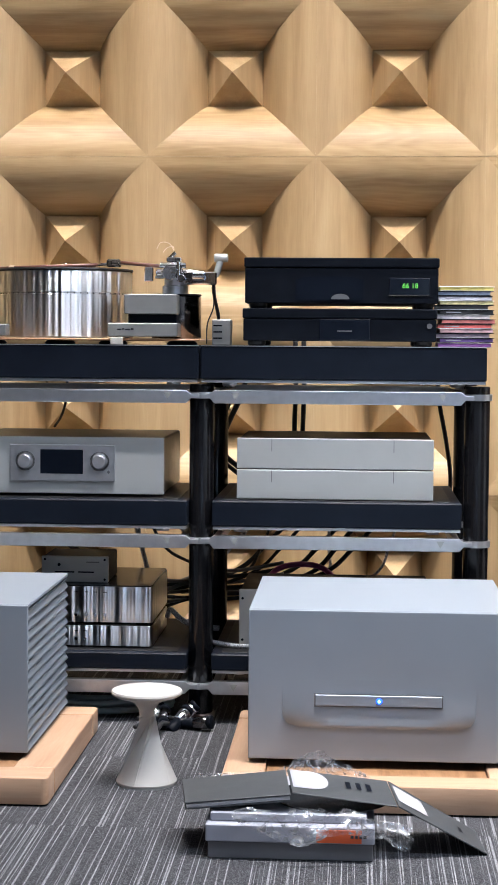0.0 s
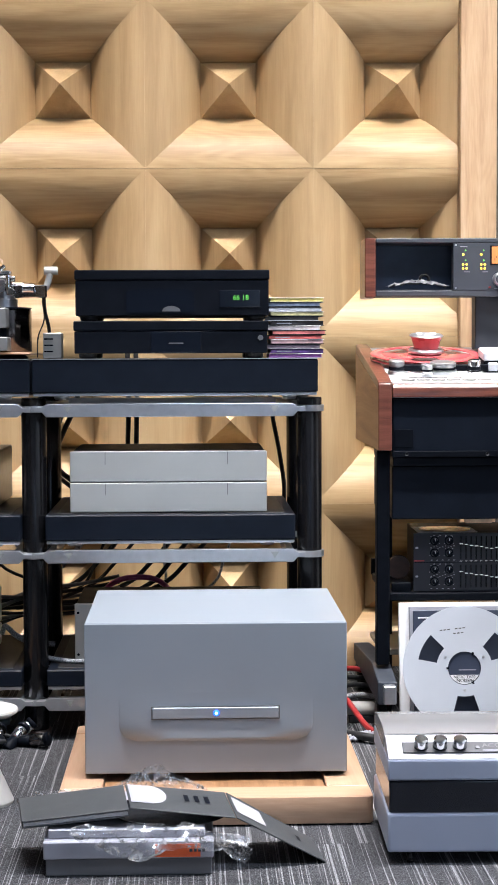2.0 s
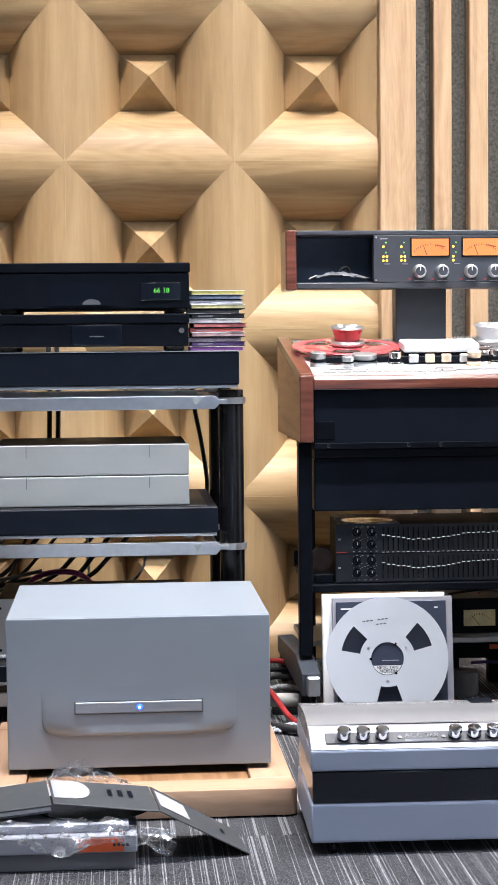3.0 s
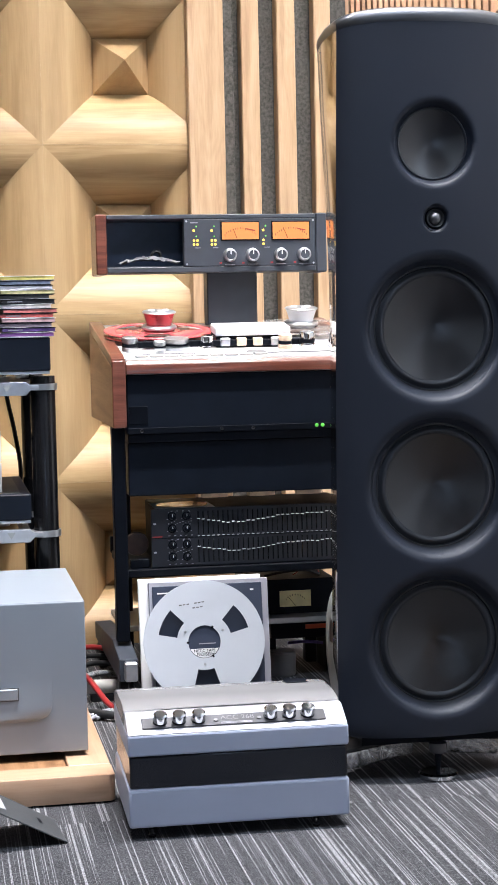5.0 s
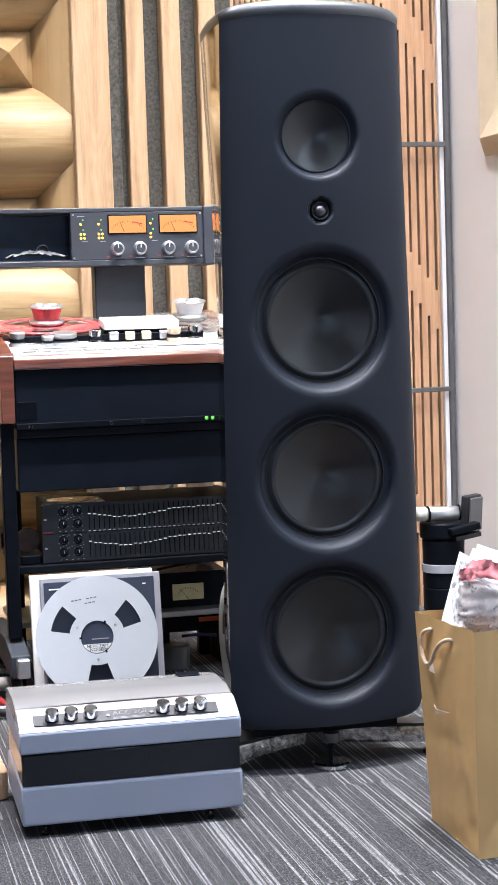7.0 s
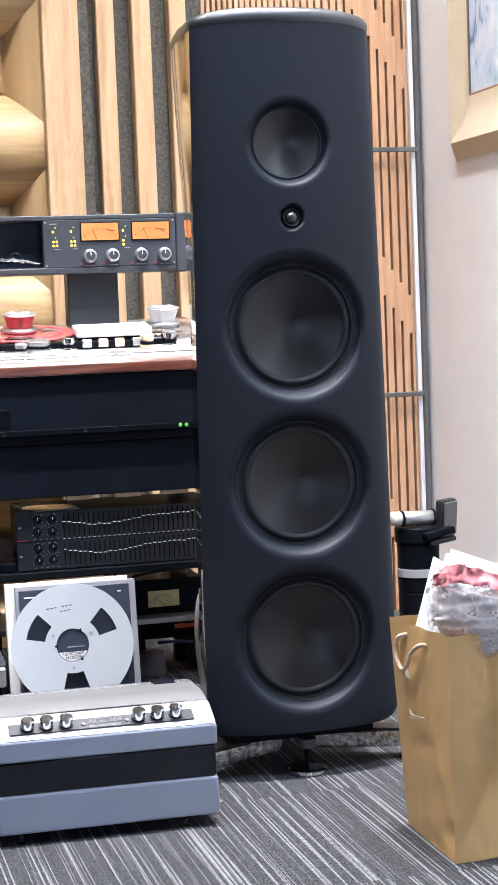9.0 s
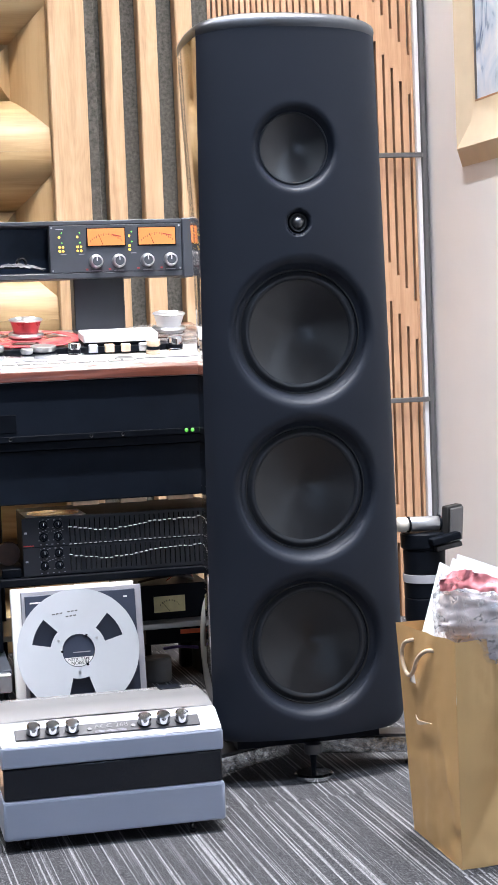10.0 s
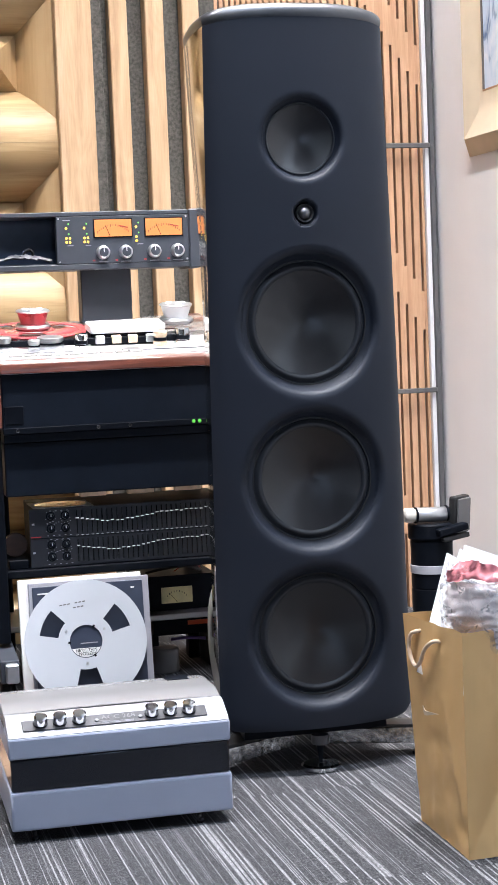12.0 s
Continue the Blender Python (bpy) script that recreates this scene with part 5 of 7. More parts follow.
S = ((-0.298, 2.750, 0.0880), (-0.123, 2.750, 0.1060), (-0.138, 2.900, 0.1080), (-0.318, 2.900, 0.0870))
P1 = ((-0.120, 2.750, 0.1090), (0.053, 2.755, 0.0890), (0.037, 2.900, 0.0930), (-0.135, 2.900, 0.1090))
P2 = ((0.055, 2.755, 0.0890), (0.204, 2.788, 0.0030), (0.189, 2.927, 0.0030), (0.039, 2.900, 0.0930))
main = part("cover_board", leaf(*S, 0.003), M_DARKBOOK, cov)
low_ = [Vector(p) - Vector((0, 0, 0.0035)) for p in S]
part("page_block", leaf(*[(p.x + (0.002 if p.x < -0.2 else -0.002), p.y + (0.0005 if p.y < 2.8 else -0.003), p.z) for p in low_], 0.0065), M_PAGES, cov)
part("back_board", leaf(*[(p.x, p.y, p.z - 0.0068) for p in low_], 0.0025), M_DARKBOOK, cov)
f1 = part("middle_flap", leaf(*P1, 0.0025), M_DARKBOOK, cov)
part("end_flap", leaf(*P2, 0.0025), M_DARKBOOK, cov)
part("disc_label", patch(P1, 0.02, 0.24, 0.22, 0.97, 0.0012), M_LIGHTBOOK, f1)
part("disc_print", patch(P1, 0.06, 0.38, 0.22, 0.97, 0.0018, True), M_PAGES, f1)
for k in range(3):
    part("print_bar", patch(P1, 0.55 + 0.10 * k, 0.595 + 0.10 * k, 0.42, 0.68, 0.0022), M_BLACK, f1)
part("flap_label", patch(P2, 0.03, 0.36, 0.25, 0.85, 0.0008), M_PAGES, cov)
part("flap_hole", patch(P2, 0.74, 0.78, 0.4, 0.6, 0.0008), M_BLACK, cov)


def film(nx, ny, place, amp_, seed):
    """A crumpled sheet of clear film."""
    bm = bmesh.new()
    g = []
    for j in range(ny + 1):
        row = []
        for i in range(nx + 1):
            u, v = i / nx, j / ny
            p = Vector(place(u, v))
            q = Vector((u * 9 + seed, v * 7, seed * 3.1))
            off = Vector((noise.noise(q), noise.noise(q + Vector((9, 2, 5))) - 0.25, noise.noise(q + Vector((3, 8, 1)))))
            q2 = q * 2.7
            off += 0.6 * Vector((noise.noise(q2), noise.noise(q2 + Vector((5, 5, 5))), noise.noise(q2 + Vector((1, 7, 3)))))
            row.append(bm.verts.new(p + off * amp_))
        g.append(row)
    for j in range(ny):
        for i in range(nx):
            a, b, c, d = g[j][i], g[j][i + 1], g[j + 1][i + 1], g[j + 1][i]
            bm.faces.new((a, b, c)), bm.faces.new((a, c, d))
    return bm


f1_ = thing("plastic_film", "crumpled clear plastic film draped over boxed sets", "plastic film", (-0.06, 2.72, 0.03))
part("sheet", film(22, 8, lambda u, v: (-0.212 + 0.235 * u + 0.05 * max(0, u - 0.8) / 0.2, 2.708 + 0.006 * math.sin(11 * u) + 0.02 * max(0, v - 0.7), 0.090 - (0.014 + 0.040 * math.sin(math.pi * min(1, 0.06 + 1.0 * u)) ** 1.2 + 0.022 * max(0, u - 0.72) / 0.28) * (1 - v) - 0.022 * max(0, u - 0.8) / 0.2), 0.010, 1.7), M_FILM, f1_)
f2_ = thing("plastic_film", "crumpled clear plastic film piled behind the cover", "plastic film", (-0.12, 3.0, 0.08))
part("sheet", film(26, 9, lambda u, v: (-0.300 + 0.305 * u, 2.985 + 0.014 * math.sin(6 * u), 0.062 + v * (0.014 + 0.050 * math.exp(-((u - 0.72) / 0.19) ** 2))), 0.010, 4.2), M_FILM, f2_)

# ---- studio tape machine ----
tm = thing("tape_machine", "studio reel tape machine in mahogany console with meter bridge", "tape machine", (0.69, 3.98, 0))
XL, XR = 0.395, 0.995
DZ0, DZ1, DY0, DY1 = 0.785, 0.862, 3.745, 4.25      # deck plate: front and rear height and depth


def deck_z(y):
    return DZ0 + (DZ1 - DZ0) * (y - DY0) / (DY1 - DY0)


for x0 in (XL, XR - 0.031):
    sp = part("side_panel", extrude_outline([(DY0 - 0.008, 0.634), (DY1, 0.634), (DY1, DZ1 - 0.014), (DY0 + 0.03, DZ0 - 0.012), (DY0 - 0.008, DZ0 - 0.020)], "x", x0, x0 + 0.031, 0.003), M_SIDEWOOD, tm, "golden brown veneered cheek")
    part("cheek_cap", extrude_outline([(DY0 - 0.008, DZ0 - 0.0195), (DY0 + 0.03, DZ0 - 0.0115), (DY1, DZ1 - 0.0135), (DY1, DZ1 + 0.010), (DY0 + 0.03, DZ0 + 0.012), (DY0 - 0.008, DZ0 + 0.002)], "x", x0, x0 + 0.031, 0.003), M_MAHOG, sp)
    part("front_edge", box(x0 + 0.0005, x0 + 0.0305, DY0 - 0.014, DY0 - 0.0085, 0.634, DZ0 - 0.002, 0.002), M_MAHOG, sp)
part("front_rail", extrude_outline([(DY0 - 0.012, 0.752), (DY0 + 0.02, 0.752), (DY0 + 0.02, DZ0 - 0.002), (DY0 - 0.002, DZ0 - 0.003), (DY0 - 0.010, DZ0 - 0.012)], "x", XL + 0.032, XR - 0.032, 0.002), M_MAHOG, tm, "rounded mahogany front rail")
part("rail_bead", box(XL + 0.033, XR - 0.033, DY0 - 0.008, DY0 + 0.004, 0.7512, 0.7519, 0), M_ALU, tm)
deck = part("deck_plate", extrude_outline([(DY0 + 0.003, DZ0 - 0.004), (DY1 - 0.003, DZ1 - 0.004), (DY1 - 0.003, DZ1 + 0.001), (DY0 + 0.003, DZ0 + 0.001)], "x", XL + 0.0325, XR - 0.0325), M_WHITE, tm, "white enamelled deck plate")
SL = math.degrees(math.atan2(DZ1 - DZ0, DY1 - DY0))


def on_deck(bm, x, y):
    bm.transform(pose(x, y, deck_z(y) + 0.0015, SL, 0, 0))
    return bm


def reel_on_deck(x, y, r, mat_, hub_mat, label):
    t = thing("tape_reel", label, "tape reel", (x, y, deck_z(y)), 0, group="tape reels")
    tilt = pose(0, 0, 0.002, SL, 0, 0)
    for z0 in (0.010, 0.020):
        bm = bmesh.new()
        ns = 72
        # flange with three windows
        for k in range(ns):
            a0, a1 = 2 * math.pi * k / ns, 2 * math.pi * (k + 1) / ns
            win = (k % 24) < 9
            for ra, rb in ((0.036, 0.052), (0.052, 0.105 * r / 0.131), (0.105 * r / 0.131, r)):
                if win and ra == 0.052:
                    continue
                q = [bm.verts.new((rr * math.cos(a), rr * math.sin(a), zz)) for zz in (z0, z0 + 0.0015) for rr, a in ((ra, a0), (rb, a0), (rb, a1), (ra, a1))]
                bm.faces.new(q[4:8]), bm.faces.new(q[3::-1]), bm.faces.new((q[1], q[2], q[6], q[5])), bm.faces.new((q[3], q[0], q[4], q[7]))
        bm.transform(tilt)
        part("flange", bm, mat_, t)
    bm = lathe([(0.036, 0.009), (0.036, 0.021)], steps=40)
    bm.transform(tilt)
    part("core", bm, M_BROWNFOOT, t)
    bm = lathe([(0.078, 0.0118), (0.078, 0.0198), (0.037, 0.0198), (0.037, 0.0118), (0.078, 0.0118)], steps=48)
    bm.transform(tilt)
    part("tape_pack", bm, M_BROWNFOOT, t)
    bm = lathe([(0, 0.0), (0.034, 0.0), (0.034, 0.026), (0.038, 0.027), (0.038, 0.032), (0.029, 0.036), (0.029, 0.038), (0.037, 0.064), (0, 0.064)], steps=36)
    bm.transform(tilt)
    hub = part("hub_clamp", bm, hub_mat, t)
    for z0, z1, rr in ((0.026, 0.035, 0.041), (0.0635, 0.068, 0.039)):
        bm = lathe([(0, z0), (rr, z0), (rr + 0.001, (z0 + z1) / 2), (rr - 0.002, z1), (0, z1)], steps=36)
        bm.transform(tilt)
        part("clamp_ring", bm, M_ALU, hub)
    for k in range(3):
        a = 2 * math.pi * k / 3 + 0.5
        bm = lathe([(0, 0.068), (0.008, 0.068), (0.007, 0.071), (0, 0.0715)], (0.019 * math.cos(a), 0.019 * math.sin(a), 0), steps=14)
        bm.transform(tilt)
        part("clamp_stud", bm, M_WHITE, hub)
    return t


reel_on_deck(0.537, 4.00, 0.131, M_RED, M_RED, "red metal tape reel with chrome and red clamp")
reel_on_deck(0.885, 4.02, 0.131, M_ACRYL, M_WHITE, "clear tape reel with white clamp on deck")
for x, y, r_, h_, mt in ((0.449, 3.845, 0.018, 0.040, M_ALU), (0.515, 3.825, 0.014, 0.032, M_ALU), (0.556, 3.855, 0.030, 0.033, M_ALU), (0.624, 3.835, 0.015, 0.042, M_CHROME), (0.808, 3.84, 0.016, 0.040, M_ROPE), (0.862, 3.85, 0.018, 0.044, M_CHROME), (0.93, 3.845, 0.018, 0.040, M_ALU)):
    h_ *= 0.82
    g_ = part("roller", on_deck(lathe([(0, 0), (r_ * 1.05, 0), (r_ * 1.05, 0.008), (r_ * 0.86, 0.010), (r_ * 0.86, h_ * 0.62), (r_, h_ * 0.64), (r_, h_ * 0.95), (r_ * 0.9, h_), (0, h_)], steps=32), x, y), mt, tm)
    part("roller_skirt", on_deck(lathe([(r_ * 0.9, 0.011), (r_ * 0.98, 0.011), (r_ * 0.98, h_ * 0.55), (r_ * 0.9, h_ * 0.55)], steps=28), x, y), M_BLACK, g_)
hbk = part("head_cover", on_deck(box(-0.088, 0.088, -0.035, 0.045, 0.026, 0.046, 0.004, 2), 0.738, 3.90), M_WHITE, tm)
# black block stands in for the shade under the head cover
part("head_shadow_box", on_deck(box(-0.086, 0.086, -0.030, 0.042, 0.0, 0.0255, 0.001), 0.738, 3.90), M_BLACK, hbk)
for dx in (-0.066, -0.028, 0.010, 0.052):
    part("head", on_deck(box(dx - 0.011, dx + 0.011, -0.044, -0.031, 0.004, 0.023, 0.002), 0.738, 3.90), M_ALU if dx in (-0.066, 0.052) else M_ROPE, hbk)
part("tape_path", on_deck(box(-0.22, 0.20, 0.0, 0.012, 0.004, 0.018, 0.001), 0.66, 3.862), M_BLACK, tm)
for x0, x1, dy in ((0.47, 0.60, 3.795), (0.74, 0.93, 3.785)):
    part("deck_slot", on_deck(box(0, x1 - x0, -0.003, 0.003, 0, 0.0015, 0), x0, dy), M_GREYTRIM, tm)
part("edit_wheel", on_deck(lathe([(0, 0.004), (0.022, 0.004), (0.024, 0.0), (0.0245, 0.0)], steps=28), 0.730, 3.785), M_GREYTRIM, tm)
for k in range(9):
    part("key", on_deck(box(0, 0.030, -0.008, 0.008, 0, 0.004, 0.001), 0.45 + 0.034 * k, 3.765), M_IVORY, tm)
# lower panels and frame
part("upper_case", box(XL + 0.033, XR - 0.033, 3.750, 4.22, 0.618, 0.751, 0.003), M_NAVY, tm, "black front panel with two green lamps")
part("panel_inset", box(0.433, 0.475, 3.7475, 3.7496, 0.640, 0.680, 0.001), M_BLACK, tm)
strip = part("jack_strip", box(XL + 0.034, XR - 0.034, 3.746, 3.7495, 0.6185, 0.632, 0.001), M_BLACK, tm)
for k in (0, 5, 7):
    part("jack", lathe([(0, 0.0), (0.003, 0.0), (0.004, 0.002), (0.004, 0)], (0.46 + 0.036 * k, 3.746, 0.6255), "y", 12), M_GREYTRIM, strip)
part("spacer_panel", box(XL + 0.036, XR - 0.036, 3.762, 4.15, 0.5985, 0.6175, 0.002), M_NAVY, tm)
for x in (0.858, 0.872):
    part("green_lamp", lathe([(0, 0.003), (0.0035, 0.002), (0.0045, 0)], (x, 3.746, 0.6265), "y", 14), M_GREENLED, strip)
part("lower_case", box(XL + 0.036, XR - 0.036, 3.775, 4.15, 0.477, 0.598, 0.003), M_NAVY, tm)
for x in (XL, XR - 0.030):
    for y, inset in ((3.765, 0.0), (4.16, 0.052 if x < 0.6 else -0.052)):
        part("upright", box(x + inset, x + inset + 0.030, y, y + 0.035, 0.150 if y < 4 else 0.0, 0.633 if y < 4 else 0.617, 0.003), M_BLACK, tm)
    rail_ = part("base_rail", extrude_outline([(3.68, 0.078), (4.24, 0.078), (4.24, 0.12), (3.82, 0.149), (3.68, 0.128)], "x", x - 0.006, x + 0.036, 0.003), M_SLATE, tm)
    part("rail_end", box(x + 0.004, x + 0.032, 3.655, 3.6795, 0.082, 0.124, 0.003), M_ALU, rail_)
    for y in (3.74, 4.20):
        part("castor", lathe([(0, -0.012), (0.030, -0.012), (0.035, -0.008), (0.035, 0.008), (0.030, 0.012), (0, 0.012)], (x + 0.012, y + 0.04, 0.0352), "x", 24), M_RUBBER, rail_)
        part("castor_fork", box(x + 0.0285, x + 0.034, y + 0.02, y + 0.06, 0.03, 0.0775, 0.001), M_BLACK, rail_)
part("cross_tie", box(XL + 0.031, XR - 0.031, 4.17, 4.19, 0.30, 0.34, 0.002), M_BLACK, tm)
part("tray_shelf", box(XL + 0.031, XR - 0.031, 3.79, 4.15, 0.291, 0.309, 0.002), M_BLACK, tm)
part("lower_tray", box(XL + 0.031, XR - 0.031, 3.95, 4.20, 0.140, 0.154, 0.002), M_ALU, tm)
# cream blocks stand in for slices of the wooden wall seen below the case
for k in range(3):
    part("under_clip", box(0.60 + 0.11 * k, 0.66 + 0.11 * k, 3.80, 3.82, 0.4655, 0.4765, 0.001), M_ROPE, tm)
# meter bridge on its column
part("column", box(0.680, 0.806, 4.155, 4.21, 0.858, 0.99, 0.003), plain("slate column paint", (0.019, 0.022, 0.029), 0.5, 0.0, 0.1, 30, 0.04), tm, "slate grey support column")
mb = part("meter_bridge", box(0.430, 0.945, 4.104, 4.22, 0.9865, 1.0005, 0.002), M_SLATE, tm, "slate meter bridge with amber meters and knobs")
part("bridge_back", box(0.430, 0.945, 4.205, 4.22, 1.001, 1.115, 0.001), M_BLUEBOARD, mb)
part("bridge_top", box(0.430, 0.945, 4.104, 4.22, 1.1155, 1.1265, 0.002), M_SLATE, mb)
part("bridge_cheek", box(0.403, 0.4295, 4.10, 4.225, 0.983, 1.128, 0.003), M_MAHOG, mb)
part("bridge_cheek", box(0.9455, 0.972, 4.10, 4.225, 0.983, 1.128, 0.003), M_SLATE, mb)
part("bay_floor", box(0.4305, 0.617, 4.108, 4.204, 1.0008, 1.003, 0), M_SLATE, mb)
pnl = part("bridge_panel", box(0.618, 0.9445, 4.104, 4.135, 1.001, 1.115, 0.001), M_SLATE, mb)
for x0 in (0.711, 0.837):
    fr_ = part("meter_rim", box(x0 - 0.003, x0 + 0.094, 4.1015, 4.1037, 1.062, 1.109, 0.001), M_BLACK, pnl)
    face = part("meter_face", box(x0, x0 + 0.091, 4.0998, 4.1013, 1.065, 1.106, 0), M_AMBER, fr_, "lit amber meter face")
    bm = bmesh.new()
    for k in range(15):
        a = radians(140 - 100 * k / 14)
        c = Vector((x0 + 0.0455 + 0.050 * math.cos(a), 4.0993, 1.048 + 0.044 * math.sin(a)))
        box(c.x - 0.0006, c.x + 0.0006, 4.0992, 4.0997, c.z - 0.002 - (0.002 if k % 3 == 0 else 0), c.z + 0.002, 0, bm=bm)
    tagged(part("meter_scale", bm, M_BROWNFOOT, face), kind="stuff")
    part("meter_red_scale", extrude_outline([(x0 + 0.060, 1.0895), (x0 + 0.082, 1.0845), (x0 + 0.082, 1.087), (x0 + 0.060, 1.092)], "y", 4.0991, 4.0997), M_REDCABLE, face)
    part("needle", extrude_outline([(x0 + 0.036, 1.067), (x0 + 0.0375, 1.067), (x0 + 0.027, 1.093), (x0 + 0.0263, 1.093)], "y", 4.0989, 4.0995), M_BLACK, face)
for x in (0.730, 0.786, 0.857, 0.915):
    k = part("knob", lathe([(0, 0.016), (0.0105, 0.016), (0.012, 0.014), (0.0135, 0.0), (0.016, 0)], (x, 4.1038, 1.027), "y", 28), M_SLATE, pnl)
    part("knob_ring", lathe([(0.0108, 0.0150), (0.0122, 0.0168), (0.0150, 0.0150), (0.0165, 0.0035), (0.0172, 0)], (x, 4.1038, 1.027), "y", 28), M_ALU, k)
    part("pointer", box(x - 0.0010, x + 0.0010, 4.0868, 4.0877, 1.028, 1.0375, 0), M_WHITE, k)
    part("red_mark", box(x - 0.026, x - 0.020, 4.1028, 4.1037, 1.006, 1.010, 0), M_REDCABLE, pnl)
    part("legend", box(x - 0.012, x + 0.012, 4.1031, 4.1037, 1.0035, 1.005, 0), M_LIGHTBOOK, pnl)
for x in (0.642, 0.686, 0.814):
    for z, n_ in ((1.087, 1), (1.063, 1), (1.0535, 1)):
        for q in range(1 if z > 1.08 or x == 0.814 else 2):
            part("yellow_lamp", lathe([(0, 0.002), (0.0024, 0.0015), (0.003, 0)], (x + 0.0085 * q, 4.1038, z), "y", 12), M_YELLOWLED, pnl)
    for z in (1.097, 1.073):
        part("green_lamp", lathe([(0, 0.0015), (0.0016, 0.001), (0.002, 0)], (x + 0.006, 4.1038, z), "y", 10), M_GREENLED, pnl)
    part("legend", box(x + 0.002, x + 0.016, 4.1031, 4.1037, 1.0445, 1.046, 0), M_LIGHTBOOK, pnl)
part("legend", box(0.634, 0.652, 4.1031, 4.1037, 1.105, 1.107, 0), M_LIGHTBOOK, pnl)
for x in (0.624, 0.939):
    for z in (1.006, 1.110):
        part("screw", lathe([(0, 0.001), (0.0025, 0.001), (0.0025, 0)], (x, 4.104, z), "y", 10), M_ALU, pnl)
# loose things in the open bay of the bridge
ph = thing("cloth_and_clip", "crumpled white tissue and grey clip in the bridge bay", "tissue", (0.54, 4.15, 1.003))
bm = film(24, 10, lambda u, v: (0.465 + 0.145 * u, 4.12 + 0.06 * v, 1.010 + 0.016 * math.sin(math.pi * u) * math.sin(math.pi * (0.15 + 0.7 * v)) + 0.002), 0.0065, 8.8)
part("tissue", bm, M_GREYBOOK, ph)
part("clip", lathe([(0.010, -0.007), (0.014, -0.005), (0.014, 0.005), (0.010, 0.007), (0.007, 0.0), (0.010, -0.007)], (0.555, 4.155, 1.030), "y", 20), M_RUBBER, ph)

# ---- equalizer in the frame ----
eq = thing("graphic_equalizer", "black two-row graphic equalizer with many sliders", "equalizer", (0.72, 3.95, 0.309))
part("case", box(0.50, 0.952, 3.806, 4.05, 0.312, 0.442, 0.002), M_BLACK, eq)
for cx in (0.53, 0.92):
    for cy in (3.83, 4.02):
        part("foot", lathe([(0, 0), (0.01, 0), (0.01, 0.0028), (0, 0.0028)], (cx, cy, 0.3092), steps=12), M_RUBBER, eq)
fp = part("front_panel", box(0.482, 0.960, 3.800, 3.8055, 0.311, 0.443, 0.001), plain("blue-black panel", (0.006, 0.008, 0.0135), 0.45), eq)
part("divider", box(0.483, 0.959, 3.7992, 3.7998, 0.3763, 0.3775, 0), M_BLACK, fp)
rq = random.Random(3)
bmT = bmesh.new()
base_ = Vector((0.72, 3.95, 0.309))


def shared(name, bm, mat_):
    me = bpy.data.meshes.new(name)
    bm.to_mesh(me)
    bm.free()
    me.materials.append(mat_)
    return me


SLOT = shared("slider_slot", box(-0.0012, 0.0012, -0.0006, 0, -0.026, 0.026, 0), M_POST)
CAP = shared("slider_cap", box(-0.0036, 0.0036, -0.005, 0, -0.0016, 0.0016, 0.0005), M_BLACK)
for row, zc in enumerate((0.410, 0.345)):
    for k in range(31):
        x = 0.590 + 0.0115 * k
        h_ = 0.010 - 0.011 * math.sin(math.pi * min(1, k / 16)) + (0.006 * (k - 16) / 15 if k > 16 else 0) + rq.uniform(-0.0015, 0.0015)
        for nm, me, at_ in (("slider_slot", SLOT, (x, 3.7999, zc)), ("slider_cap", CAP, (x, 3.7992, zc + h_))):
            ob = new(nm, me)
            ob.parent, ob.location = fp, Vector(at_) - base_
        box(x - 0.0036, x + 0.0036, 3.7934, 3.7939, zc + h_ - 0.0009, zc + h_ + 0.0009, 0, bm=bmT)
        if row == 0:
            box(x - 0.003, x + 0.003, 3.7990, 3.7997, 0.3790, 0.3800, 0, bm=bmT)
    for q in range(4):
        kx, kz = 0.530 + 0.033 * (q % 2), zc + 0.016 - 0.028 * (q // 2)
        kn = part("knob", lathe([(0, 0.010), (0.006, 0.010), (0.0075, 0.0), (0.010, 0)], (kx, 3.7998, kz), "y", 18), M_BLACK, fp)
        part("pointer", box(kx - 0.0006, kx + 0.0006, 3.7888, 3.7894, kz, kz + 0.006, 0), M_WHITE, kn)
        bmL = bmesh.new()
        for w_ in range(4):
            a = radians(210 - 80 * w_)
            box(kx + 0.0125 * math.cos(a) - 0.001, kx + 0.0125 * math.cos(a) + 0.001, 3.7991, 3.7997, kz + 0.0125 * math.sin(a) - 0.0006, kz + 0.0125 * math.sin(a) + 0.0006, 0, bm=bmL)
        tagged(part("legend", bmL, M_LIGHTBOOK, fp), kind="stuff")
    bmL = bmesh.new()
    for q in range(9):                                  # printed legends round the knobs
        lx, lz = 0.521 + 0.0065 * q, zc - 0.028 + 0.056 * (q % 2)
        box(lx, lx + 0.0040, 3.7990, 3.7997, lz - 0.0007, lz + 0.0007, 0, bm=bmL)
        box(lx, lx + 0.0030, 3.7990, 3.7997, zc + 0.002 * (q % 3) - 0.0005, zc + 0.002 * (q % 3) + 0.0005, 0, bm=bmL)
    tagged(part("legend", bmL, M_LIGHTBOOK, fp), kind="stuff")
    part("rack_slot", box(0.487, 0.493, 3.7992, 3.7998, zc - 0.002, zc + 0.002, 0), M_LIGHTBOOK, fp)
part("red_stripe", box(0.483, 0.507, 3.7988, 3.7991, 0.3795, 0.3815, 0), M_REDCABLE, fp)
tagged(part("fader_marking", bmT, M_PAPER, fp), kind="stuff")
cdd = thing("loose_disc", "gold disc lying on the graphic equalizer", "disc", (0.57, 3.88, 0.442))
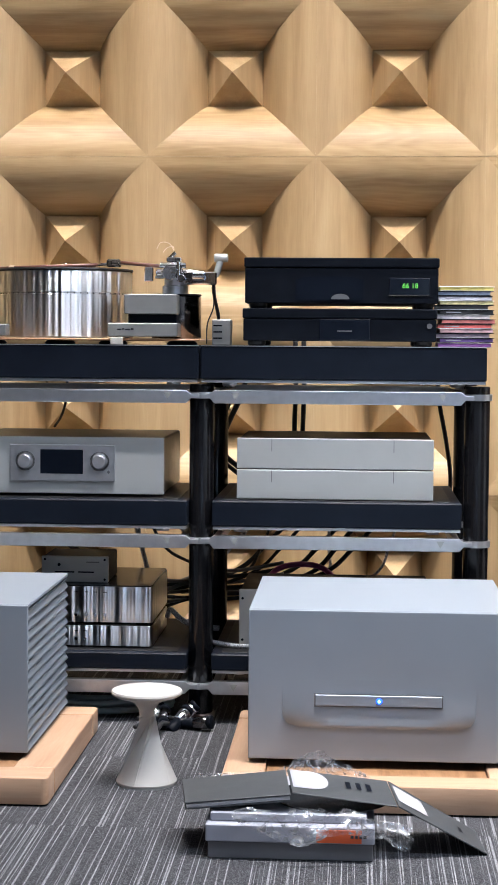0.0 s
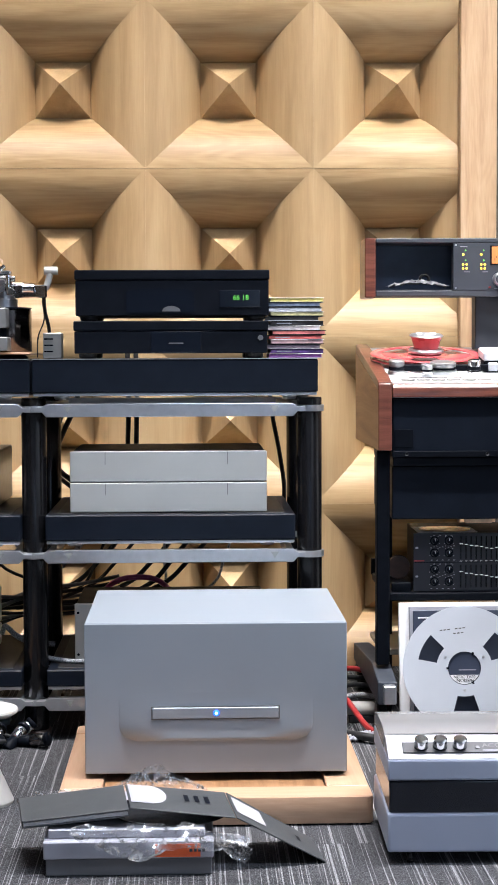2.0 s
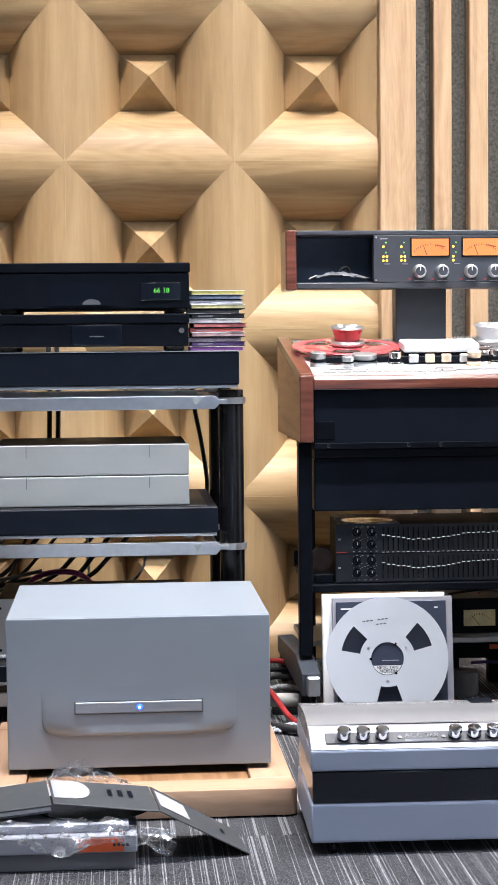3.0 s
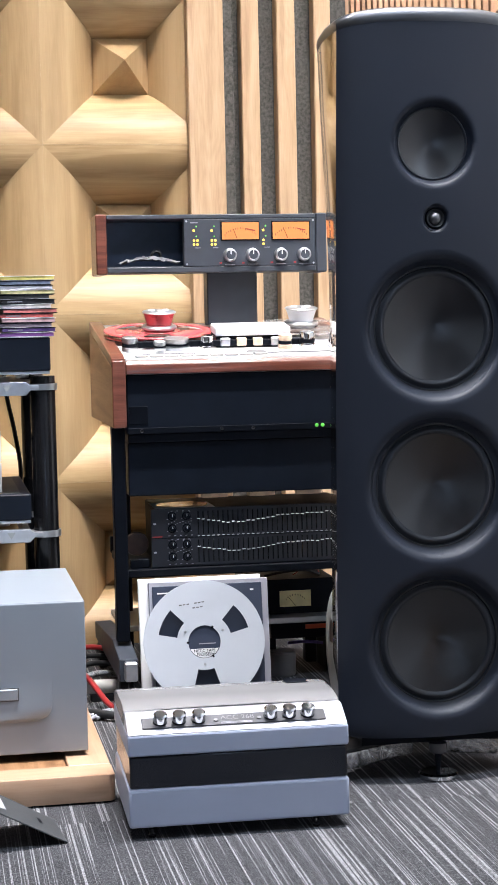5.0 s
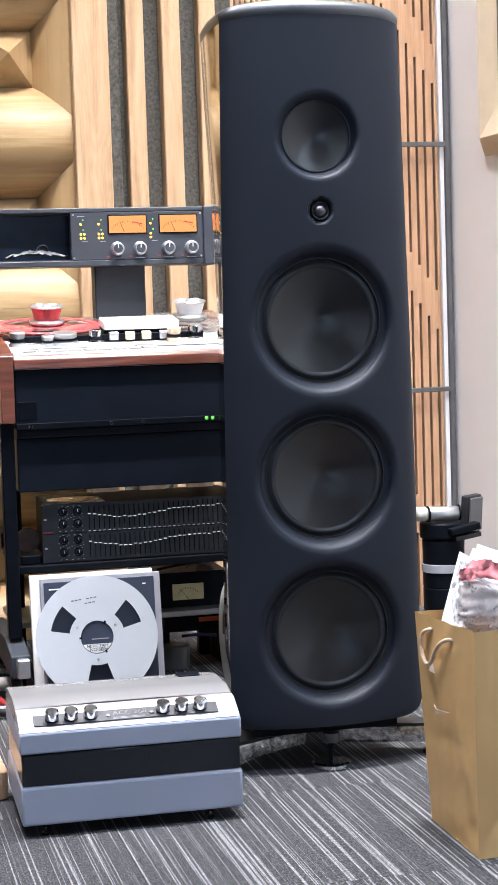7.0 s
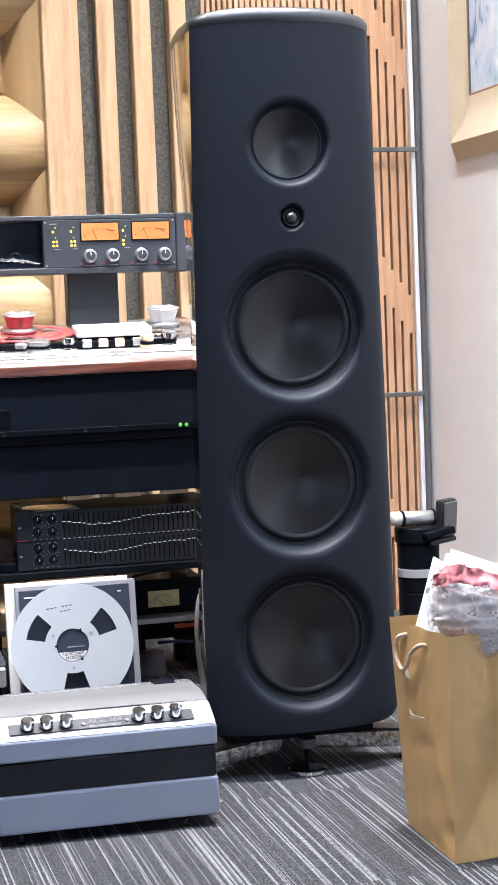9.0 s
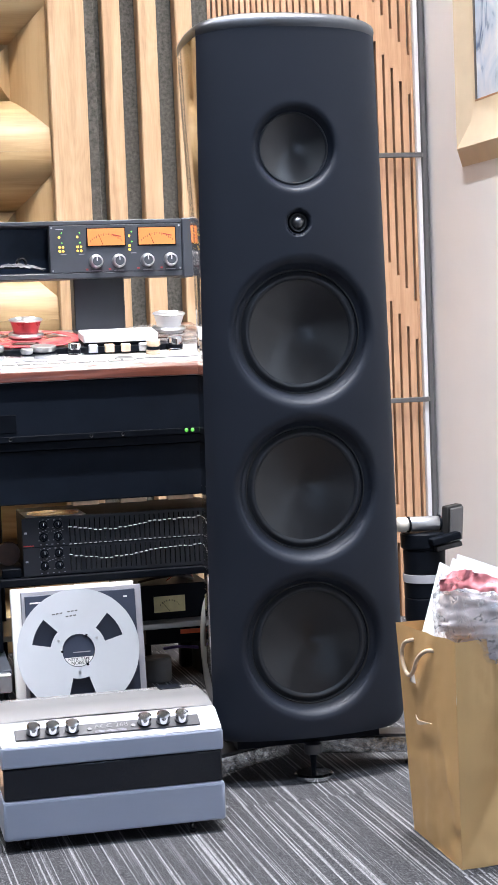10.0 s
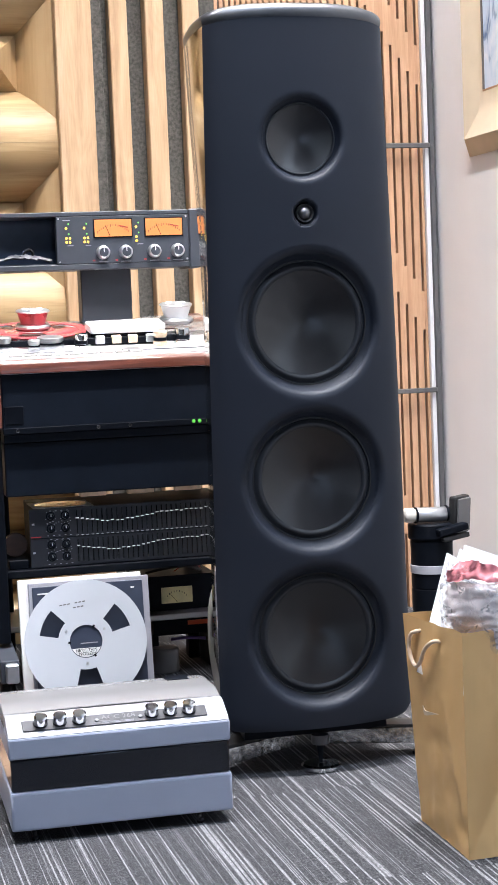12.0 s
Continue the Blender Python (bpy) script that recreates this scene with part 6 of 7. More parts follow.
part("disc", lathe([(0.0075, 0), (0.060, 0), (0.060, 0.0012), (0.0075, 0.0012), (0.0075, 0)], (0.565, 3.885, 0.4432), steps=48), M_GOLD, cdd)
part("sleeve", box(0.495, 0.632, 3.82, 3.945, 0.4424, 0.4431, 0), M_PAPER, cdd)
tb = thing("tape_splicer", "small brown and black tape box beside the equalizer", "box", (0.455, 3.86, 0.309))
part("tray", box(0.434, 0.478, 3.81, 3.93, 0.3094, 0.33, 0.002), M_BLACK, tb)
part("roll", lathe([(0, -0.01), (0.026, -0.01), (0.028, 0), (0.026, 0.01), (0, 0.01)], (0.456, 3.87, 0.3585), "y", 28), M_BROWNFOOT, tb)

# ---- reel with its boxes leaning in front of the machine ----
def leaning(x, z, y, w, h, thick, mat_, name, label, lean=-6):
    t = thing(name, label, "tape box", (x, y, z), 0, group="tape boxes")
    bm = box(-w / 2, w / 2, 0, thick, 0, h, 0.0012)
    bm.transform(pose(0, 0, 0, lean, 0, 0))
    part("cover", bm, mat_, t)
    return t


leaning(0.583, 0.004, 3.722, 0.278, 0.290, 0.016, M_PAPER, "tape_box", "white cardboard tape box leaning upright", -7)
leaning(0.600, 0.004, 3.704, 0.270, 0.284, 0.015, M_LIGHTBOOK, "tape_box", "pale grey tape box leaning behind the reel", -7)
slv = leaning(0.596, 0.008, 3.698, 0.248, 0.272, 0.003, M_NAVYSLEEVE, "printed_sleeve", "navy printed sleeve behind the silver reel", -7)
for x0, x1 in ((-0.113, -0.088), (0.097, 0.105)):
    bm = box(x0, x1, -0.0012, -0.0002, 0.2545, 0.2575, 0)
    bm.transform(pose(0, 0, 0, -7, 0, 0))
    part("title_bar", bm, M_PAPER, slv)
rl = thing("metal_reel", "large silver tape reel leaning against its box", "tape reel", (0.582, 3.68, 0.019), 0)
RR = 0.1365
RT = pose(0, 0, 0, 83, 0, 0) @ pose(0, RR, 0)
bm = bmesh.new()
ns = 96
for k in range(ns):
    a0, a1 = 2 * math.pi * k / ns, 2 * math.pi * (k + 1) / ns
    deg = (math.degrees(a0) - 30 + 17) % 120
    win = deg < 34
    for ra, rb in ((0.0365, 0.062), (0.062, 0.104), (0.104, RR)):
        if win and ra == 0.062:
            continue
        q = [bm.verts.new((r_ * math.cos(a), r_ * math.sin(a), zz)) for zz in (0.0, 0.0018) for r_, a in ((ra, a0), (rb, a0), (rb, a1), (ra, a1))]
        bm.faces.new(q[4:8]), bm.faces.new(q[3::-1]), bm.faces.new((q[1], q[2], q[6], q[5])), bm.faces.new((q[3], q[0], q[4], q[7]))
        if win:
            bm.faces.new((q[0], q[1], q[5], q[4])), bm.faces.new((q[2], q[3], q[7], q[6]))
bmesh.ops.remove_doubles(bm, verts=bm.verts, dist=1e-5)
bm.transform(RT)
flange = part("front_flange", bm, plain("satin silver flange", (0.55, 0.58, 0.63), 0.34, 0.0, 0.04, 8), rl)
bm = lathe([(0.0366, -0.006), (0.061, -0.006), (0.061, -0.0025), (0.0366, -0.0025), (0.0366, -0.006)], steps=72)
bm.transform(RT)
part("tape_pack", bm, M_BROWNFOOT, rl)
bm = lathe([(0, -0.004), (0.0362, -0.004), (0.0362, -0.001), (0, -0.001)], steps=48)
bm.transform(RT)
hub = part("hub_label", bm, M_NAVYSLEEVE, rl)
seg_ = [(0.035 * math.cos(a), 0.035 * math.sin(a)) for a in (radians(205 + 130 * k / 14) for k in range(15))]
bm = extrude_outline(seg_, "z", -0.0009, -0.0003)
bm.transform(RT)
part("label_foot", bm, M_PAPER, hub)
lettering("label_line", "NETIC TAPE", 0.0090, RT @ Matrix.Translation((0, -0.0195, 0)), M_BLACK, hub)
lettering("label_line", "NOISE/H", 0.0105, RT @ Matrix.Translation((0.002, -0.0275, 0)), M_BLACK, hub)
bm = box(-0.012, 0.026, -0.005, -0.0028, -0.0009, -0.0003, 0)
bm.transform(RT)
part("label_bar", bm, M_LIGHTBOOK, hub)
for a in (90, 210, 330):
    bm = box(-0.0022, 0.0022, 0.034, 0.040, -0.001, 0.0024, 0)
    bm.transform(RT @ pose(0, 0, 0, 0, 0, a))
    part("key_notch", bm, M_BLACK, flange)
for a in (30, 150, 270):
    bm = lathe([(0, 0.003), (0.003, 0.0028), (0.0034, 0.0018)], steps=12)
    bm.transform(RT @ pose(0, 0, 0, 0, 0, a) @ Matrix.Translation((0.049, 0, 0)))
    part("rivet", bm, M_ALU, flange)
for row, (x0, n_) in enumerate(((-0.045, 7), (-0.016, 4))):
    for k in range(n_):
        if k == 3:
            continue
        bm = box(x0 + 0.0085 * k, x0 + 0.0085 * k + 0.006, 0.087 - 0.010 * row, 0.0895 - 0.010 * row, 0.0019, 0.0022, 0)
        bm.transform(RT @ pose(0, 0, 0, 0, 0, 6))
        part("handwriting_bar", bm, M_GREYTRIM, flange)

# reel seen nearly edge-on beside the loudspeaker
er = thing("metal_reel", "silver tape reel standing edge-on beside loudspeaker", "tape reel", (0.868, 3.60, 0), 0)
bm = bmesh.new()
for k in range(72):
    a0, a1 = 2 * math.pi * k / 72, 2 * math.pi * (k + 1) / 72
    for ra, rb in ((0.036, 0.06), (0.06, 0.104), (0.104, RR)):
        if (k % 24) < 7 and ra == 0.06:
            continue
        q = [bm.verts.new((zz, r_ * math.cos(a), RR + 0.003 + r_ * math.sin(a))) for zz in (0.0, 0.002) for r_, a in ((ra, a0), (rb, a0), (rb, a1), (ra, a1))]
        bm.faces.new(q[4:8]), bm.faces.new(q[3::-1]), bm.faces.new((q[1], q[2], q[6], q[5]))
part("flange", bm, M_SILVER, er)
part("tape_pack", lathe([(0.0366, 0.003), (0.12, 0.003), (0.12, 0.009), (0.0366, 0.009), (0.0366, 0.003)], (0, 0, RR + 0.003), "x", 60), M_BROWNFOOT, er)

# ---- meter amplifier and odds on the lower tray ----
ma = thing("meter_amplifier", "black amplifier with a warm lit needle meter", "amplifier", (0.86, 4.05, 0.154))
part("case", box(0.765, 0.955, 4.008, 4.17, 0.1545, 0.238, 0.002), M_BLACK, ma)
f = part("front_panel", box(0.763, 0.957, 4.0, 4.0075, 0.1545, 0.239, 0.001), M_BLACK, ma)
mf = part("meter_face", box(0.816, 0.893, 3.9985, 3.9998, 0.172, 0.211, 0), M_VUFACE, f)
for k in range(9):
    a = radians(145 - 110 * k / 8)
    c = (0.8545 + 0.028 * math.cos(a), 0.175 + 0.026 * math.sin(a))
    part("scale_mark", box(c[0] - 0.0007, c[0] + 0.0007, 3.9978, 3.9984, c[1] - 0.002, c[1] + 0.002, 0), M_BLACK, mf)
part("needle", extrude_outline([(0.854, 0.174), (0.8555, 0.174), (0.836, 0.198), (0.835, 0.198)], "y", 3.9977, 3.9983), M_BLACK, mf)
cable("signal_cable", "black lead looped on the meter amplifier", [(0.79, 4.05, 0.2425), (0.83, 4.02, 0.254), (0.88, 4.0, 0.260), (0.915, 4.01, 0.248), (0.925, 4.06, 0.2425)], 0.0035, M_RUBBER)
cable("signal_cable", "thin red lead beside the black lead", [(0.86, 4.05, 0.2415), (0.885, 4.02, 0.264), (0.91, 4.02, 0.262), (0.93, 4.06, 0.2415)], 0.0016, M_REDCABLE)
lb = thing("power_strip", "black unit with orange strip under lower tray", "audio box", (0.86, 4.05, 0.0))
part("case", box(0.80, 0.955, 4.03, 4.16, 0.088, 0.1395, 0.002), M_BLACK, lb)
part("orange_strip", box(0.885, 0.95, 4.0285, 4.0297, 0.110, 0.121, 0), M_ORANGE, lb)
part("leg", box(0.80, 0.815, 4.05, 4.15, 0.0, 0.0875, 0.001), M_BLACK, lb)
part("leg", box(0.94, 0.955, 4.05, 4.15, 0.0, 0.0875, 0.001), M_BLACK, lb)
wt = thing("grey_puck", "round grey puck weight on the carpet", "weight", (0.825, 4.0, 0))
part("body", lathe([(0, 0), (0.032, 0), (0.034, 0.003), (0.034, 0.055), (0.03, 0.06), (0, 0.06)], (0.825, 4.03, 0), steps=28), M_GREYTRIM, wt)
cable("signal_cable", "violet lead lying on the carpet", [(0.86, 4.12, 0.06), (0.90, 4.1, 0.065), (0.95, 4.08, 0.062), (1.0, 4.1, 0.05)], 0.004, plain("violet sheath", (0.18, 0.12, 0.45), 0.4))

# ---- cables and plugs between amplifier and tape machine ----
for k, (y, z, mt, nm) in enumerate(((4.12, 0.055, M_RUBBER, "black"), (4.08, 0.078, M_REDCABLE, "red"), (4.02, 0.045, M_RUBBER, "black"), (3.98, 0.022, M_BRAID, "grey braided"))):
    cable("floor_cable", nm + " cable lying between amplifier and tape machine", [(0.20, y, z * 0.5 + 0.008), (0.30, y - 0.02, z), (0.37, y, z + 0.006 * k), (0.46, y + 0.03, z * 0.6 + 0.006)], 0.0065, mt)
cable("floor_cable", "red cable curving across the carpet", [(0.30, 3.95, 0.075), (0.335, 3.85, 0.055), (0.37, 3.74, 0.018), (0.41, 3.66, 0.008), (0.44, 3.58, 0.0075)], 0.0068, M_REDCABLE)
cable("floor_cable", "thick black cable lying on the carpet", [(0.29, 3.72, 0.012), (0.35, 3.66, 0.014), (0.41, 3.62, 0.011), (0.47, 3.6, 0.010)], 0.009, M_RUBBER)
pl = thing("cable_plug", "ivory and black cable plug on the carpet", "plug", (0.37, 3.86, 0), 0, group="cable plugs")
part("shell", rod(0.016, (-0.045, 0.0, 0.034), (0.03, 0.0, 0.032), 24), M_IVORY, pl)
part("nose", rod(0.0165, (0.0303, 0.0, 0.032), (0.06, 0.0, 0.031), 24), M_RUBBER, pl)
part("cradle", box(-0.03, 0.05, -0.012, 0.012, 0.0, 0.0175, 0.003), M_RUBBER, pl)
for k in range(7):
    x = 0.31 + 0.018 * k
    cable("floor_cable", "thin striped lead on the carpet", [(x - 0.03, 3.62 + 0.012 * k, 0.006), (x, 3.66 + 0.01 * k, 0.012), (x + 0.03, 3.70 + 0.02 * k, 0.007)], 0.0042, M_BRAID if k % 2 else M_LIGHTBOOK)

# ---- two-tone valve-style amplifier in front ----
ac = thing("desktop_amplifier", "white, black and grey-blue amplifier with chrome knobs", "amplifier", (0.305, 2.772, 0), -1.4)
M_HOOD = plain("pale grey-white enamel", (0.42, 0.415, 0.44), 0.3, 0.0, 0.03, 8, 0.04)
M_HOODTOP = plain("warm grey enamel", (0.20, 0.195, 0.195), 0.25, 0.0, 0.05, 8, 0.04, spec=0.7)
W, DP = 0.376, 0.275


def slab(x0, x1, y0, y1, z0, z1, b_):
    return box(x0, x1, y0, y1, z0, z1, b_, 2)


part("lower_case", slab(0, W, 0, DP, 0.0205, 0.0865, 0.005), M_LILAC, ac)
part("band", slab(0.003, W - 0.003, 0.003, DP - 0.003, 0.087, 0.141, 0.003), plain("black gloss band", (0.008, 0.010, 0.016), 0.2), ac, "gloss black middle band")
part("upper_case", slab(0, W, 0, DP, 0.1415, 0.1775, 0.004), M_LILAC, ac)
top = part("sloping_hood", extrude_outline([(0.001, 0.178), (0.075, 0.178), (0.075, 0.2025), (0.060, 0.2035), (0.050, 0.2020)], "x", 0.001, W - 0.001, 0.002), M_HOOD, ac, "white sloping front of the hood")
bm = bmesh.new()                                        # top: two shallow swells that run across
prev = None
for k in range(25):
    v = k / 24
    y = 0.0752 + (DP - 0.0752) * v
    z = 0.2025 + 0.0085 * math.sin(math.pi * min(1, v * 1.15)) ** 0.8 + 0.0022 * math.sin(3.0 * math.pi * v) * (1 - v) - (0.010 * ((v - 0.9) / 0.1) ** 2 if v > 0.9 else 0)
    row = [bm.verts.new((0.001 + (W - 0.002) * q / 12, y, z + 0.0020 * math.sin(math.pi * q / 12) * (1 - v))) for q in range(13)]
    low_row = [bm.verts.new((x, y, 0.178)) for x in (0.001, W - 0.001)]
    if prev:
        for q in range(12):
            bm.faces.new((prev[0][q], prev[0][q + 1], row[q + 1], row[q]))
        bm.faces.new((prev[1][0], prev[0][0], row[0], low_row[0])), bm.faces.new((prev[0][12], prev[1][1], low_row[1], row[12]))
    prev = (row, low_row)
bm.faces.new((prev[1][0], *prev[0], prev[1][1]))
bmesh.ops.recalc_face_normals(bm, faces=bm.faces)
part("hood_top", bm, M_HOODTOP, ac, "grey swelling top of the hood", smooth=True)
SA = math.degrees(math.atan2(0.024, 0.049))
PM = pose(0, 0.0255, 0.190, SA, 0, 0)
bm = box(0.027, 0.340, -0.0135, 0.0135, 0.0006, 0.0025, 0.0005)
bm.transform(PM)
pl_ = part("control_plate", bm, plain("dark etched plate", (0.05, 0.05, 0.055), 0.4, 0.4), ac)
for x in (0.058, 0.090, 0.123, 0.246, 0.278, 0.310):
    bm = lathe([(0, 0.017), (0.0075, 0.017), (0.0088, 0.015), (0.0088, 0.011), (0.0105, 0.0095), (0.0105, 0.0026), (0.012, 0.0026)], (x, 0.002, 0), steps=24)
    bm.transform(PM)
    kn = part("knob", bm, M_BLACK, pl_, "black control knob with a bright cap")
    bm = lathe([(0, 0.0200), (0.0085, 0.0200), (0.0112, 0.0180), (0.0116, 0.0050), (0.0107, 0.0045)], (x, 0.002, 0), steps=24)
    bm.transform(PM)
    part("knob_cap", bm, M_CHROME, kn)
for x in (0.152, 0.226):
    bm = lathe([(0, 0.005), (0.0035, 0.0045), (0.004, 0.0026)], (x, -0.002, 0), steps=16)
    bm.transform(PM)
    part("switch", bm, M_GREYTRIM, pl_)
lettering("plate_letters", "ACC 268", 0.0150, PM @ Matrix.Translation((0.189, 0.003, 0.0028)), M_GREYTRIM, pl_)
bm = bmesh.new()
for z in (-0.0075, -0.0102):
    box(0.160, 0.214, z - 0.0004, z + 0.0004, 0.0026, 0.0029, 0, bm=bm)
bm.transform(PM)
part("fine_print", bm, M_LIGHTBOOK, pl_)
part("top_vent", box(0.305, 0.345, 0.20, 0.232, 0.2060, 0.2112, 0.0005), M_BLACK, ac)
for cx in (0.04, W - 0.055):
    for cy in (0.02, DP - 0.05):
        part("foot", lathe([(0, 0), (0.006, 0), (0.007, 0.004), (0.004, 0.007), (0.005, 0.014), (0.010, 0.0203), (0, 0.0203)], (cx, cy, 0), steps=16), M_DARKCHROME, ac)

# ---- paper bag with papers and a plastic bag ----
bg = thing("paper_bag", "creased brown kraft paper bag with cord handles, full", "paper bag", (1.045, 2.54, 0), 0)
BB = ((-0.071, -0.113), (0.075, -0.108), (0.070, 0.118), (-0.066, 0.112))        # foot corners
BT = ((-0.070, -0.108), (0.070, -0.108), (0.066, 0.112), (-0.092, 0.100))        # mouth corners
HB = 0.357


def bag_side(k, n=24, mrows=44, inward=0.0):
    bm = bmesh.new()
    g = []
    a, b = Vector((*BB[k], 0)), Vector((*BB[(k + 1) % 4], 0))
    c, d = Vector((*BT[k], HB)), Vector((*BT[(k + 1) % 4], HB))
    out = (b - a).cross(Vector((0, 0, 1))).normalized()
    for j in range(mrows + 1):
        v = j / mrows
        row = []
        for i in range(n + 1):
            u = i / n
            p = (a * (1 - u) + b * u) * (1 - v) + (c * (1 - u) + d * u) * v
            edge = math.sin(math.pi * u)
            q = Vector((u * 2.2 + 7 * k, v * 3.5, 0.3))
            w_ = noise.noise(q) * 0.003 + abs(noise.noise(q * 2.2)) * 0.004 - 0.002 + abs(noise.noise(q * 4.7 + Vector((3, 1, 0)))) * 0.003
            crease = flap = 0.0
            if k == 0:              # folded foot flap, edge running up from the corner
                fold = 0.62 * min(u, 0.5)
                flap = -0.22 * HB * (v if v < fold else fold * max(0.0, 1 - (v - fold) / 0.4))
            elif k == 3:            # dented foot corner
                crease = -0.016 * math.exp(-((u - 0.90) / 0.07) ** 2 - ((v - 0.11) / 0.05) ** 2) + 0.010 * math.exp(-((u - 0.86 + 0.5 * (v - 0.3)) / 0.03) ** 2) * max(0, 1 - abs(v - 0.35) * 3)
                edge = max(edge, 0.35)
            gus = -0.016 * max(0, 1 - abs(u - 0.5) * 3.0) * (v ** 1.2) if k % 2 == 0 else 0
            row.append(bm.verts.new(p + out * ((w_ + crease) * edge + flap + gus - inward) + Vector((0, 0, 0.004 * noise.noise(Vector((u * 4, k, 2))) * v))))
        g.append(row)
    for j in range(mrows):
        for i in range(n):
            bm.faces.new((g[j][i], g[j][i + 1], g[j + 1][i + 1], g[j + 1][i]))
    return bm


for k in range(4):
    part("side", bag_side(k), M_KRAFT, bg, smooth=True)
bm = bmesh.new()
bm.faces.new([bm.verts.new((*p, 0.002)) for p in BB])
part("bottom", bm, M_KRAFT, bg)
for xo, xs in ((-0.080, -1), (0.074, 1)):
    part("handle", tube([(xo + 0.010, 0.036, 0.338), (xo - 0.004, 0.042, 0.337), (xo - 0.012, 0.062, 0.328), (xo - 0.013, 0.071, 0.307), (xo - 0.012, 0.063, 0.287), (xo - 0.012, 0.045, 0.279), (xo - 0.012, 0.024, 0.288), (xo - 0.011, 0.002, 0.314), (xo - 0.006, -0.024, 0.330), (xo + 0.006, -0.034, 0.331)], 0.0034), M_ROPE, bg)
sw = [(0.022, 0.175), (0.018, 0.150), (0.014, 0.146), (0.004, 0.150), (-0.040, 0.176), (0.006, 0.163), (0.016, 0.163)]
bm = extrude_outline([(0.008 + 1.15 * y, 0.128 + 0.5 * z) for y, z in sw], "x", -0.0865, -0.0850)
part("printed_mark", bm, plain("pale printed mark", (0.62, 0.50, 0.36), 0.6), bg)
for k, (x, y, yaw, tilt, w_, h_) in enumerate(((-0.036, 0.050, 12, -16, 0.12, 0.215), (-0.012, 0.062, -4, -14, 0.14, 0.232), (0.012, 0.034, 10, -18, 0.15, 0.235), (0.03, 0.058, 3, -15, 0.15, 0.275))):
    t = thing("paper_sheet", "printed white paper leaflet standing in the bag", "leaflet", (1.040 + x, 2.54 + y, 0.24), 0, group="papers in the bag")
    bm = box(-w_ / 2, w_ / 2, -0.001, 0.001, 0, h_ - 0.02 * k, 0)
    bm.transform(pose(0, 0, 0, tilt, 30 - 3 * k, yaw))
    part("sheet", bm, M_PAPER, t)
    if k == 0:                                          # a large grey ring printed on the first sheet
        bm = lathe([(0.026, 0.0013), (0.040, 0.0013)], (0.0, 0.0, h_ * 0.66), "y", 40)
        bm.transform(pose(0, 0, 0, tilt, 30, yaw))
        part("printed_ring", bm, M_LIGHTBOOK, t)
    bm = bmesh.new()
    for q in range(3):
        box(-w_ / 2 + 0.02, w_ / 2 - 0.02 - 0.01 * q, -0.0016, -0.0011, h_ - 0.02 * k - 0.03 - 0.014 * q, h_ - 0.02 * k - 0.025 - 0.014 * q, 0, bm=bm)
    bm.transform(pose(0, 0, 0, tilt, 30 - 3 * k, yaw))
    part("print_bar", bm, M_LIGHTBOOK, t)
pb = thing("plastic_bag", "crumpled clear plastic bag with red print in paper bag", "plastic bag", (1.06, 2.50, 0.30), 0)


def blob(u, v):
    a = 2 * math.pi * u
    r_ = (0.088 + 0.010 * math.sin(3 * a)) * (0.62 + 0.30 * math.sin(math.pi * (0.1 + 0.75 * v)))
    return (-0.006 + r_ * math.cos(a), 0.80 * r_ * math.sin(a) - 0.010, 0.02 + 0.125 * v - 0.012 * math.cos(a) * v)


part("content", film(30, 12, lambda u, v: tuple(0.80 * q for q in blob(u, 0.62 * v)), 0.005, 2.2), plain("grey-lilac wrapped goods", (0.74, 0.71, 0.76), 0.6), pb, smooth=True)
part("lining", film(30, 12, lambda u, v: tuple(0.90 * q for q in blob(u, 0.35 + 0.50 * v)), 0.006, 4.2), plain("pale pink wrapping", (0.84, 0.76, 0.76), 0.6), pb)
part("red_print", film(36, 5, lambda u, v: tuple(q * f for q, f in zip(blob(0.5 + 0.5 * u, 0.78 + 0.10 * math.sin(5.0 * u) + 0.20 * v), (1.03, 1.03, 1.0))), 0.007, 5.5), plain("red printed plastic", (0.74, 0.25, 0.27), 0.4), pb)
part("skin", film(22, 12, blob, 0.009, 5.5), M_SKIN, pb)

# ---- black padded cylinder stand in the corner ----
cs = thing("padded_cylinder", "black padded cylinder case with a pale band", "case", (1.50, 3.95, 0))
part("body", lathe([(0, 0), (0.048, 0), (0.052, 0.004), (0.052, 0.105), (0.0500, 0.109), (0.052, 0.113), (0.052, 0.165), (0.0505, 0.168), (0.052, 0.171), (0.052, 0.262), (0.053, 0.284), (0.050, 0.290), (0, 0.290)], (1.496, 3.95, 0), steps=40), M_BLACK, cs)
part("band", lathe([(0.0525, 0.206), (0.0545, 0.207), (0.0545, 0.226), (0.0525, 0.227)], (1.496, 3.95, 0), steps=40), M_LIGHTBOOK, cs)
part("lid", lathe([(0, 0.2905), (0.056, 0.2905), (0.058, 0.295), (0.058, 0.326), (0.055, 0.330), (0, 0.331)], (1.496, 3.95, 0), steps=40), M_BLACK, cs)
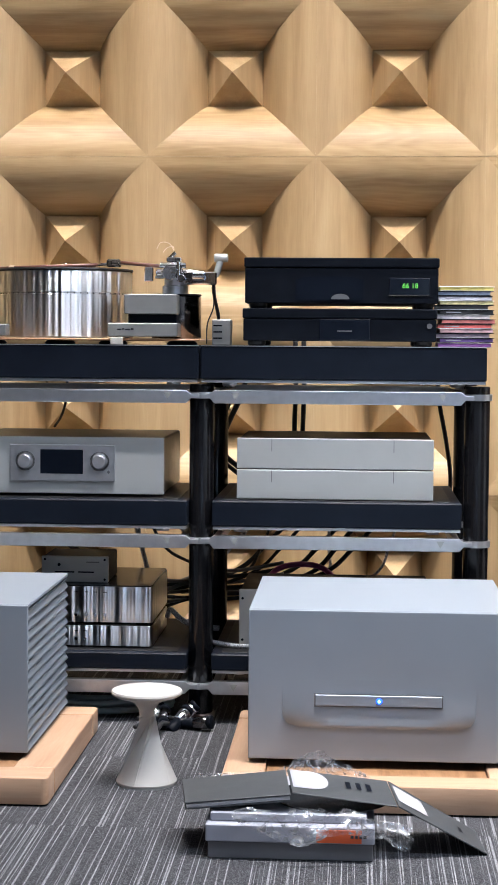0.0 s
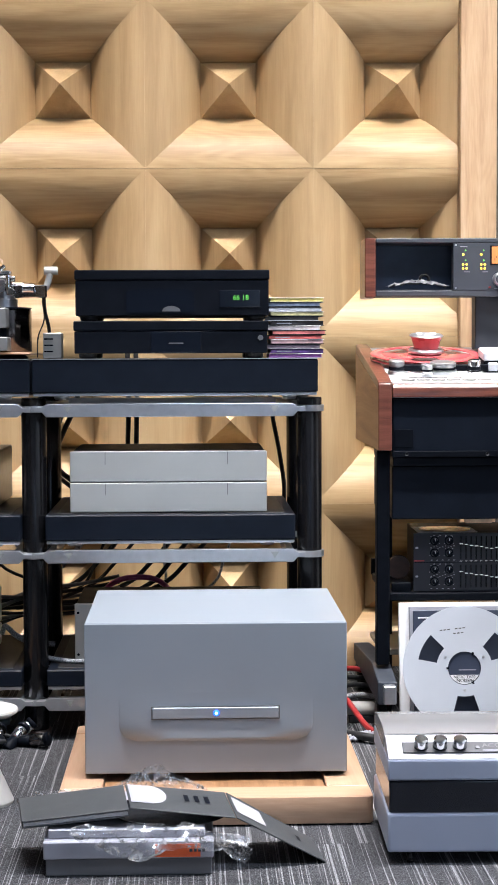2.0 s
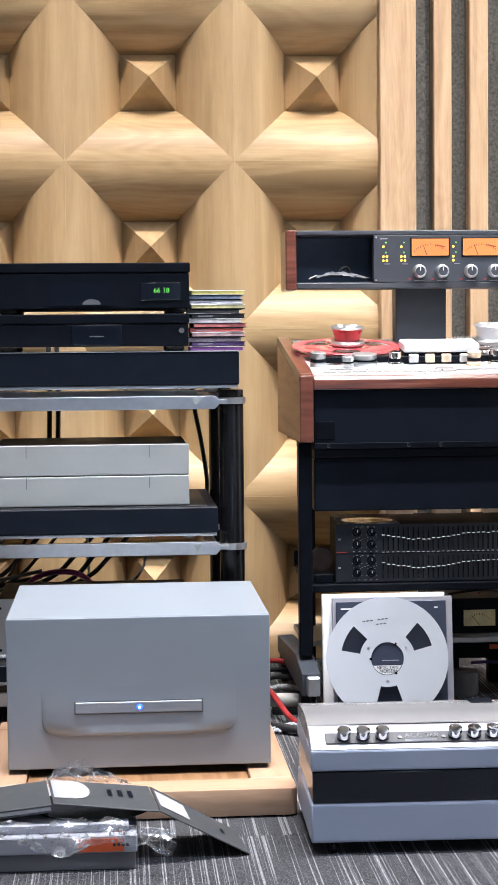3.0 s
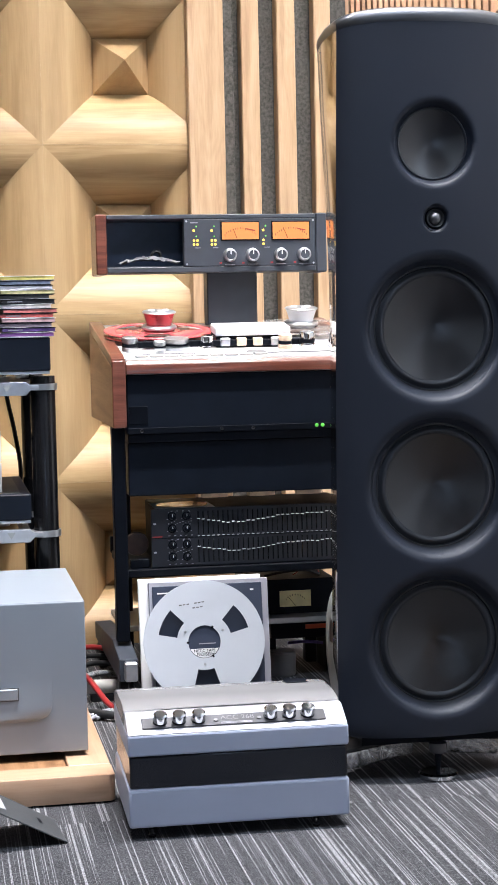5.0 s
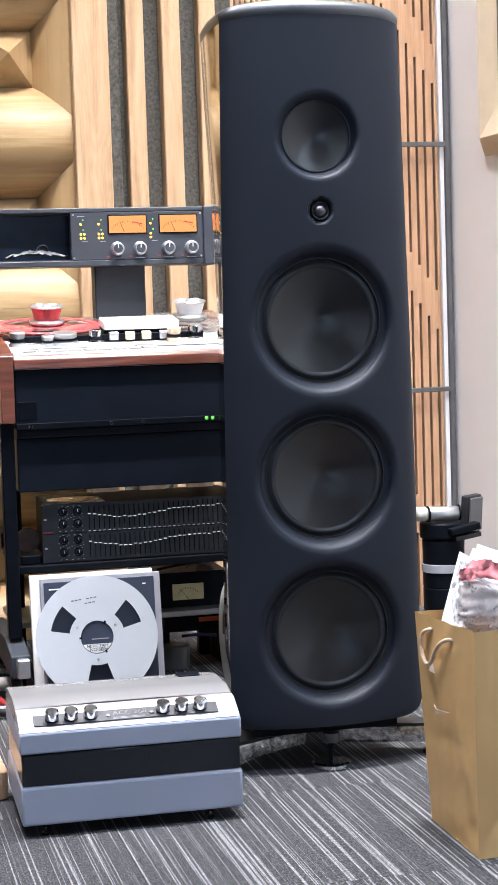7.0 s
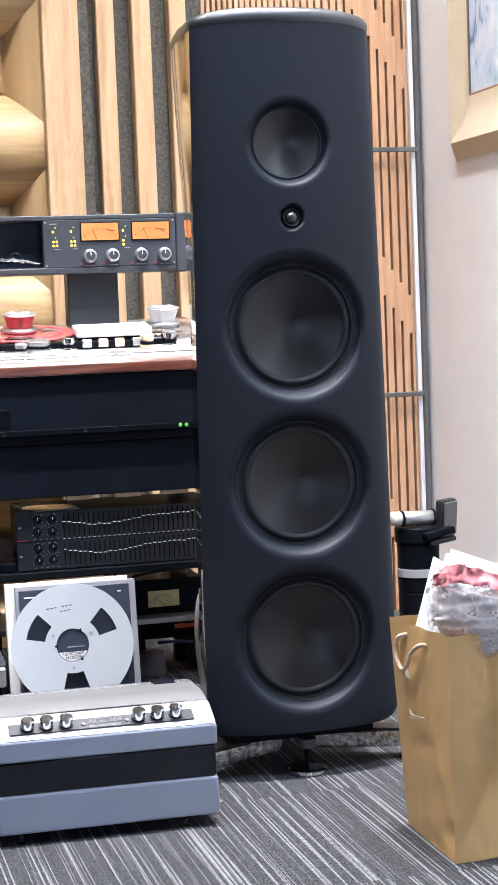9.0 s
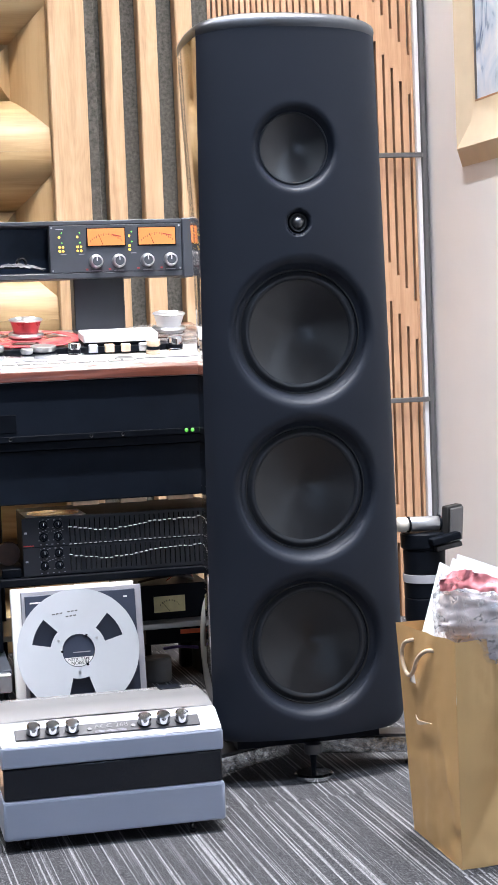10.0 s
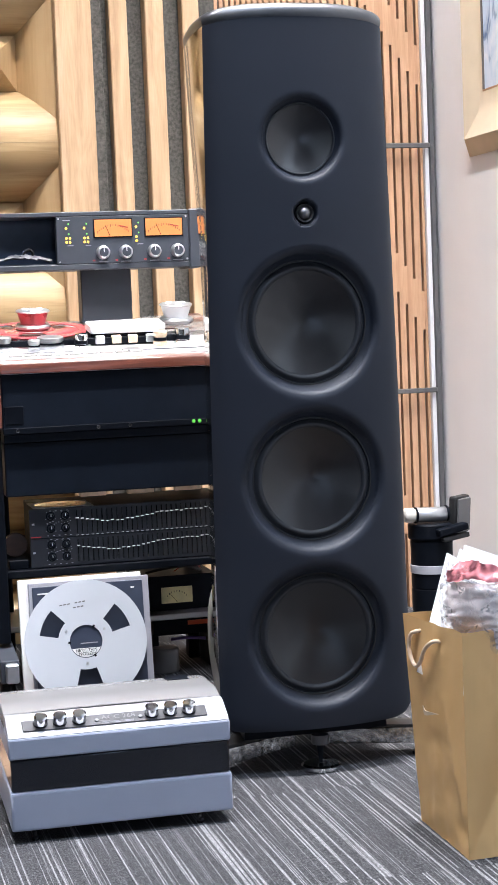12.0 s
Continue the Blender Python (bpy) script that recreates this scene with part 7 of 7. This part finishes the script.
bm = box(-0.035, 0.045, -0.018, 0.010, -0.009, 0.009, 0.004, 2)
bm.transform(pose(1.522, 3.890, 0.316, 0, -10, 6))
part("latch", bm, M_BLACK, cs)
bm = box(-0.03, 0.04, -0.014, 0.010, -0.006, 0.006, 0.003, 2)
bm.transform(pose(1.530, 3.890, 0.297, 0, -8, 4))
part("latch_tongue", bm, M_RUBBER, cs)
ml = thing("silver_lamp", "silver tube lamp with square black head lying on case", "lamp", (1.50, 3.93, 0.3315))
part("tube", rod(0.0185, (1.449, 3.93, 0.3530), (1.530, 3.93, 0.3505), 28, soft=0.003), M_ALU, ml)
part("tail", rod(0.0180, (1.418, 3.93, 0.3535), (1.4485, 3.93, 0.3530), 24, soft=0.005), M_IVORY, ml)
for x in (1.449, 1.5295):
    part("ring", lathe([(0.0187, -0.003), (0.0200, -0.002), (0.0200, 0.002), (0.0187, 0.003)], (x, 3.93, 0.3520), "x", 28), M_BLACK, ml)
part("collar", rod(0.0170, (1.5325, 3.93, 0.3500), (1.548, 3.93, 0.3495), 24), M_RED, ml)
bm = box(-0.011, 0.011, -0.034, 0.034, -0.047, 0.047, 0.005, 2)
bm.transform(pose(1.563, 3.93, 0.3475, 0, 4, -52))
hd = part("head", bm, M_RUBBER, ml)
bm = box(0.0112, 0.0165, -0.030, 0.030, -0.042, 0.042, 0.003)
bm.transform(pose(1.563, 3.93, 0.3475, 0, 4, -52))
part("head_face", bm, M_GREYTRIM, hd)

# ---- carpet tiles ----
TILE = 0.5
tile_mesh = bpy.data.meshes.new("carpet_tile")
bm = box(-TILE / 2 + 0.0002, TILE / 2 - 0.0002, -TILE / 2 + 0.0002, TILE / 2 - 0.0002, -0.008, 0.0, 0.0006)
bm.to_mesh(tile_mesh)
bm.free()
tile_mesh.materials.append(M_CARPET)
for i in range(10):
    for j in range(15):
        ob = new("carpet_tile", tile_mesh)
        ob.location = (WEST + 0.11 + TILE * (i + 0.5) - 0.25, SOUTH + TILE * (j + 0.5), 0)
        ob.parent = floor
